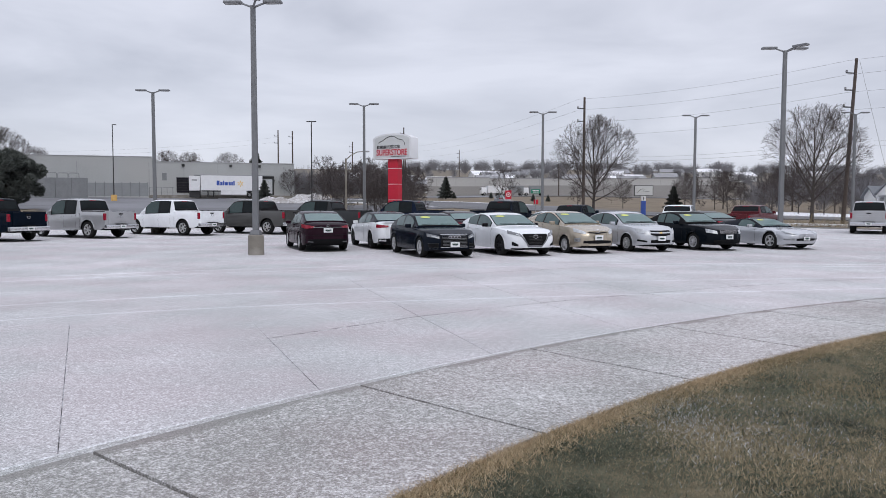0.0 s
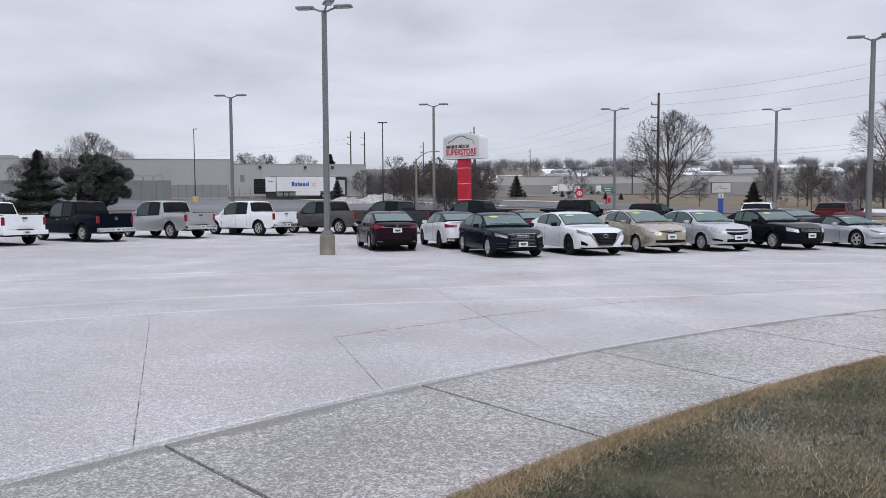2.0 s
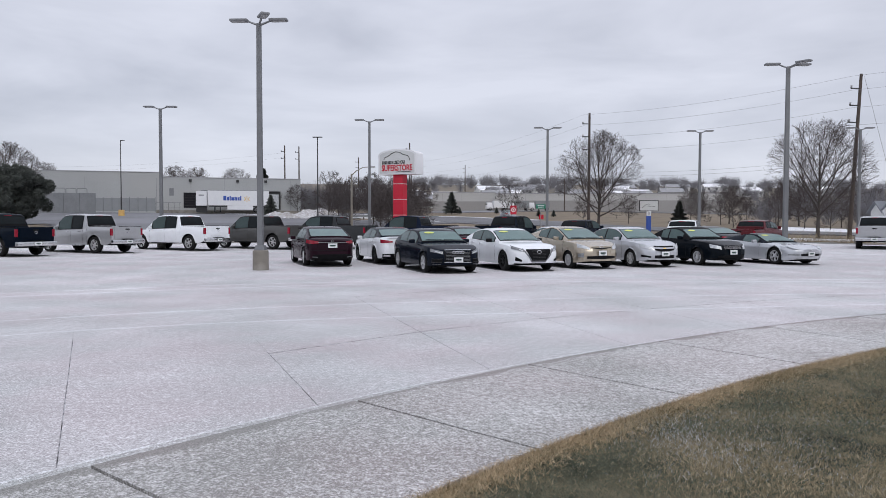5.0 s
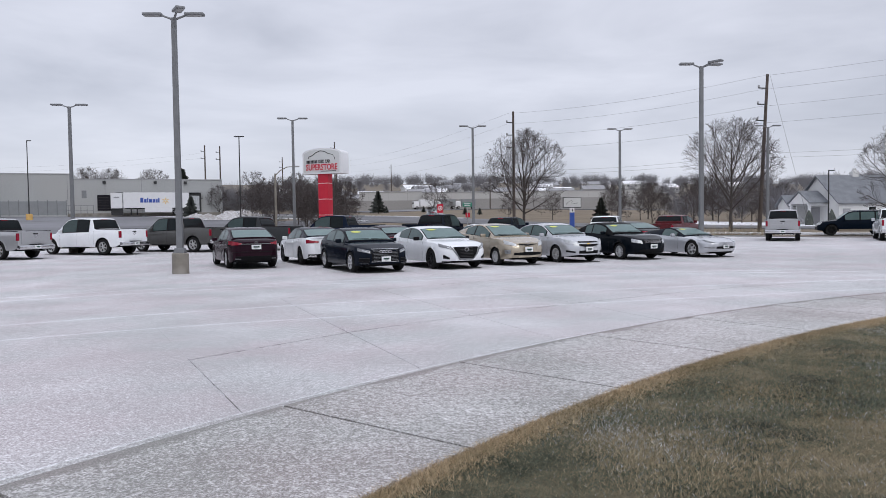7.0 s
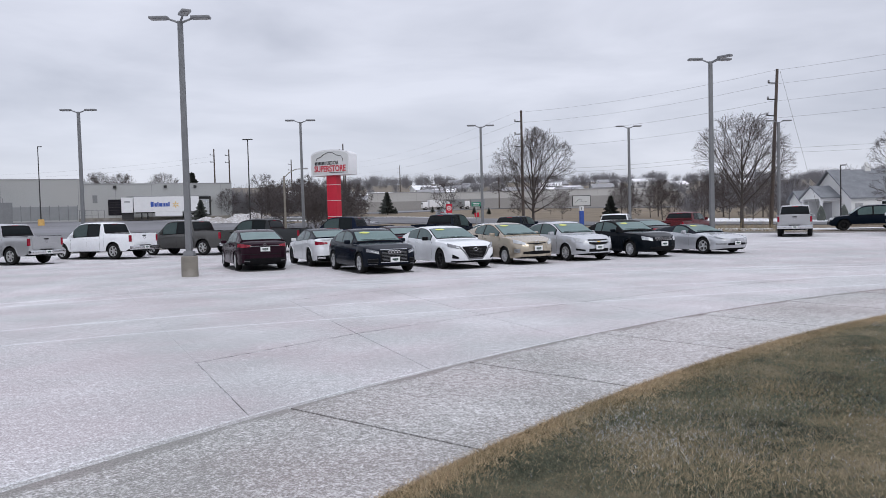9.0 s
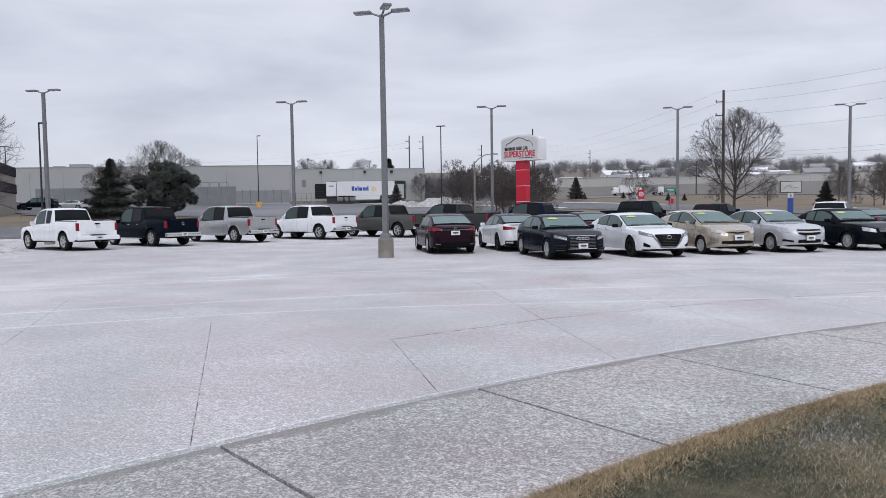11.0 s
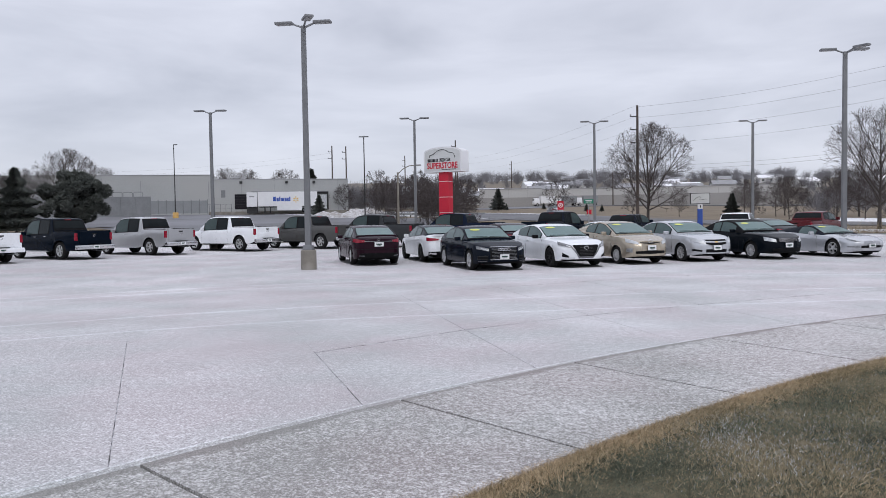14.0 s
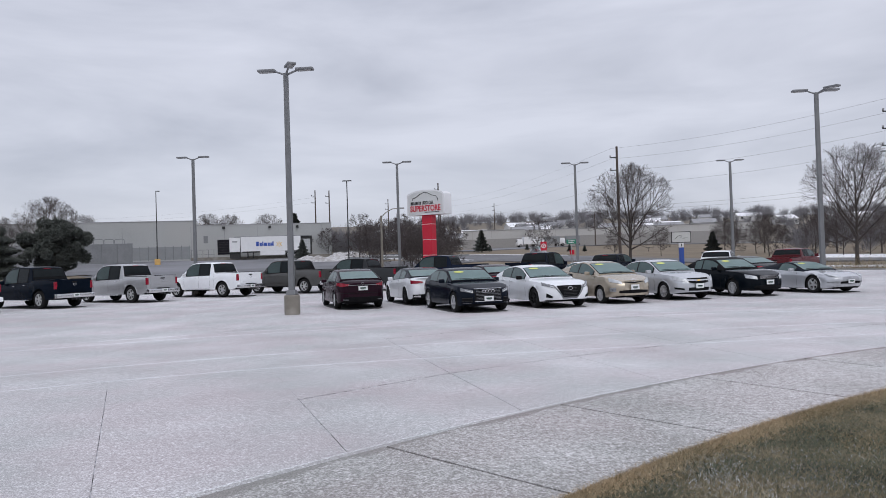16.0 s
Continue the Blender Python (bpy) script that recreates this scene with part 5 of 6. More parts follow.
def d_burgundy_saloon(car, patch, plate, front, rear, k):
    patch("tail_light", 0.50, 0.87, 0.87, 0.93, 0.84, 1.0, M["lampred"], rear, 0.018)
    patch("chrome_strip", 0.0, 0.60, 0.885, 0.90, 0.885, 0.90, M["steel"], rear, 0.026)
    plate((rear(0, 0.78)[0] - 0.01, 0, 0.70), False, 0.34, 0.16)
    patch("lower_bumper", 0.0, 0.80, 0.26, 0.46, 0.30, 0.46, M["trim"], rear, 0.012)
    patch("exhaust_tip", 0.54, 0.72, 0.345, 0.375, 0.35, 0.38, M["steel"], rear, 0.03)
    # bumper fold: its line of shade laid on as a thin black strip
    patch("bumper_crease", 0.0, 0.80, 0.60, 0.615, 0.60, 0.615, M["trim"], rear, 0.012, ny=12)
    emblem(car, rear, 0.95, 0.045, M["steel"])
    v, f = tube([(k["X"](3.35), 0, 1.46), (k["X"](3.45), 0, 1.53)], 0.02, 0.006, 5)
    add("antenna", mesh_of("antenna", v, f, M["trim"]), car)


def d_two_tone_saloon(car, patch, plate, front, rear, k):
    patch("tail_light", 0.42, 0.82, 0.86, 0.92, 0.83, 0.97, M["lampred"], rear, 0.016, ny=12)
    patch("lower_bumper", 0.0, 0.78, 0.25, 0.44, 0.30, 0.42, M["trim"], rear, 0.012)
    patch("exhaust_tip", 0.52, 0.72, 0.31, 0.38, 0.32, 0.38, M["chrome"], rear, 0.03)
    plate((rear(0, 0.7)[0] - 0.01, 0, 0.62), False)
    part("spoiler", box(0.20, 1.3, 0.03, (k["X"](k["L"] - 0.16), 0, 1.10), 0.01), M["p_black"], car)


CARS = {
    "barred_saloon": sedan_spec(4.73, 1.84, 1.43, 2.82, 0.89, 0.335, 0.80, 0.985, 1.03, 1.05, 2.05, 3.42, s0=1.32, s1=4.2, detail=d_barred_saloon, style="split", spokes=5),
    "v_grille_saloon": sedan_spec(4.90, 1.85, 1.44, 2.82, 0.95, 0.34, 0.80, 0.985, 1.05, 1.09, 2.25, 3.60, s0=1.38, s1=4.45, detail=d_v_grille_saloon, style="black", spokes=10, mirrormat=M["trim"]),
    "hatchback": sedan_spec(4.46, 1.745, 1.50, 2.70, 0.92, 0.31, 0.86, 1.03, 1.15, 1.19, 2.0, 3.05, s0=1.05, s1=4.15, detail=d_hatchback, spokes=14, cw=0.70),
    "compact": sedan_spec(4.60, 1.79, 1.475, 2.685, 0.93, 0.32, 0.84, 1.01, 1.06, 1.08, 2.0, 3.35, s0=1.25, s1=4.1, detail=d_compact, spokes=9),
    "soft_top": sedan_spec(4.94, 1.81, 1.47, 2.765, 0.98, 0.325, 0.84, 1.02, 1.07, 1.08, 2.15, 3.30, s0=1.45, s1=4.05, detail=d_soft_top, spokes=12, roofmat=M["trim"], win=[(1.9, 2.75), (2.82, 3.25)], seams=[1.62, 2.85], handles=[2.7]),
    "coupe": sedan_spec(4.43, 1.84, 1.245, 2.685, 0.97, 0.33, 0.66, 0.86, 0.93, 0.97, 2.25, 2.85, s0=1.45, s1=4.1, detail=d_coupe, spokes=5, tw=0.27, roofmat=M["p_black"], cw=0.62, win=[(1.9, 2.75)], seams=[1.75, 2.85], handles=[], sill=0.17),
    "burgundy_saloon": sedan_spec(4.87, 1.85, 1.48, 2.85, 0.90, 0.34, 0.84, 1.0, 1.06, 1.09, 2.15, 3.45, s0=1.35, s1=4.40, detail=d_burgundy_saloon, spokes=10, sticker=False),
    "two_tone_saloon": sedan_spec(4.88, 1.84, 1.445, 2.825, 0.96, 0.345, 0.80, 0.98, 1.06, 1.09, 2.15, 3.45, s0=1.35, s1=4.35, detail=d_two_tone_saloon, style="black", spokes=10, roofmat=M["p_black"], sticker=False),
    "plain": sedan_spec(4.75, 1.83, 1.45, 2.78, 0.93, 0.335, 0.82, 1.0, 1.05, 1.08, 2.1, 3.45, s0=1.35, s1=4.25, detail=d_plain),
}


def d_truck(lamp, bumper, plate_z=0.62, tall=0.36, board=None):
    board = board or M["trim"]
    def go(car, patch, plate, front, rear, k):
        X, L, W = k["X"], k["L"], k["W"]
        rail = k["belt"](L - 0.4)
        w = W / 2
        x = X(L)
        for side in (1, -1):
            part("tail_light", box(0.10, 0.13, tall, (x + 0.040, side * (w - 0.105), rail - tall - 0.09), 0.02), lamp, car)
        part("tailgate", box(0.06, W - 0.52, rail - 0.74, (x - 0.005, 0, 0.74), 0.015), k["mat"], car)
        part("tailgate_handle", box(0.03, 0.26, 0.06, (x - 0.035, 0, rail - 0.16), 0.01), M["trim"], car)
        part("tailgate_panel", box(0.02, W - 0.85, 0.20, (x - 0.034, 0, 0.84), 0.01), k["mat"], car)
        emblem(car, lambda y, z, d: (x - 0.05, y, z), rail - 0.24, 0.075, M["chrome"])
        part("rear_bumper", box(0.20, W - 0.06, 0.21, (x - 0.08, 0, 0.48), 0.035), bumper, car, smooth=40)
        for side in (1, -1):
            part("rail_cap", box(L - k["cab"] - 0.24, 0.085, 0.03, (X((L + k["cab"]) / 2 + 0.06), side * w * 0.90, rail - 0.012), 0.01), M["trim"], car)
            part("running_board", box(1.9, 0.14, 0.05, (X(2.75), side * (w - 0.04), 0.37), 0.015), board, car)
            part("mud_lip", box(0.24, 0.06, 0.10, (x + 0.12, side * (w - 0.10), 0.42), 0.02), M["trim"], car)
        part("bumper_step", box(0.17, 0.66, 0.035, (x - 0.085, 0, 0.69), 0.01), M["trim"], car)
        plate((x - 0.19, 0, plate_z - 0.10), False, 0.33, 0.16)
        part("hitch", box(0.35, 0.08, 0.08, (x - 0.02, 0, 0.38), 0.01), M["blackmetal"], car)
        part("exhaust", lathe([(0.04, 0), (0.04, 0.5)], 10), M["steel"], car, m=pose(x + 0.10, -0.62, 0.40, 0, 90, 0))
        part("third_brake_light", box(0.04, 0.36, 0.035, (X(k["cab"] - 0.22), 0, k["roof"](k["cab"] - 0.22) - 0.005), 0.01), M["lampred"], car)
        patch("grille", 0.0, 0.62, 0.72, 1.05, 0.72, 1.05, M["trim"], front, 0.015)
        patch("headlight", 0.66, 0.93, 0.86, 1.04, 0.86, 1.04, M["lampclear"], front, 0.018)
    return go


def truck_spec(L, W, H, wb, fo, R, cab, **kw):
    rail = kw.pop("rail", 1.36)
    c = dict(L=L, W=W, wb=wb, fo=fo, R=R, cab=cab, sill=0.42, nose=0.86, tailw=0.93, soft=0.04, gap=0.105, tw=0.275, cw=0.78, rsoft=0.07,
             deck=[(0, 0.98), (0.1, 1.10), (1.2, 1.18), (1.6, 1.20), (cab, 1.24), (cab + 0.02, rail), (L, rail - 0.005)],
             belt=[(0, 0.96), (0.4, 1.06), (1.4, 1.14), (1.9, 1.19), (cab - 0.05, 1.24), (cab + 0.15, rail), (L, rail)],
             roof=[(1.30, 1.18), (2.05, H - 0.09), (2.45, H - 0.015), (cab - 1.0, H), (cab - 0.30, H - 0.03), (cab - 0.18, H - 0.09), (cab + 0.0, 1.24)],
             ws=2.08, rs=cab - 0.26, win=[(1.80, 2.78), (2.88, cab - 0.38)], seams=[1.62, 2.83, cab - 0.28, cab + 0.03], handles=[2.62, cab - 0.55],
             bed=(cab + 0.10, L - 0.09), bedfloor=0.88, rearglass=M["glass"], frost=True, rim=0.66)
    c.update(kw)
    return c


TRUCKS = {
    "quad": truck_spec(5.82, 2.02, 1.99, 3.57, 0.98, 0.42, 3.62, detail=d_truck(M["lampred"], M["p_white"]), spokes=5, surround=False, win=[(1.80, 2.72), (2.82, 3.28)]),
    "crewA": truck_spec(5.89, 2.03, 2.02, 3.68, 0.94, 0.42, 4.02, detail=d_truck(M["lampred"], M["chrome"], board=M["chrome"]), spokes=6, handlemat=M["chrome"]),
    "crewB": truck_spec(5.88, 2.06, 1.99, 3.745, 0.93, 0.42, 4.02, detail=d_truck(M["lampred"], M["chrome"]), spokes=6),
    "low": truck_spec(5.6, 1.95, 1.72, 3.5, 0.94, 0.37, 3.9, rail=1.16, detail=d_truck(M["lampred"], M["chrome"], tall=0.3), spokes=6),
    "crewC": truck_spec(5.85, 2.03, 1.98, 3.65, 0.94, 0.39, 4.0, detail=d_truck(M["lampred"], M["chrome"], tall=0.33), spokes=6),
}


def d_suv(car, patch, plate, front, rear, k):
    patch("grille", 0.0, 0.5, 0.66, 0.98, 0.66, 0.98, M["chrome"], front, 0.015)
    patch("headlight", 0.55, 0.90, 0.78, 0.98, 0.80, 1.0, M["lampclear"], front, 0.018)
    patch("tail_light", 0.70, 0.92, 0.85, 1.3, 0.85, 1.3, M["lampred"], rear, 0.018)
    for side in (1, -1):
        part("roof_rail", box(2.6, 0.05, 0.05, (k["X"](3.5), side * 0.66, 1.85), 0.015), M["chrome"], car)


CARS["suv"] = dict(L=5.3, W=2.05, wb=3.2, fo=0.98, R=0.40, sill=0.36, nose=0.84, tailw=0.9, soft=0.05, gap=0.07, tw=0.27, cw=0.78,
                   deck=[(0, 0.95), (0.1, 1.05), (1.4, 1.16), (5.2, 1.16), (5.3, 1.10)], belt=[(0, 0.93), (0.4, 1.03), (1.5, 1.12), (5.1, 1.18), (5.3, 1.1)],
                   roof=[(1.35, 1.14), (2.15, 1.76), (2.5, 1.83), (3.6, 1.85), (4.8, 1.82), (5.0, 1.75), (5.26, 1.14)], ws=2.18, rs=5.0,
                   win=[(1.9, 2.85), (2.95, 3.85), (3.95, 4.85)], seams=[1.7, 2.9, 3.9], handles=[2.7, 3.7], detail=d_suv, spokes=6, style="black", rearglass=M["glass"], cladding=M["chrome"])


def park(spec, x, y, heading, name, label, category, mat, group="cars for sale on the lot"):
    """Stands a vehicle with the middle of its wheelbase at x, y, its nose along heading (degrees from +x)."""
    # snow-free ground under the vehicle, its shadow painted into the dark colour
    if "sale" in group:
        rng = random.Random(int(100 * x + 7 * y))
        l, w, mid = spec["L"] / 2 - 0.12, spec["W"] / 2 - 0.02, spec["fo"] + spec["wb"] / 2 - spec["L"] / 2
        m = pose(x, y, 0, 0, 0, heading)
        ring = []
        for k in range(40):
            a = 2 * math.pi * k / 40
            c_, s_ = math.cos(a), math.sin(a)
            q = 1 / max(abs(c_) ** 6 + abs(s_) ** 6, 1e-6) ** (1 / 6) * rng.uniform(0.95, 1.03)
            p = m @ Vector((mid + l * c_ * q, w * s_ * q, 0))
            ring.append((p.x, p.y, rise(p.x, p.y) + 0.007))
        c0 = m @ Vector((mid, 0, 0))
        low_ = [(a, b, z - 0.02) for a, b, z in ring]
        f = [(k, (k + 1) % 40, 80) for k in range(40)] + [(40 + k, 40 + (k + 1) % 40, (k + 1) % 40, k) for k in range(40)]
        tagged(add("shaded_bare_patch", mesh_of("shaded_bare_patch", ring + low_ + [(c0.x, c0.y, rise(c0.x, c0.y) + 0.007)], f, M["bare"])), "snow-free concrete under a parked vehicle, darkened for its shade", "bare ground", group="bare patches under the vehicles", kind="stuff")
    return vehicle(spec, pose(x, y, rise(x, y) + 0.004, 0, 0, heading), name, label, category, mat, group)


ROW = -66.0
hx, hy = math.cos(radians(ROW)), math.sin(radians(ROW))
for key, ax, ay, label, mat in [
    ("barred_saloon", -0.92, 23.75, "dusty black four-door saloon with a chrome-barred grille", "p_black"),
    ("v_grille_saloon", 1.72, 24.95, "white four-door saloon with a dark V-shaped grille", "p_white"),
    ("hatchback", 4.04, 26.35, "beige hatchback with a high rounded roof", "p_beige"),
    ("compact", 6.50, 27.55, "silver compact saloon with a split grille", "p_silver"),
    ("soft_top", 9.30, 28.75, "dark green-black two-door convertible with cloth top up", "p_green"),
    ("coupe", 12.60, 29.70, "low silver sports coupe with a black roof", "p_silver")]:
    park(CARS[key], ax - hx * CARS[key]["wb"] / 2, ay - hy * CARS[key]["wb"] / 2, ROW, "car", label, "car", M[mat])
park(CARS["burgundy_saloon"], -5.72 - 0.42 * 1.42, 27.1 + 0.91 * 1.42, 113.5, "car", "dark burgundy saloon seen with its tail lights", "car", M["p_burg"])
park(CARS["two_tone_saloon"], -3.30 - 0.40 * 1.41, 28.65 + 0.91 * 1.41, 113.5, "car", "white saloon with black roof and black wheels", "car", M["p_white"])
park(CARS["plain"], -1.0, 33.4, 113.5, "car", "burgundy saloon in the second row", "car", M["p_burg"])
park(CARS["plain"], 3.6, 35.2, 113.5, "car", "white saloon in the second row", "car", M["p_white"])
park(CARS["plain"], 11.6, 38.4, 113.5, "car", "dark grey saloon in the second row", "car", M["p_grey2"])
TR = 156.5
tx, ty = math.cos(radians(TR)), math.sin(radians(TR))
for key, x, y, label, mat in [
    ("quad", -24.1, 29.5, "white extended-cab pickup truck with its tailgate up", "p_white"),
    ("crewA", -22.0, 33.1, "blue-black crew-cab pickup truck with chrome bumper", "p_bluegreen"),
    ("crewA", -19.4, 36.7, "silver crew-cab pickup truck with chrome bumper", "p_silver2"),
    ("crewB", -15.9, 40.2, "white crew-cab pickup truck with chrome bumper", "p_white"),
    ("crewB", -11.8, 42.4, "graphite grey crew-cab pickup truck", "p_grey"),
    ("crewC", -7.8, 43.6, "dark slate crew-cab pickup truck", "p_grey2"),
    ("crewC", -2.9, 45.6, "navy blue crew-cab pickup truck", "p_navy")]:
    c = TRUCKS[key]
    h = TR if y < 43 else TR + 6
    park(c, x + math.cos(radians(h)) * c["wb"] / 2, y + math.sin(radians(h)) * c["wb"] / 2, h, "pickup_truck", label, "pickup truck", M[mat], "pickup trucks for sale")
for key, x, y, h, label, mat in [
    ("crewC", 2.0, 46.6, 58, "black pickup truck in the back row", "p_black"),
    ("low", 6.4, 46.9, 58, "black pickup truck with a covered bed in the back row", "p_black"),
    ("low", 13.0, 47.0, 66, "white pickup truck in the back row", "p_white"),
    ("low", 17.6, 47.2, 50, "dark red pickup truck in the back row", "p_red"),
    ("crewB", 25.1, 47.6, 62, "silver-white pickup truck parked at the lot's edge", "p_silver2"),
    ("crewB", 31.0, 45.0, 62, "white pickup truck parked at the lot's edge", "p_white")]:
    park(TRUCKS[key], x, y, h, "pickup_truck", label, "pickup truck", M[mat], "pickup trucks for sale")
park(CARS["suv"], 34.0, 54.2, 156, "suv", "large blue-black sport utility vehicle beyond the kerb", "suv", M["p_bluegreen"], "")

# ---------------------------------------------------------------- the store with its yard
BA, BYAW, BZ = (-36.6, 142.0), 197.8, 3.3


def store_pose(u, off=0.0, z=0.0):
    """A place u metres along the store's front wall from its near corner, off metres out from it."""
    a = radians(BYAW)
    return pose(BA[0] + u * math.cos(a) - off * math.sin(a), BA[1] + u * math.sin(a) + off * math.cos(a), BZ + z, 0, 0, BYAW)


store = thing("store_building", "long low grey block store building with flat roof", "building", store_pose(0))
part("wall", box(26.3, 40, 7.1, (13.15, -20, -0.5), 0.03), M["wallgrey"], store)
part("wall", box(64, 42, 8.0, (26.3 + 32.0, -21.0, -0.5), 0.03), M["wallgrey"], store)
part("wall", box(60, 42, 8.2, (90.3 + 30.0, -22.5, -0.5), 0.03), M["wallgrey"], store)
for u0, u1, h in ((0, 26.3, 6.6), (26.3, 90.3, 7.5), (90.3, 150.3, 7.7)):
    part("coping", box(u1 - u0 + 0.1, 0.5, 0.16, ((u0 + u1) / 2, -0.18 if u0 < 90 else -1.6, h), 0.02), M["lamphead"], store)
for k in range(14):
    part("pilaster_joint", box(0.05, 0.03, 6.5, (2.0 + 6.2 * k, 0.01, 0)), M["walllow"], store)
for u in (6.7, 12.0, 20.7):
    w = part("wall_lamp", box(0.55, 0.35, 0.5, (u, 0.18, 5.85), 0.05), M["blackmetal"], store)
door = part("dock_door", box(2.5, 0.12, 2.9, (20.7, 0.03, 0.9), 0.02), M["brown"], store, "dark roll-up door")
for k in range(5):
    part("slat", box(2.4, 0.03, 0.05, (20.7, 0.10, 1.3 + 0.5 * k)), M["blackmetal"], door)
dock = part("dock_frame", box(3.2, 0.5, 3.6, (5.5, 0.15, 0.6), 0.03), M["blackmetal"], store, "black dock surround")
part("dock_curtain", box(1.9, 0.1, 2.8, (5.2, 0.44, 0.8), 0.03), M["lampclear"], dock)
part("canopy", box(14.5, 0.9, 0.16, (11.5, 0.4, 4.15), 0.03), M["walllow"], store)
part("wall_panel", box(0.8, 0.05, 1.4, (24.1, 0.03, 3.2)), M["walllow"], store)
part("rooftop_unit", box(3.6, 3, 1.1, (69, -6, 7.4), 0.05), M["lamphead"], store)
part("rooftop_unit", box(2.0, 2, 0.9, (74, -8, 7.4), 0.05), M["lamphead"], store)
part("ramp", box(26, 3.0, 0.9, (13.5, 1.5, -0.5), 0.03), M["footing"], store)

wallt = thing("yard_wall", "plain grey panelled yard wall", "wall", store_pose(0, 9.0))
for k in range(14):
    part("panel", box(2.52, 0.18, 3.5, (36.9 + 2.55 * k, 0, -0.3), 0.015), M["walllow"], wallt)
for k in range(3):
    t = thing("roof_hoop", "grey bent pipe hoop above the yard wall", "pipe", store_pose(37.2 + 1.75 * k, 8.0))
    v, f = tube([(0, 0, 2.6), (0, 0, 3.9), (0.15, 0, 4.05), (1.45, 0, 4.05), (1.6, 0, 3.9), (1.6, 0, 2.6)], 0.06, 0.06, 6)
    add("pipe", mesh_of("pipe", v, f, M["walllow"]), t)
fence = thing("yard_fence", "slatted galvanised yard fence with posts", "fence", store_pose(0, 9.0))
for k in range(7):
    part("fence_panel", box(1.34, 0.05, 2.3, (26.6 + 1.42 * k, 0, 0.1)), M["steelpanel"], fence)
    part("fence_post", lathe([(0.05, 0), (0.05, 2.6)], 8), M["steel"], fence, m=pose(25.9 + 1.42 * k, 0, 0))
low = thing("ramp_railing", "low grey pipe railing along the loading ramp", "railing", store_pose(0, 4.5))
for k in range(5):
    part("post", lathe([(0.04, 0), (0.04, 1.5)], 6), M["steel"], low, m=pose(22.2 + 1.0 * k, 0, 0.3))
for z in (0.9, 1.75):
    part("rail", box(4.3, 0.05, 0.05, (24.2, 0, z)), M["steel"], low)

trailer = thing("semi_trailer", "long white box trailer parked at the loading dock", "trailer", store_pose(0, 5.0))
part("box_body", box(11.0, 2.55, 2.75, (11.7, 0, 1.25), 0.04), M["white"], trailer)
part("reefer_unit", box(0.5, 1.9, 1.9, (17.4, 0, 1.9), 0.06), M["lamphead"], trailer)
part("side_skirt", box(4.6, 0.06, 0.75, (11.4, 1.22, 0.5), 0.01), M["white"], trailer)
for u in (7.4, 8.6):
    for y in (-1.0, 1.0):
        t_, r_ = wheel_meshes(0.5, 0.5, 0.55, 8, "plain")
        ob = add("wheel", t_, trailer, pose(u, y, 0.5))
        add("rim", r_, ob)
for u in (15.0, 16.0):
    part("landing_leg", box(0.16, 1.6, 1.2, (u, 0, 0.05), 0.02), M["blackmetal"], trailer)
part("chassis", box(10.6, 1.0, 0.2, (11.7, 0, 1.06)), M["blackmetal"], trailer)
for k, w in enumerate((0.52, 0.40, 0.22, 0.58, 0.40, 0.30, 0.25)):
    part("wordmark_bar", box(w, 0.02, 0.62 if k not in (0, 2, 6) else 0.85, (14.15 - (0, 0.58, 0.96, 1.45, 2.05, 2.48, 2.82)[k], 1.29, 2.2)), M["blue"], trailer, "blue wordmark bars")
for k in range(6):
    a = radians(90 + 60 * k)
    part("emblem_ray", box(0.42, 0.02, 0.13, (0.36, 0, -0.065), 0.0), M["yellow"], trailer, "amber emblem ray", m=pose(10.2, 1.29, 2.5) @ Matrix.Rotation(a, 4, "Y"))
cabt = thing("box_truck", "white box truck nose beside the trailer", "truck", store_pose(18.3, 5.0))
part("cargo_box", box(1.9, 2.4, 2.7, (0, 0, 1.2), 0.06), M["white"], cabt)
part("chassis", box(1.9, 1.2, 1.2, (0, 0, 0)), M["blackmetal"], cabt)
part("vent_panel", box(0.9, 0.03, 0.25, (0, 1.21, 3.0)), M["lamphead"], cabt)

# ---------------------------------------------------------------- other buildings
def hall(name, label, cx, cy, yaw, length, depth, height, wallm, bandm, band=0.0, roof_edge=True, doors=()):
    z = rise(cx, cy)
    t = thing(name, label, "building", pose(cx, cy, z, 0, 0, yaw))
    part("wall", box(length, depth, height, (0, depth / 2, -1.0), 0.03), wallm, t)
    if band:
        part("base_band", box(length + 0.06, 0.2, band + 1.0, (0, 0.07, -1.0)), bandm, t)
    part("coping", box(length + 0.3, 0.5, 0.25, (0, 0.1, height - 1.0), 0.03), M["lamphead"], t)
    for x, w, h in doors:
        part("door", box(w, 0.08, h, (x, -0.06, 0.0)), M["brown"], t)
    for k in range(int(length / 6)):
        part("panel_joint", box(0.06, 0.03, height - 1.2, (-length / 2 + 3 + 6 * k, -0.012, 0)), bandm, t)
    return t


hall("warehouse", "very long low tan warehouse with darker base", 37, 222, -2, 68, 40, 6.3, M["walltan"], M["walltan2"], 3.3)
hall("warehouse", "long pale warehouse wing set back", -6.8, 226, 4, 19.5, 30, 6.6, M["walltan"], M["walltan2"], 3.0)
lb = thing("corner_building", "taupe stucco building with dark brown fascia band", "building", pose(-68.9, 70, rise(-66, 70) - 0.3, 0, 0, 216))
part("wall", box(26, 14, 4.6, (13, -7, 0), 0.03), M["stucco"], lb)
part("fascia", box(26.2, 14.2, 1.25, (13, -7, 3.3), 0.03), M["brown"], lb)
part("upper_wall", box(26.0, 14.0, 0.95, (13, -7, 4.56), 0.03), M["stucco"], lb)
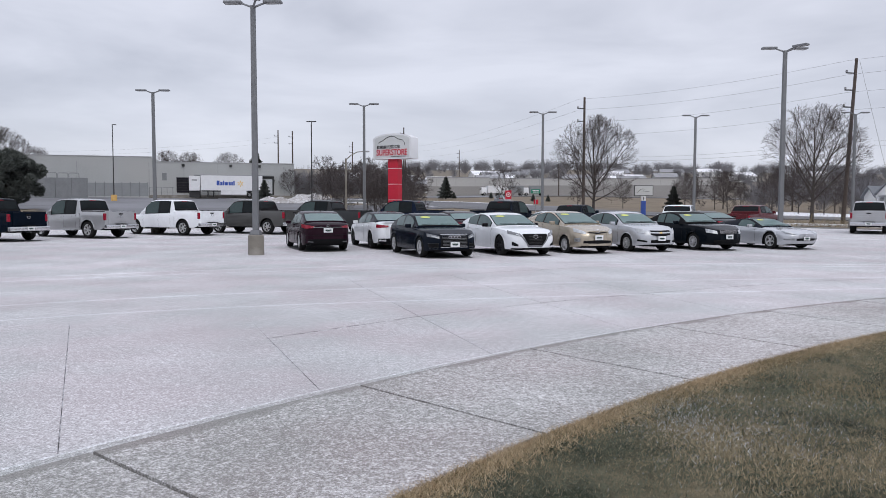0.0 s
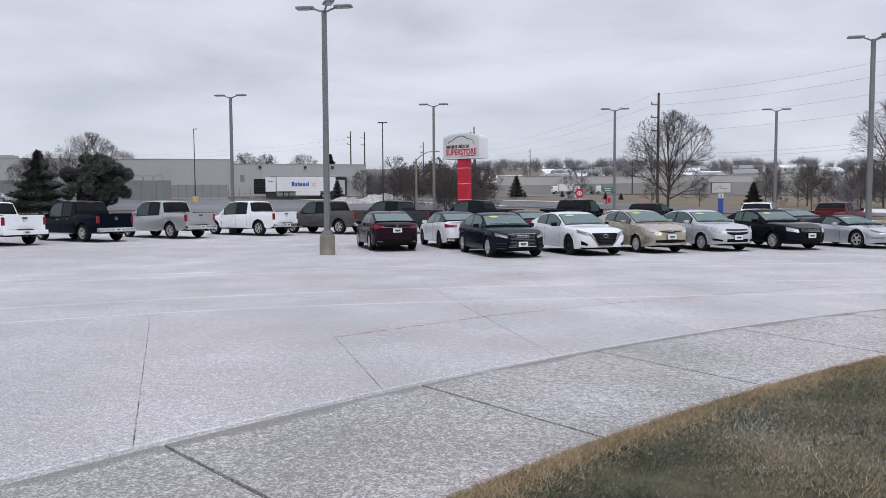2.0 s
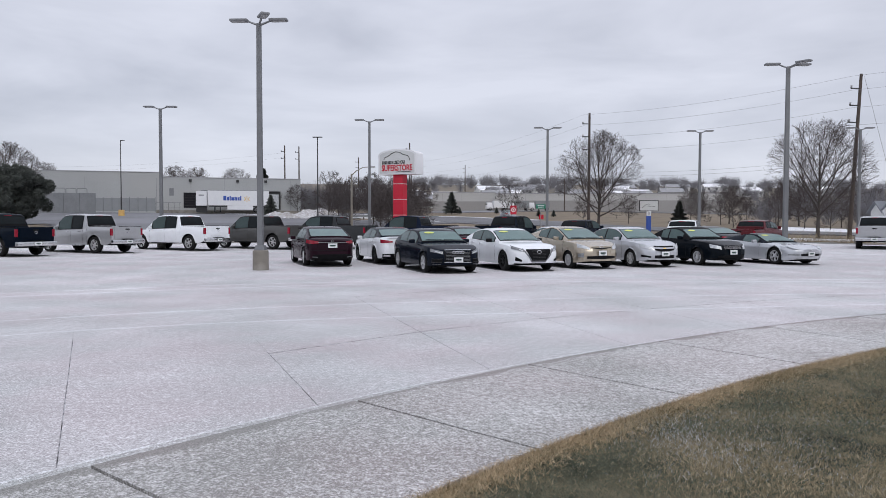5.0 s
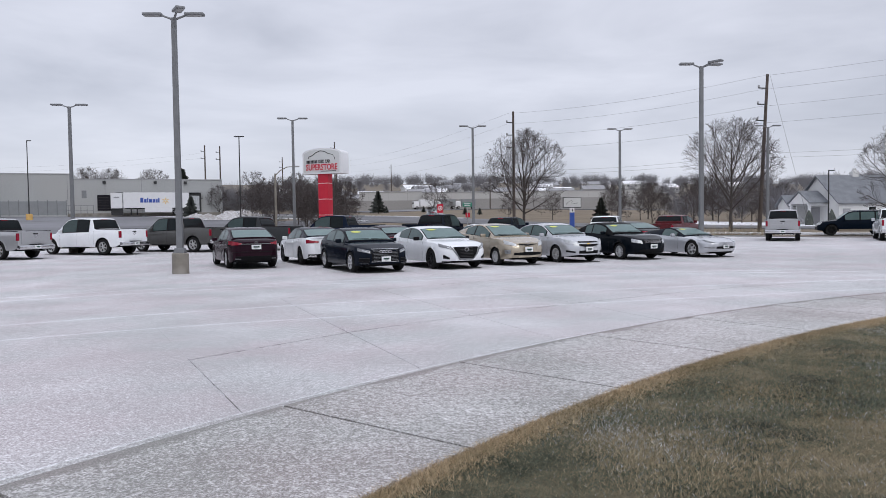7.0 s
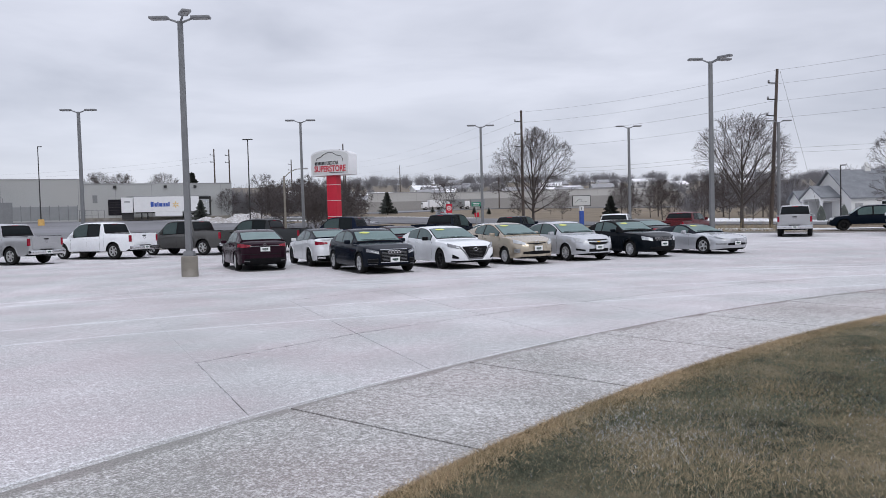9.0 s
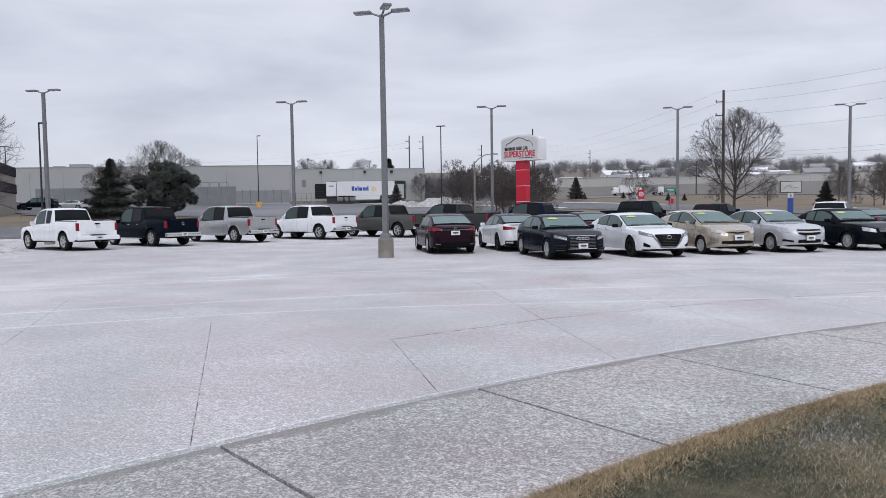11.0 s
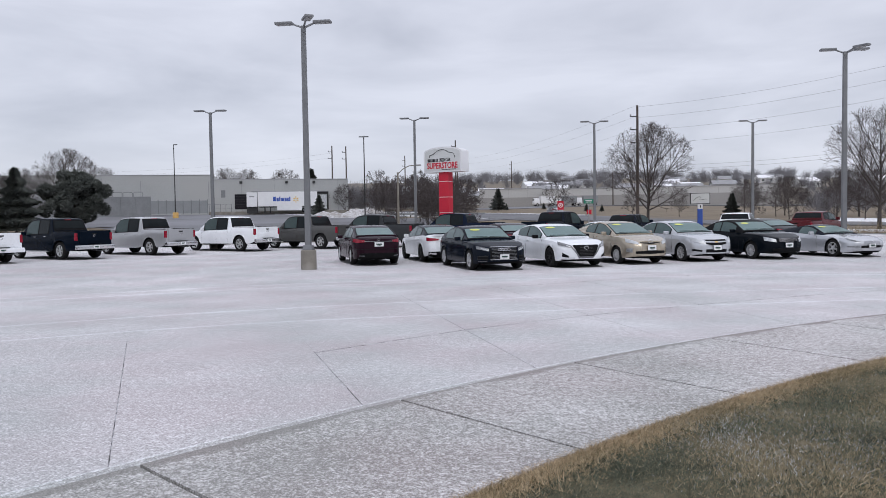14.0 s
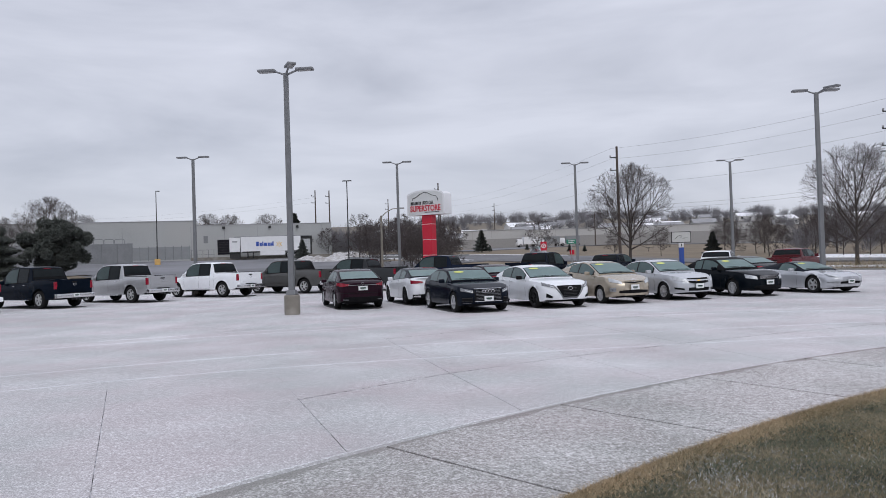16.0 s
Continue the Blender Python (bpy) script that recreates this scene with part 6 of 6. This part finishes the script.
part("parapet", box(26.2, 14.2, 1.25, (13.0, -7, 5.52), 0.04), M["brown"], lb)
part("door", box(1.6, 0.1, 2.3, (9.5, 0.03, 0.75), 0.02), M["black"], lb)
part("sign_panel", box(2.6, 0.08, 0.75, (10.0, 0.14, 3.55), 0.01), M["white"], lb)
part("porch_slab", box(14, 3.5, 0.9, (8, 1.7, -0.2), 0.03), M["footing"], lb)
rl = thing("stair_railing", "dark metal railing beside porch steps", "railing", pose(-66, 70, rise(-66, 70) + 0.3, 0, 0, 216))
for k in range(7):
    part("baluster", lathe([(0.03, 0), (0.03, 1.0)], 6), M["blackmetal"], rl, m=pose(2.0 + 1.0 * k, 3.3, 0.35))
part("rail", box(6.2, 0.06, 0.06, (5.0, 3.3, 1.33)), M["blackmetal"], rl)
v, f = tube([(1.9, 3.3, 1.35), (-0.6, 3.6, 0.3), (-0.6, 3.6, -0.6)], 0.04, 0.04, 6)
add("sloping_rail", mesh_of("sloping_rail", v, f, M["blackmetal"]), rl)


def gable(parent, length, width, wall_h, rise_h, at, yaw, wallm, roofm, over=0.35, name="roof"):
    """Walls under a pitched roof whose ridge runs along local x."""
    m = Matrix.Translation(at) @ Matrix.Rotation(radians(yaw), 4, "Z")
    w, l = width / 2, length / 2
    bm = bmesh.new()
    v = [bm.verts.new(p) for p in [(-l, -w, -0.6), (l, -w, -0.6), (l, w, -0.6), (-l, w, -0.6), (-l, -w, wall_h), (l, -w, wall_h), (l, w, wall_h), (-l, w, wall_h), (-l, 0, wall_h + rise_h), (l, 0, wall_h + rise_h)]]
    for q in [(0, 1, 5, 4), (2, 3, 7, 6), (3, 0, 4, 8, 7), (1, 2, 6, 9, 5), (0, 3, 2, 1), (4, 5, 9, 8), (6, 7, 8, 9)]:
        bm.faces.new([v[i] for i in q])
    body = part("wall", bm, wallm, parent, m=m)
    k = rise_h / w
    for side in (1, -1):
        bm = bmesh.new()
        a, b = wall_h - over * k, wall_h + rise_h
        pts = [(-l - over, side * (w + over), a + 0.03), (l + over, side * (w + over), a + 0.03), (l + over, 0, b + 0.03), (-l - over, 0, b + 0.03)]
        lo = [bm.verts.new(p) for p in pts]
        hi = [bm.verts.new((p[0], p[1], p[2] + 0.14)) for p in pts]
        bm.faces.new(lo); bm.faces.new(hi[::-1])
        for i in range(4):
            bm.faces.new((lo[i], lo[(i + 1) % 4], hi[(i + 1) % 4], hi[i]))
        part(name, bm, roofm, parent, m=m)
    return body


hz = rise(49, 85)
house = thing("white_house", "white sided house with grey shingle roof and porch", "house", pose(49.5, 86.5, hz, 0, 0, 2))
gable(house, 22, 8.5, 2.75, 3.2, (11.0, 0, 0), 0, M["siding"], M["shingle"])
for side in (1, -1):
    bm = bmesh.new()
    for x0, z0_ in ((-3.7, 0),):
        pts = [(-2.5, side * 2.4, 2.68), (0.3, side * 2.4, 2.68), (0.3, 0, 4.1), (-2.5, 0, 4.1)]
        lo = [bm.verts.new(p) for p in pts]
        hi = [bm.verts.new((p[0], p[1], p[2] + 0.16)) for p in pts]
        bm.faces.new(lo); bm.faces.new(hi[::-1])
        for i in range(4):
            bm.faces.new((lo[i], lo[(i + 1) % 4], hi[(i + 1) % 4], hi[i]))
    part("porch_roof", bm, M["shingle"], house)
    part("porch_post", box(0.24, 0.24, 2.75, (-2.2, side * 1.9, 0)), M["white"], house)
    part("porch_beam", box(2.5, 0.22, 0.3, (-1.2, side * 2.0, 2.42)), M["white"], house)
bm = bmesh.new()
ends = [[bm.verts.new((x, y, z)) for y, z in ((-2.3, 2.66), (2.3, 2.66), (0, 4.02))] for x in (-2.36, -2.24)]
bm.faces.new(ends[0][::-1]); bm.faces.new(ends[1])
for i in range(3):
    bm.faces.new((ends[0][i], ends[0][(i + 1) % 3], ends[1][(i + 1) % 3], ends[1][i]))
part("gable_wall", bm, M["siding"], house)
part("door", box(0.08, 1.9, 2.2, (-0.05, 0.4, 0.0), 0.02), M["lamphead"], house)
part("door", box(0.9, 0.08, 2.0, (0.9, -4.29, 0.0), 0.02), M["lamphead"], house)
part("entry_wall", box(1.4, 0.15, 2.5, (-0.8, 2.0, 0)), M["siding"], house)
gable(house, 2.0, 2.6, 2.6, 1.1, (-0.7, 4.6, 0.0), 0, M["siding"], M["shingle"])
part("chimney", box(0.75, 0.7, 0.9, (4.6, 0, 5.6), 0.03), M["siding"], house)
part("cupola", box(0.5, 0.5, 0.5, (4.6, 0, 6.48), 0.03, taper=0.4), M["siding"], house)
for x in (4.0, 8.0, 12.0, 16.0):
    w = part("window", box(1.0, 0.1, 1.3, (x, -4.28, 0.95), 0.02), M["white"], house)
    part("pane", box(0.84, 0.04, 1.14, (x, -4.34, 1.03)), M["glass"], w)


def cone_shrub(x, y, h, r):
    bm = lathe([(r * 0.7, 0), (r, h * 0.2), (r * 0.75, h * 0.55), (r * 0.35, h * 0.85), (0.02, h)], 12)
    for v in bm.verts:
        k = 1 + 0.35 * noise.noise(v.co * 4 + Vector((x, y, 0)))
        v.co.x *= k; v.co.y *= k
    t = thing("conifer_shrub", "small dark clipped conifer shrub", "shrub", pose(x, y, rise(x, y)), "shrubs by the white house")
    part("foliage", bm, M["needle"], t, smooth=60)


for x, y, h in [(46.6, 83.2, 1.9), (48.4, 81.6, 2.0), (50.6, 81.4, 1.2), (53.5, 81.3, 1.6)]:
    cone_shrub(x, y, h, 0.5)

# houses on the far hillside
rng = random.Random(8)
for k in range(38):
    az = rng.uniform(-4, 25) if k < 15 else rng.uniform(-14, 30)
    if k > 21:
        az = rng.uniform(-8, 16)
    r = rng.uniform(350, 430) if k % 2 else rng.uniform(430, 540)
    if k > 21:
        r = rng.uniform(285, 345)
    x, y = r * math.sin(radians(az)), r * math.cos(radians(az))
    t = thing("hillside_house", "small pale house with grey roof on the hillside", "house", pose(x, y, rise(x, y), 0, 0, rng.choice((0, 20, -15, 75))), "houses on the hillside")
    L_ = rng.uniform(9, 15)
    gable(t, L_, 8, 3.0, 1.9, (0, 0, 0), 0, rng.choice((M["siding"], M["walltan"], M["wallgrey"])), rng.choice((M["roofgrey"], M["snow"])))
    for q in range(3):
        part("window", box(1.2, 0.1, 1.1, (-L_ / 3 + q * L_ / 3, -4.04, 1.1)), M["glass"], t)
for k in range(6):
    x, y = 28 + 8.5 * k, 262 + rng.uniform(-4, 4)
    t = thing("box_trailer", "white box trailer behind the warehouse", "trailer", pose(x, y, rise(x, y) + 1.2, 0, 0, rng.uniform(-8, 8)), "trailers behind the warehouse")
    part("box_body", box(7.5, 2.5, 2.7, (0, 0, 1.0), 0.05), M["white"], t)
    part("chassis", box(7.2, 1.6, 1.9, (0, 0, -0.9)), M["blackmetal"], t)


def box_truck(x, y, yaw, col, label):
    t = thing("delivery_truck", label, "truck", pose(x, y, rise(x, y) + 0.04, 0, 0, yaw), "trucks by the warehouse")
    part("cargo_box", box(3.9, 2.1, 1.95, (0.6, 0, 0.75), 0.05), col, t)
    part("cab", box(1.7, 2.1, 1.7, (-2.4, 0, 0.5), 0.2, taper=0.85), M["white"], t, smooth=40)
    part("windscreen", box(0.1, 1.6, 0.6, (-3.12, 0, 1.35), 0.02), M["glass"], t)
    for u in (-2.3, 1.9):
        for s in (-0.95, 0.95):
            t_, r_ = wheel_meshes(0.42, 0.28, 0.6, 8, "plain")
            add("rim", r_, add("wheel", t_, t, pose(u, s, 0.42, 0, 0, 0 if s > 0 else 180)))


for x, y, yaw in [(9.2, 200, 10), (15.0, 203, 5), (3.2, 200, 15)]:
    box_truck(x, y, yaw, M["white"] if x < 4 else M["steelpanel"], "small white delivery truck by the warehouse" if x < 4 else "small grey delivery truck by the warehouse")
park(CARS["plain"], 3.4, 108, 100, "car", "pale saloon driving on the side street", "car", M["p_silver"], "cars on the street")
park(CARS["suv"], -83.5, 92, 200, "suv", "dark green suv on the far lot", "suv", M["p_green"], "cars on the far lot")
park(CARS["plain"], -90, 93, 200, "car", "grey saloon on the far lot", "car", M["p_grey"], "cars on the far lot")
park(CARS["plain"], -82, 97, 200, "car", "silver saloon on the far lot", "car", M["p_silver"], "cars on the far lot")


def snow_heap(x, y, sx, sy, h, yaw, seed, label):
    n = 40
    v, f = [], []
    for i in range(n + 1):
        for j in range(n + 1):
            a, b = 2 * i / n - 1, 2 * j / n - 1
            q = Vector((a * sx, b * sy, seed))
            d = max(0, 1 - (a * a + b * b)) ** 0.7
            z = h * d * (0.72 + 0.5 * noise.noise(q * 0.55)) + d * 0.34 * noise.noise(q * 1.7) + 0.16 * min(1, d * 3) * noise.noise(q * 4.2)
            v.append((a * sx, b * sy, max(-0.03, z - 0.03)))
    for i in range(n):
        for j in range(n):
            k = i * (n + 1) + j
            f.append((k, k + n + 1, k + n + 2, k + 1))
    return tagged(add("snow_heap", mesh_of("snow_heap", v, f, M["dirtysnow"], 60), m=pose(x, y, rise(x, y), 0, 0, yaw)), label, "snow heap", kind="stuff")


snow_heap(-28.4, 24.5, 4.3, 2.2, 1.0, 42, 3, "heap of dirty ploughed snow at the lot's edge")
snow_heap(-26.5, 111, 5.0, 2.6, 1.7, 20, 9, "heap of dirty ploughed snow by the store corner")
snow_heap(-33.0, 115, 3.0, 2.0, 1.2, 0, 14, "small dirty snow heap")
rail_ = thing("guard_rail", "steel guard rail along the far street", "guard rail", pose(-22, 104, rise(-22, 104), 0, 0, 52))
part("beam", box(26, 0.08, 0.32, (10, 0, 0.45), 0.03), M["steelpanel"], rail_)
for k in range(10):
    part("post", box(0.12, 0.14, 0.95, (-2 + 2.7 * k, 0.1, -0.25)), M["polewood"], rail_)

# ---------------------------------------------------------------- plants
def bare_tree(seed, height, spread, trunk_h, trunk_r, limbs=6, kids=(8, 7, 5), twig=0.009):
    """A leafless tree with a rounded crown: the trunk with its limbs, and the twigs as a second mesh."""
    rng = random.Random(seed)
    tv, tf, cv, cf = [], [], [], []
    mid, rz, rx = (height + trunk_h) / 2 - 0.06 * height, (height - trunk_h) / 2 * 1.12, spread / 2
    def room(p, d):
        """How far it is from p along d to the crown's outline."""
        q, e = Vector((p[0] / rx, p[1] / rx, (p[2] - mid) / rz)), Vector((d[0] / rx, d[1] / rx, d[2] / rz))
        a, b, c = e.dot(e), q.dot(e), q.dot(q) - 1
        h = b * b - a * c
        return (-b + math.sqrt(h)) / a if h > 0 and c < 0 else 0.3
    def grow(p, d, length, r, level):
        pts, segs = [Vector(p)], (5, 5, 3, 2)[min(level, 3)]
        d = Vector(d).normalized()
        for k in range(segs):
            d = (d + Vector((rng.gauss(0, 0.055), rng.gauss(0, 0.055), rng.gauss(0, 0.04) + (0.045 if level < 2 else 0.05)))).normalized()
            pts.append(pts[-1] + d * length / segs)
        big = level <= 1
        tube(pts, r, r * (0.3 if big else 0.5), (6, 5, 4, 3)[min(level, 3)], tv if big else cv, tf if big else cf)
        if level > len(kids):
            return
        n = kids[level - 1]
        for k in range(n):
            u = 0.2 + 0.8 * (k + rng.random()) / n
            i = min(segs - 1, int(u * segs))
            q = pts[i].lerp(pts[i + 1], u * segs - i)
            side = d.orthogonal().normalized()
            side.rotate(Matrix.Rotation(rng.uniform(0, 2 * math.pi), 3, d))
            ang = radians(rng.uniform(25, 58))
            nd = d * math.cos(ang) + side * math.sin(ang)
            reach = min(length * rng.uniform(0.40, 0.68) * (1.15 - 0.3 * u), room(q, nd) * rng.uniform(0.85, 1.12))
            grow(q, nd, max(0.25, reach), max(twig, r * 0.42 * (1.1 - 0.5 * u)), level + 1)
    top = height * 0.80
    stem = [Vector((0.05 * math.sin(5 * u + seed) * u * 3, 0.05 * math.cos(4 * u + seed) * u * 3, -0.2 + (top + 0.2) * u)) for u in (0, 0.1, 0.2, 0.35, 0.5, 0.65, 0.8, 1.0)]
    tube(stem, trunk_r * 1.1, trunk_r * 0.14, 8, tv, tf)
    for k in range(limbs):
        u = (k + rng.uniform(0.0, 0.8)) / limbs
        z = trunk_h * 0.85 + (top - trunk_h) * 0.82 * u ** 1.5
        w = (z + 0.2) / (top + 0.2)
        a = 2.4 * k + rng.uniform(-0.4, 0.4)
        tilt = radians(rng.uniform(48, 84) - 42 * u)
        d = Vector((math.cos(a) * math.sin(tilt), math.sin(a) * math.sin(tilt), math.cos(tilt)))
        p = (0.05 * math.sin(5 * w + seed) * w * 3, 0.05 * math.cos(4 * w + seed) * w * 3, z)
        grow(p, d, room(p, d) * rng.uniform(0.80, 0.98), trunk_r * (0.52 - 0.3 * u), 1)
    return mesh_of("trunk", tv, tf, M["bark"], 50), mesh_of("crown", cv, cf, M["twig"])


def plant(x, y, meshes, scale=1.0, yaw=0.0, label="", group="", name="tree", category="tree"):
    t = thing(name, label, category, pose(x, y, rise(x, y) - 0.05, 0, 0, yaw), group)
    for nm, me in zip(("trunk", "crown"), meshes):
        add(nm, me, t, Matrix.Diagonal((scale, scale, scale, 1)))
    return t


big_a = bare_tree(6, 9.4, 8.0, 1.9, 0.15, 17, (9, 6, 4), 0.009)
big_b = bare_tree(13, 9.9, 8.4, 2.0, 0.17, 17, (9, 6, 4), 0.009)
plant(10.4, 66, big_a, 1.0, 0, "large bare deciduous tree with dense fine twigs")
plant(27.9, 62, big_b, 1.02, 40, "large bare deciduous tree beside the power pole")
plant(40.5, 57.5, big_a, 0.95, 140, "bare deciduous tree with drooping branches near the house")
plant(-52.5, 50, big_b, 1.1, 200, "bare deciduous tree by the taupe building")
plant(-52.0, 76, big_a, 0.95, 70, "pale bare tree behind the evergreens", "bare trees by the yard")
plant(-62.5, 82, big_b, 0.72, 20, "pale bare tree behind the evergreens", "bare trees by the yard")
plant(-58.0, 74, big_a, 0.62, 250, "small bare tree by the yard wall", "bare trees by the yard")
mid_a = bare_tree(21, 6.0, 4.8, 1.1, 0.08, 9, (7, 5, 5), twig=0.011)
mid_b = bare_tree(27, 5.6, 5.0, 0.5, 0.07, 11, (7, 5, 5), twig=0.011)
rng = random.Random(4)
for k in range(12):
    u = k / 11
    x, y = -19.0 + 12.6 * u + rng.uniform(-0.6, 0.6), 92 - 14 * u + rng.uniform(-4, 6)
    plant(x, y, (mid_a, mid_b)[k % 2], rng.uniform(0.62, 0.95), rng.uniform(0, 360), "reddish bare shrub-like tree in a dense row", "row of bare trees by the sign")
for k in range(6):
    plant(-8.7 + 0.5 * k + rng.uniform(-0.4, 0.4), 62 + rng.uniform(-2, 5), mid_b, rng.uniform(0.55, 0.8), rng.uniform(0, 360), "dense twiggy bare shrub beside the pylon sign", "shrubs by the sign", "shrub", "shrub")
for k in range(9):
    x, y = 29 + 1.95 * k + rng.uniform(-1, 1), 98 + rng.uniform(-9, 12)
    plant(x, y, (mid_b, mid_a)[k % 3 == 0], rng.uniform(0.6, 0.95), rng.uniform(0, 360), "bare thicket tree beyond the street", "thicket of bare trees")
for x, y, s in [(3.4, 92, 0.85), (13.2, 98, 0.62), (19.6, 100, 0.66)]:
    plant(x, y, mid_a, s, 31 * x, "small bare street tree on the verge", "small bare street trees")
for k in range(7):
    plant(33 + 5.0 * k, 112 + rng.uniform(-5, 12), (big_a, big_b)[k % 2], rng.uniform(0.55, 0.8), rng.uniform(0, 360), "bare woodland tree behind the house", "bare woodland trees")


for k in range(11):
    plant(-40 + 2.5 * k + rng.uniform(-1, 1), 150 + rng.uniform(-14, 16), (mid_a, mid_b)[k % 2], rng.uniform(1.0, 1.5), rng.uniform(0, 360), "grey bare woodland tree behind the side street", "bare woodland trees by the street")


for x, y, top in [(-120.0, 190, 17.9), (-83.1, 190, 16.7), (-66.5, 190, 16.0), (-79.3, 195, 16.6)]:
    plant(x, y, big_b, (top - rise(x, y)) / 9.9, 50 * x, "bare tree rising behind the store roof", "bare trees behind the store")


def needles(name, seed, count, shape, size, material):
    """A crown of many small needle clumps; shape() gives a place in it."""
    rng = random.Random(seed)
    v, f = [], []
    for _ in range(count):
        c, out = shape(rng)
        for q in range(3):
            a, b = rng.uniform(0, 2 * math.pi), rng.uniform(-0.5, 0.7)
            d = (Vector((math.cos(a), math.sin(a), b)) * 0.6 + out).normalized()
            w = d.orthogonal().normalized() * size * 0.20
            e = c + d * size * rng.uniform(0.7, 1.3)
            i = len(v)
            v += [c - w, c + w, e + w * 0.4, e - w * 0.4]
            f.append((i, i + 1, i + 2, i + 3))
    return mesh_of(name, v, f, material)


def spruce_shape(h, r):
    def go(rng):
        u = rng.random() ** 0.75
        z = h * (0.06 + 0.92 * (1 - u))
        tier = 0.75 + 0.25 * math.sin(z * 7.0 / h * 6)
        rad = r * u * tier * rng.uniform(0.45, 1.0) ** 0.5
        a = rng.uniform(0, 2 * math.pi)
        rad *= 1 + 0.25 * math.sin(5 * a + z)
        return Vector((rad * math.cos(a), rad * math.sin(a), z)), Vector((math.cos(a), math.sin(a), -0.15)) * 0.9
    return go


def clump_shape(clumps):
    def go(rng):
        c, r = rng.choices(clumps, weights=[k[1] ** 2 for k in clumps])[0]
        d = Vector((rng.gauss(0, 1), rng.gauss(0, 1), rng.gauss(0, 0.75))).normalized()
        return Vector(c) + d * r * rng.uniform(0.35, 1.0) ** 0.4, d * 0.6
    return go


def evergreen(x, y, h, crown, trunk_r, label, yaw=0.0, scale=1.0):
    t = thing("evergreen_tree", label, "tree", pose(x, y, rise(x, y) - 0.05, 0, 0, yaw), "dark evergreens")
    part("trunk", lathe([(trunk_r, -0.2), (trunk_r * 0.3, h * 0.9)], 8), M["bark"], t, smooth=50)
    add("crown", crown, t, Matrix.Diagonal((scale, scale, scale, 1)))


spruce = needles("crown", 2, 15000, spruce_shape(6.2, 3.1), 0.21, M["needle"])
evergreen(-46.4, 60.5, 6.2, spruce, 0.15, "dark conical spruce with dense needles")
rng = random.Random(12)
cl = []
for k in range(120):
    a, z = rng.uniform(0, 2 * math.pi), rng.uniform(1.3, 5.6)
    rad = rng.uniform(0.3, 0.98) * 3.0 * math.sqrt(max(0.08, 1 - ((z - 2.9) / 3.2) ** 2))
    cl.append(((rad * math.cos(a), rad * math.sin(a), z), rng.uniform(0.22, 0.6)))
pine = needles("crown", 6, 21000, clump_shape(cl), 0.19, M["needle"])
evergreen(-42.6, 63.5, 5.2, pine, 0.22, "broad dark pine with uneven clumped crown")
small = needles("crown", 9, 4000, spruce_shape(3.4, 1.35), 0.19, M["needle"])
for x, y, s in [(-36.0, 120, 1.1), (-6.8, 146, 1.35), (24.3, 92, 0.95), (-5.4, 152, 0.42), (2.4, 155, 0.4), (9.6, 131, 0.4), (12.0, 128, 0.36), (-64.0, 205, 3.6)]:
    evergreen(x, y, 3.2 * s, small, 0.08, "small dark conifer tree", 37 * x, s)

# dry weeds behind the silver coupe, on the verge
def weed_spots(rng, count):
    c = rng.integers(0, 16, count)
    px, py = 22.5 + 0.42 * c + rng.normal(0, 0.18, count), 57.2 - 0.12 * c + rng.normal(0, 0.3, count)
    return np.stack([px, py, np.full(count, 0.05)], 1)


blades("dry_weeds", 700, 8, weed_spots, 1.0, 0.011, [(STRAW, 0.6, 1), (BROWN, 0.4, 3)], "tall dry straw weeds on the verge")


def far_wood(name, seed, count, az0, az1, r0, r1, h0, h1, label):
    """A belt of far bare trees: fans of thin twigs on short stems, too far to tell apart."""
    rng = random.Random(seed)
    v, f = [], []
    for _ in range(count):
        az, r = radians(rng.uniform(az0, az1)), rng.uniform(r0, r1)
        x, y = r * math.sin(az), r * math.cos(az)
        z, h = rise(x, y), rng.uniform(h0, h1)
        w = h * rng.uniform(0.42, 0.8)
        n = 200
        for k in range(n):
            a = rng.uniform(0, 2 * math.pi)
            s = math.sqrt(rng.random())
            base = Vector((x + 0.25 * w * s * math.cos(a), y + 0.25 * w * s * math.sin(a), z + h * rng.uniform(0.05, 0.45)))
            tip = Vector((x + w * s * math.cos(a), y + w * s * math.sin(a), z + h * (0.5 + 0.5 * math.sqrt(1 - 0.96 * s * s)) * rng.uniform(0.55, 1.0)))
            q = Vector((math.cos(az), -math.sin(az), 0)) * h * 0.0034
            i = len(v)
            v += [base - q, base + q, tip + q * 0.5, tip - q * 0.5]
            f.append((i, i + 1, i + 2, i + 3))
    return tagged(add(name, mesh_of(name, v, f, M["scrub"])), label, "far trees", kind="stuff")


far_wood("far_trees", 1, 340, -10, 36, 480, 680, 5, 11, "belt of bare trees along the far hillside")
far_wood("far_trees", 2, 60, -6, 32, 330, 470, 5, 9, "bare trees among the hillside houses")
far_wood("far_trees", 4, 60, 20, 40, 110, 180, 4, 8, "bare thicket beyond the house, its colour paled for haze")
far_wood("far_trees", 5, 90, -15, -6.5, 160, 250, 4, 7.5, "bare wood beyond the side street, its colour paled for haze")
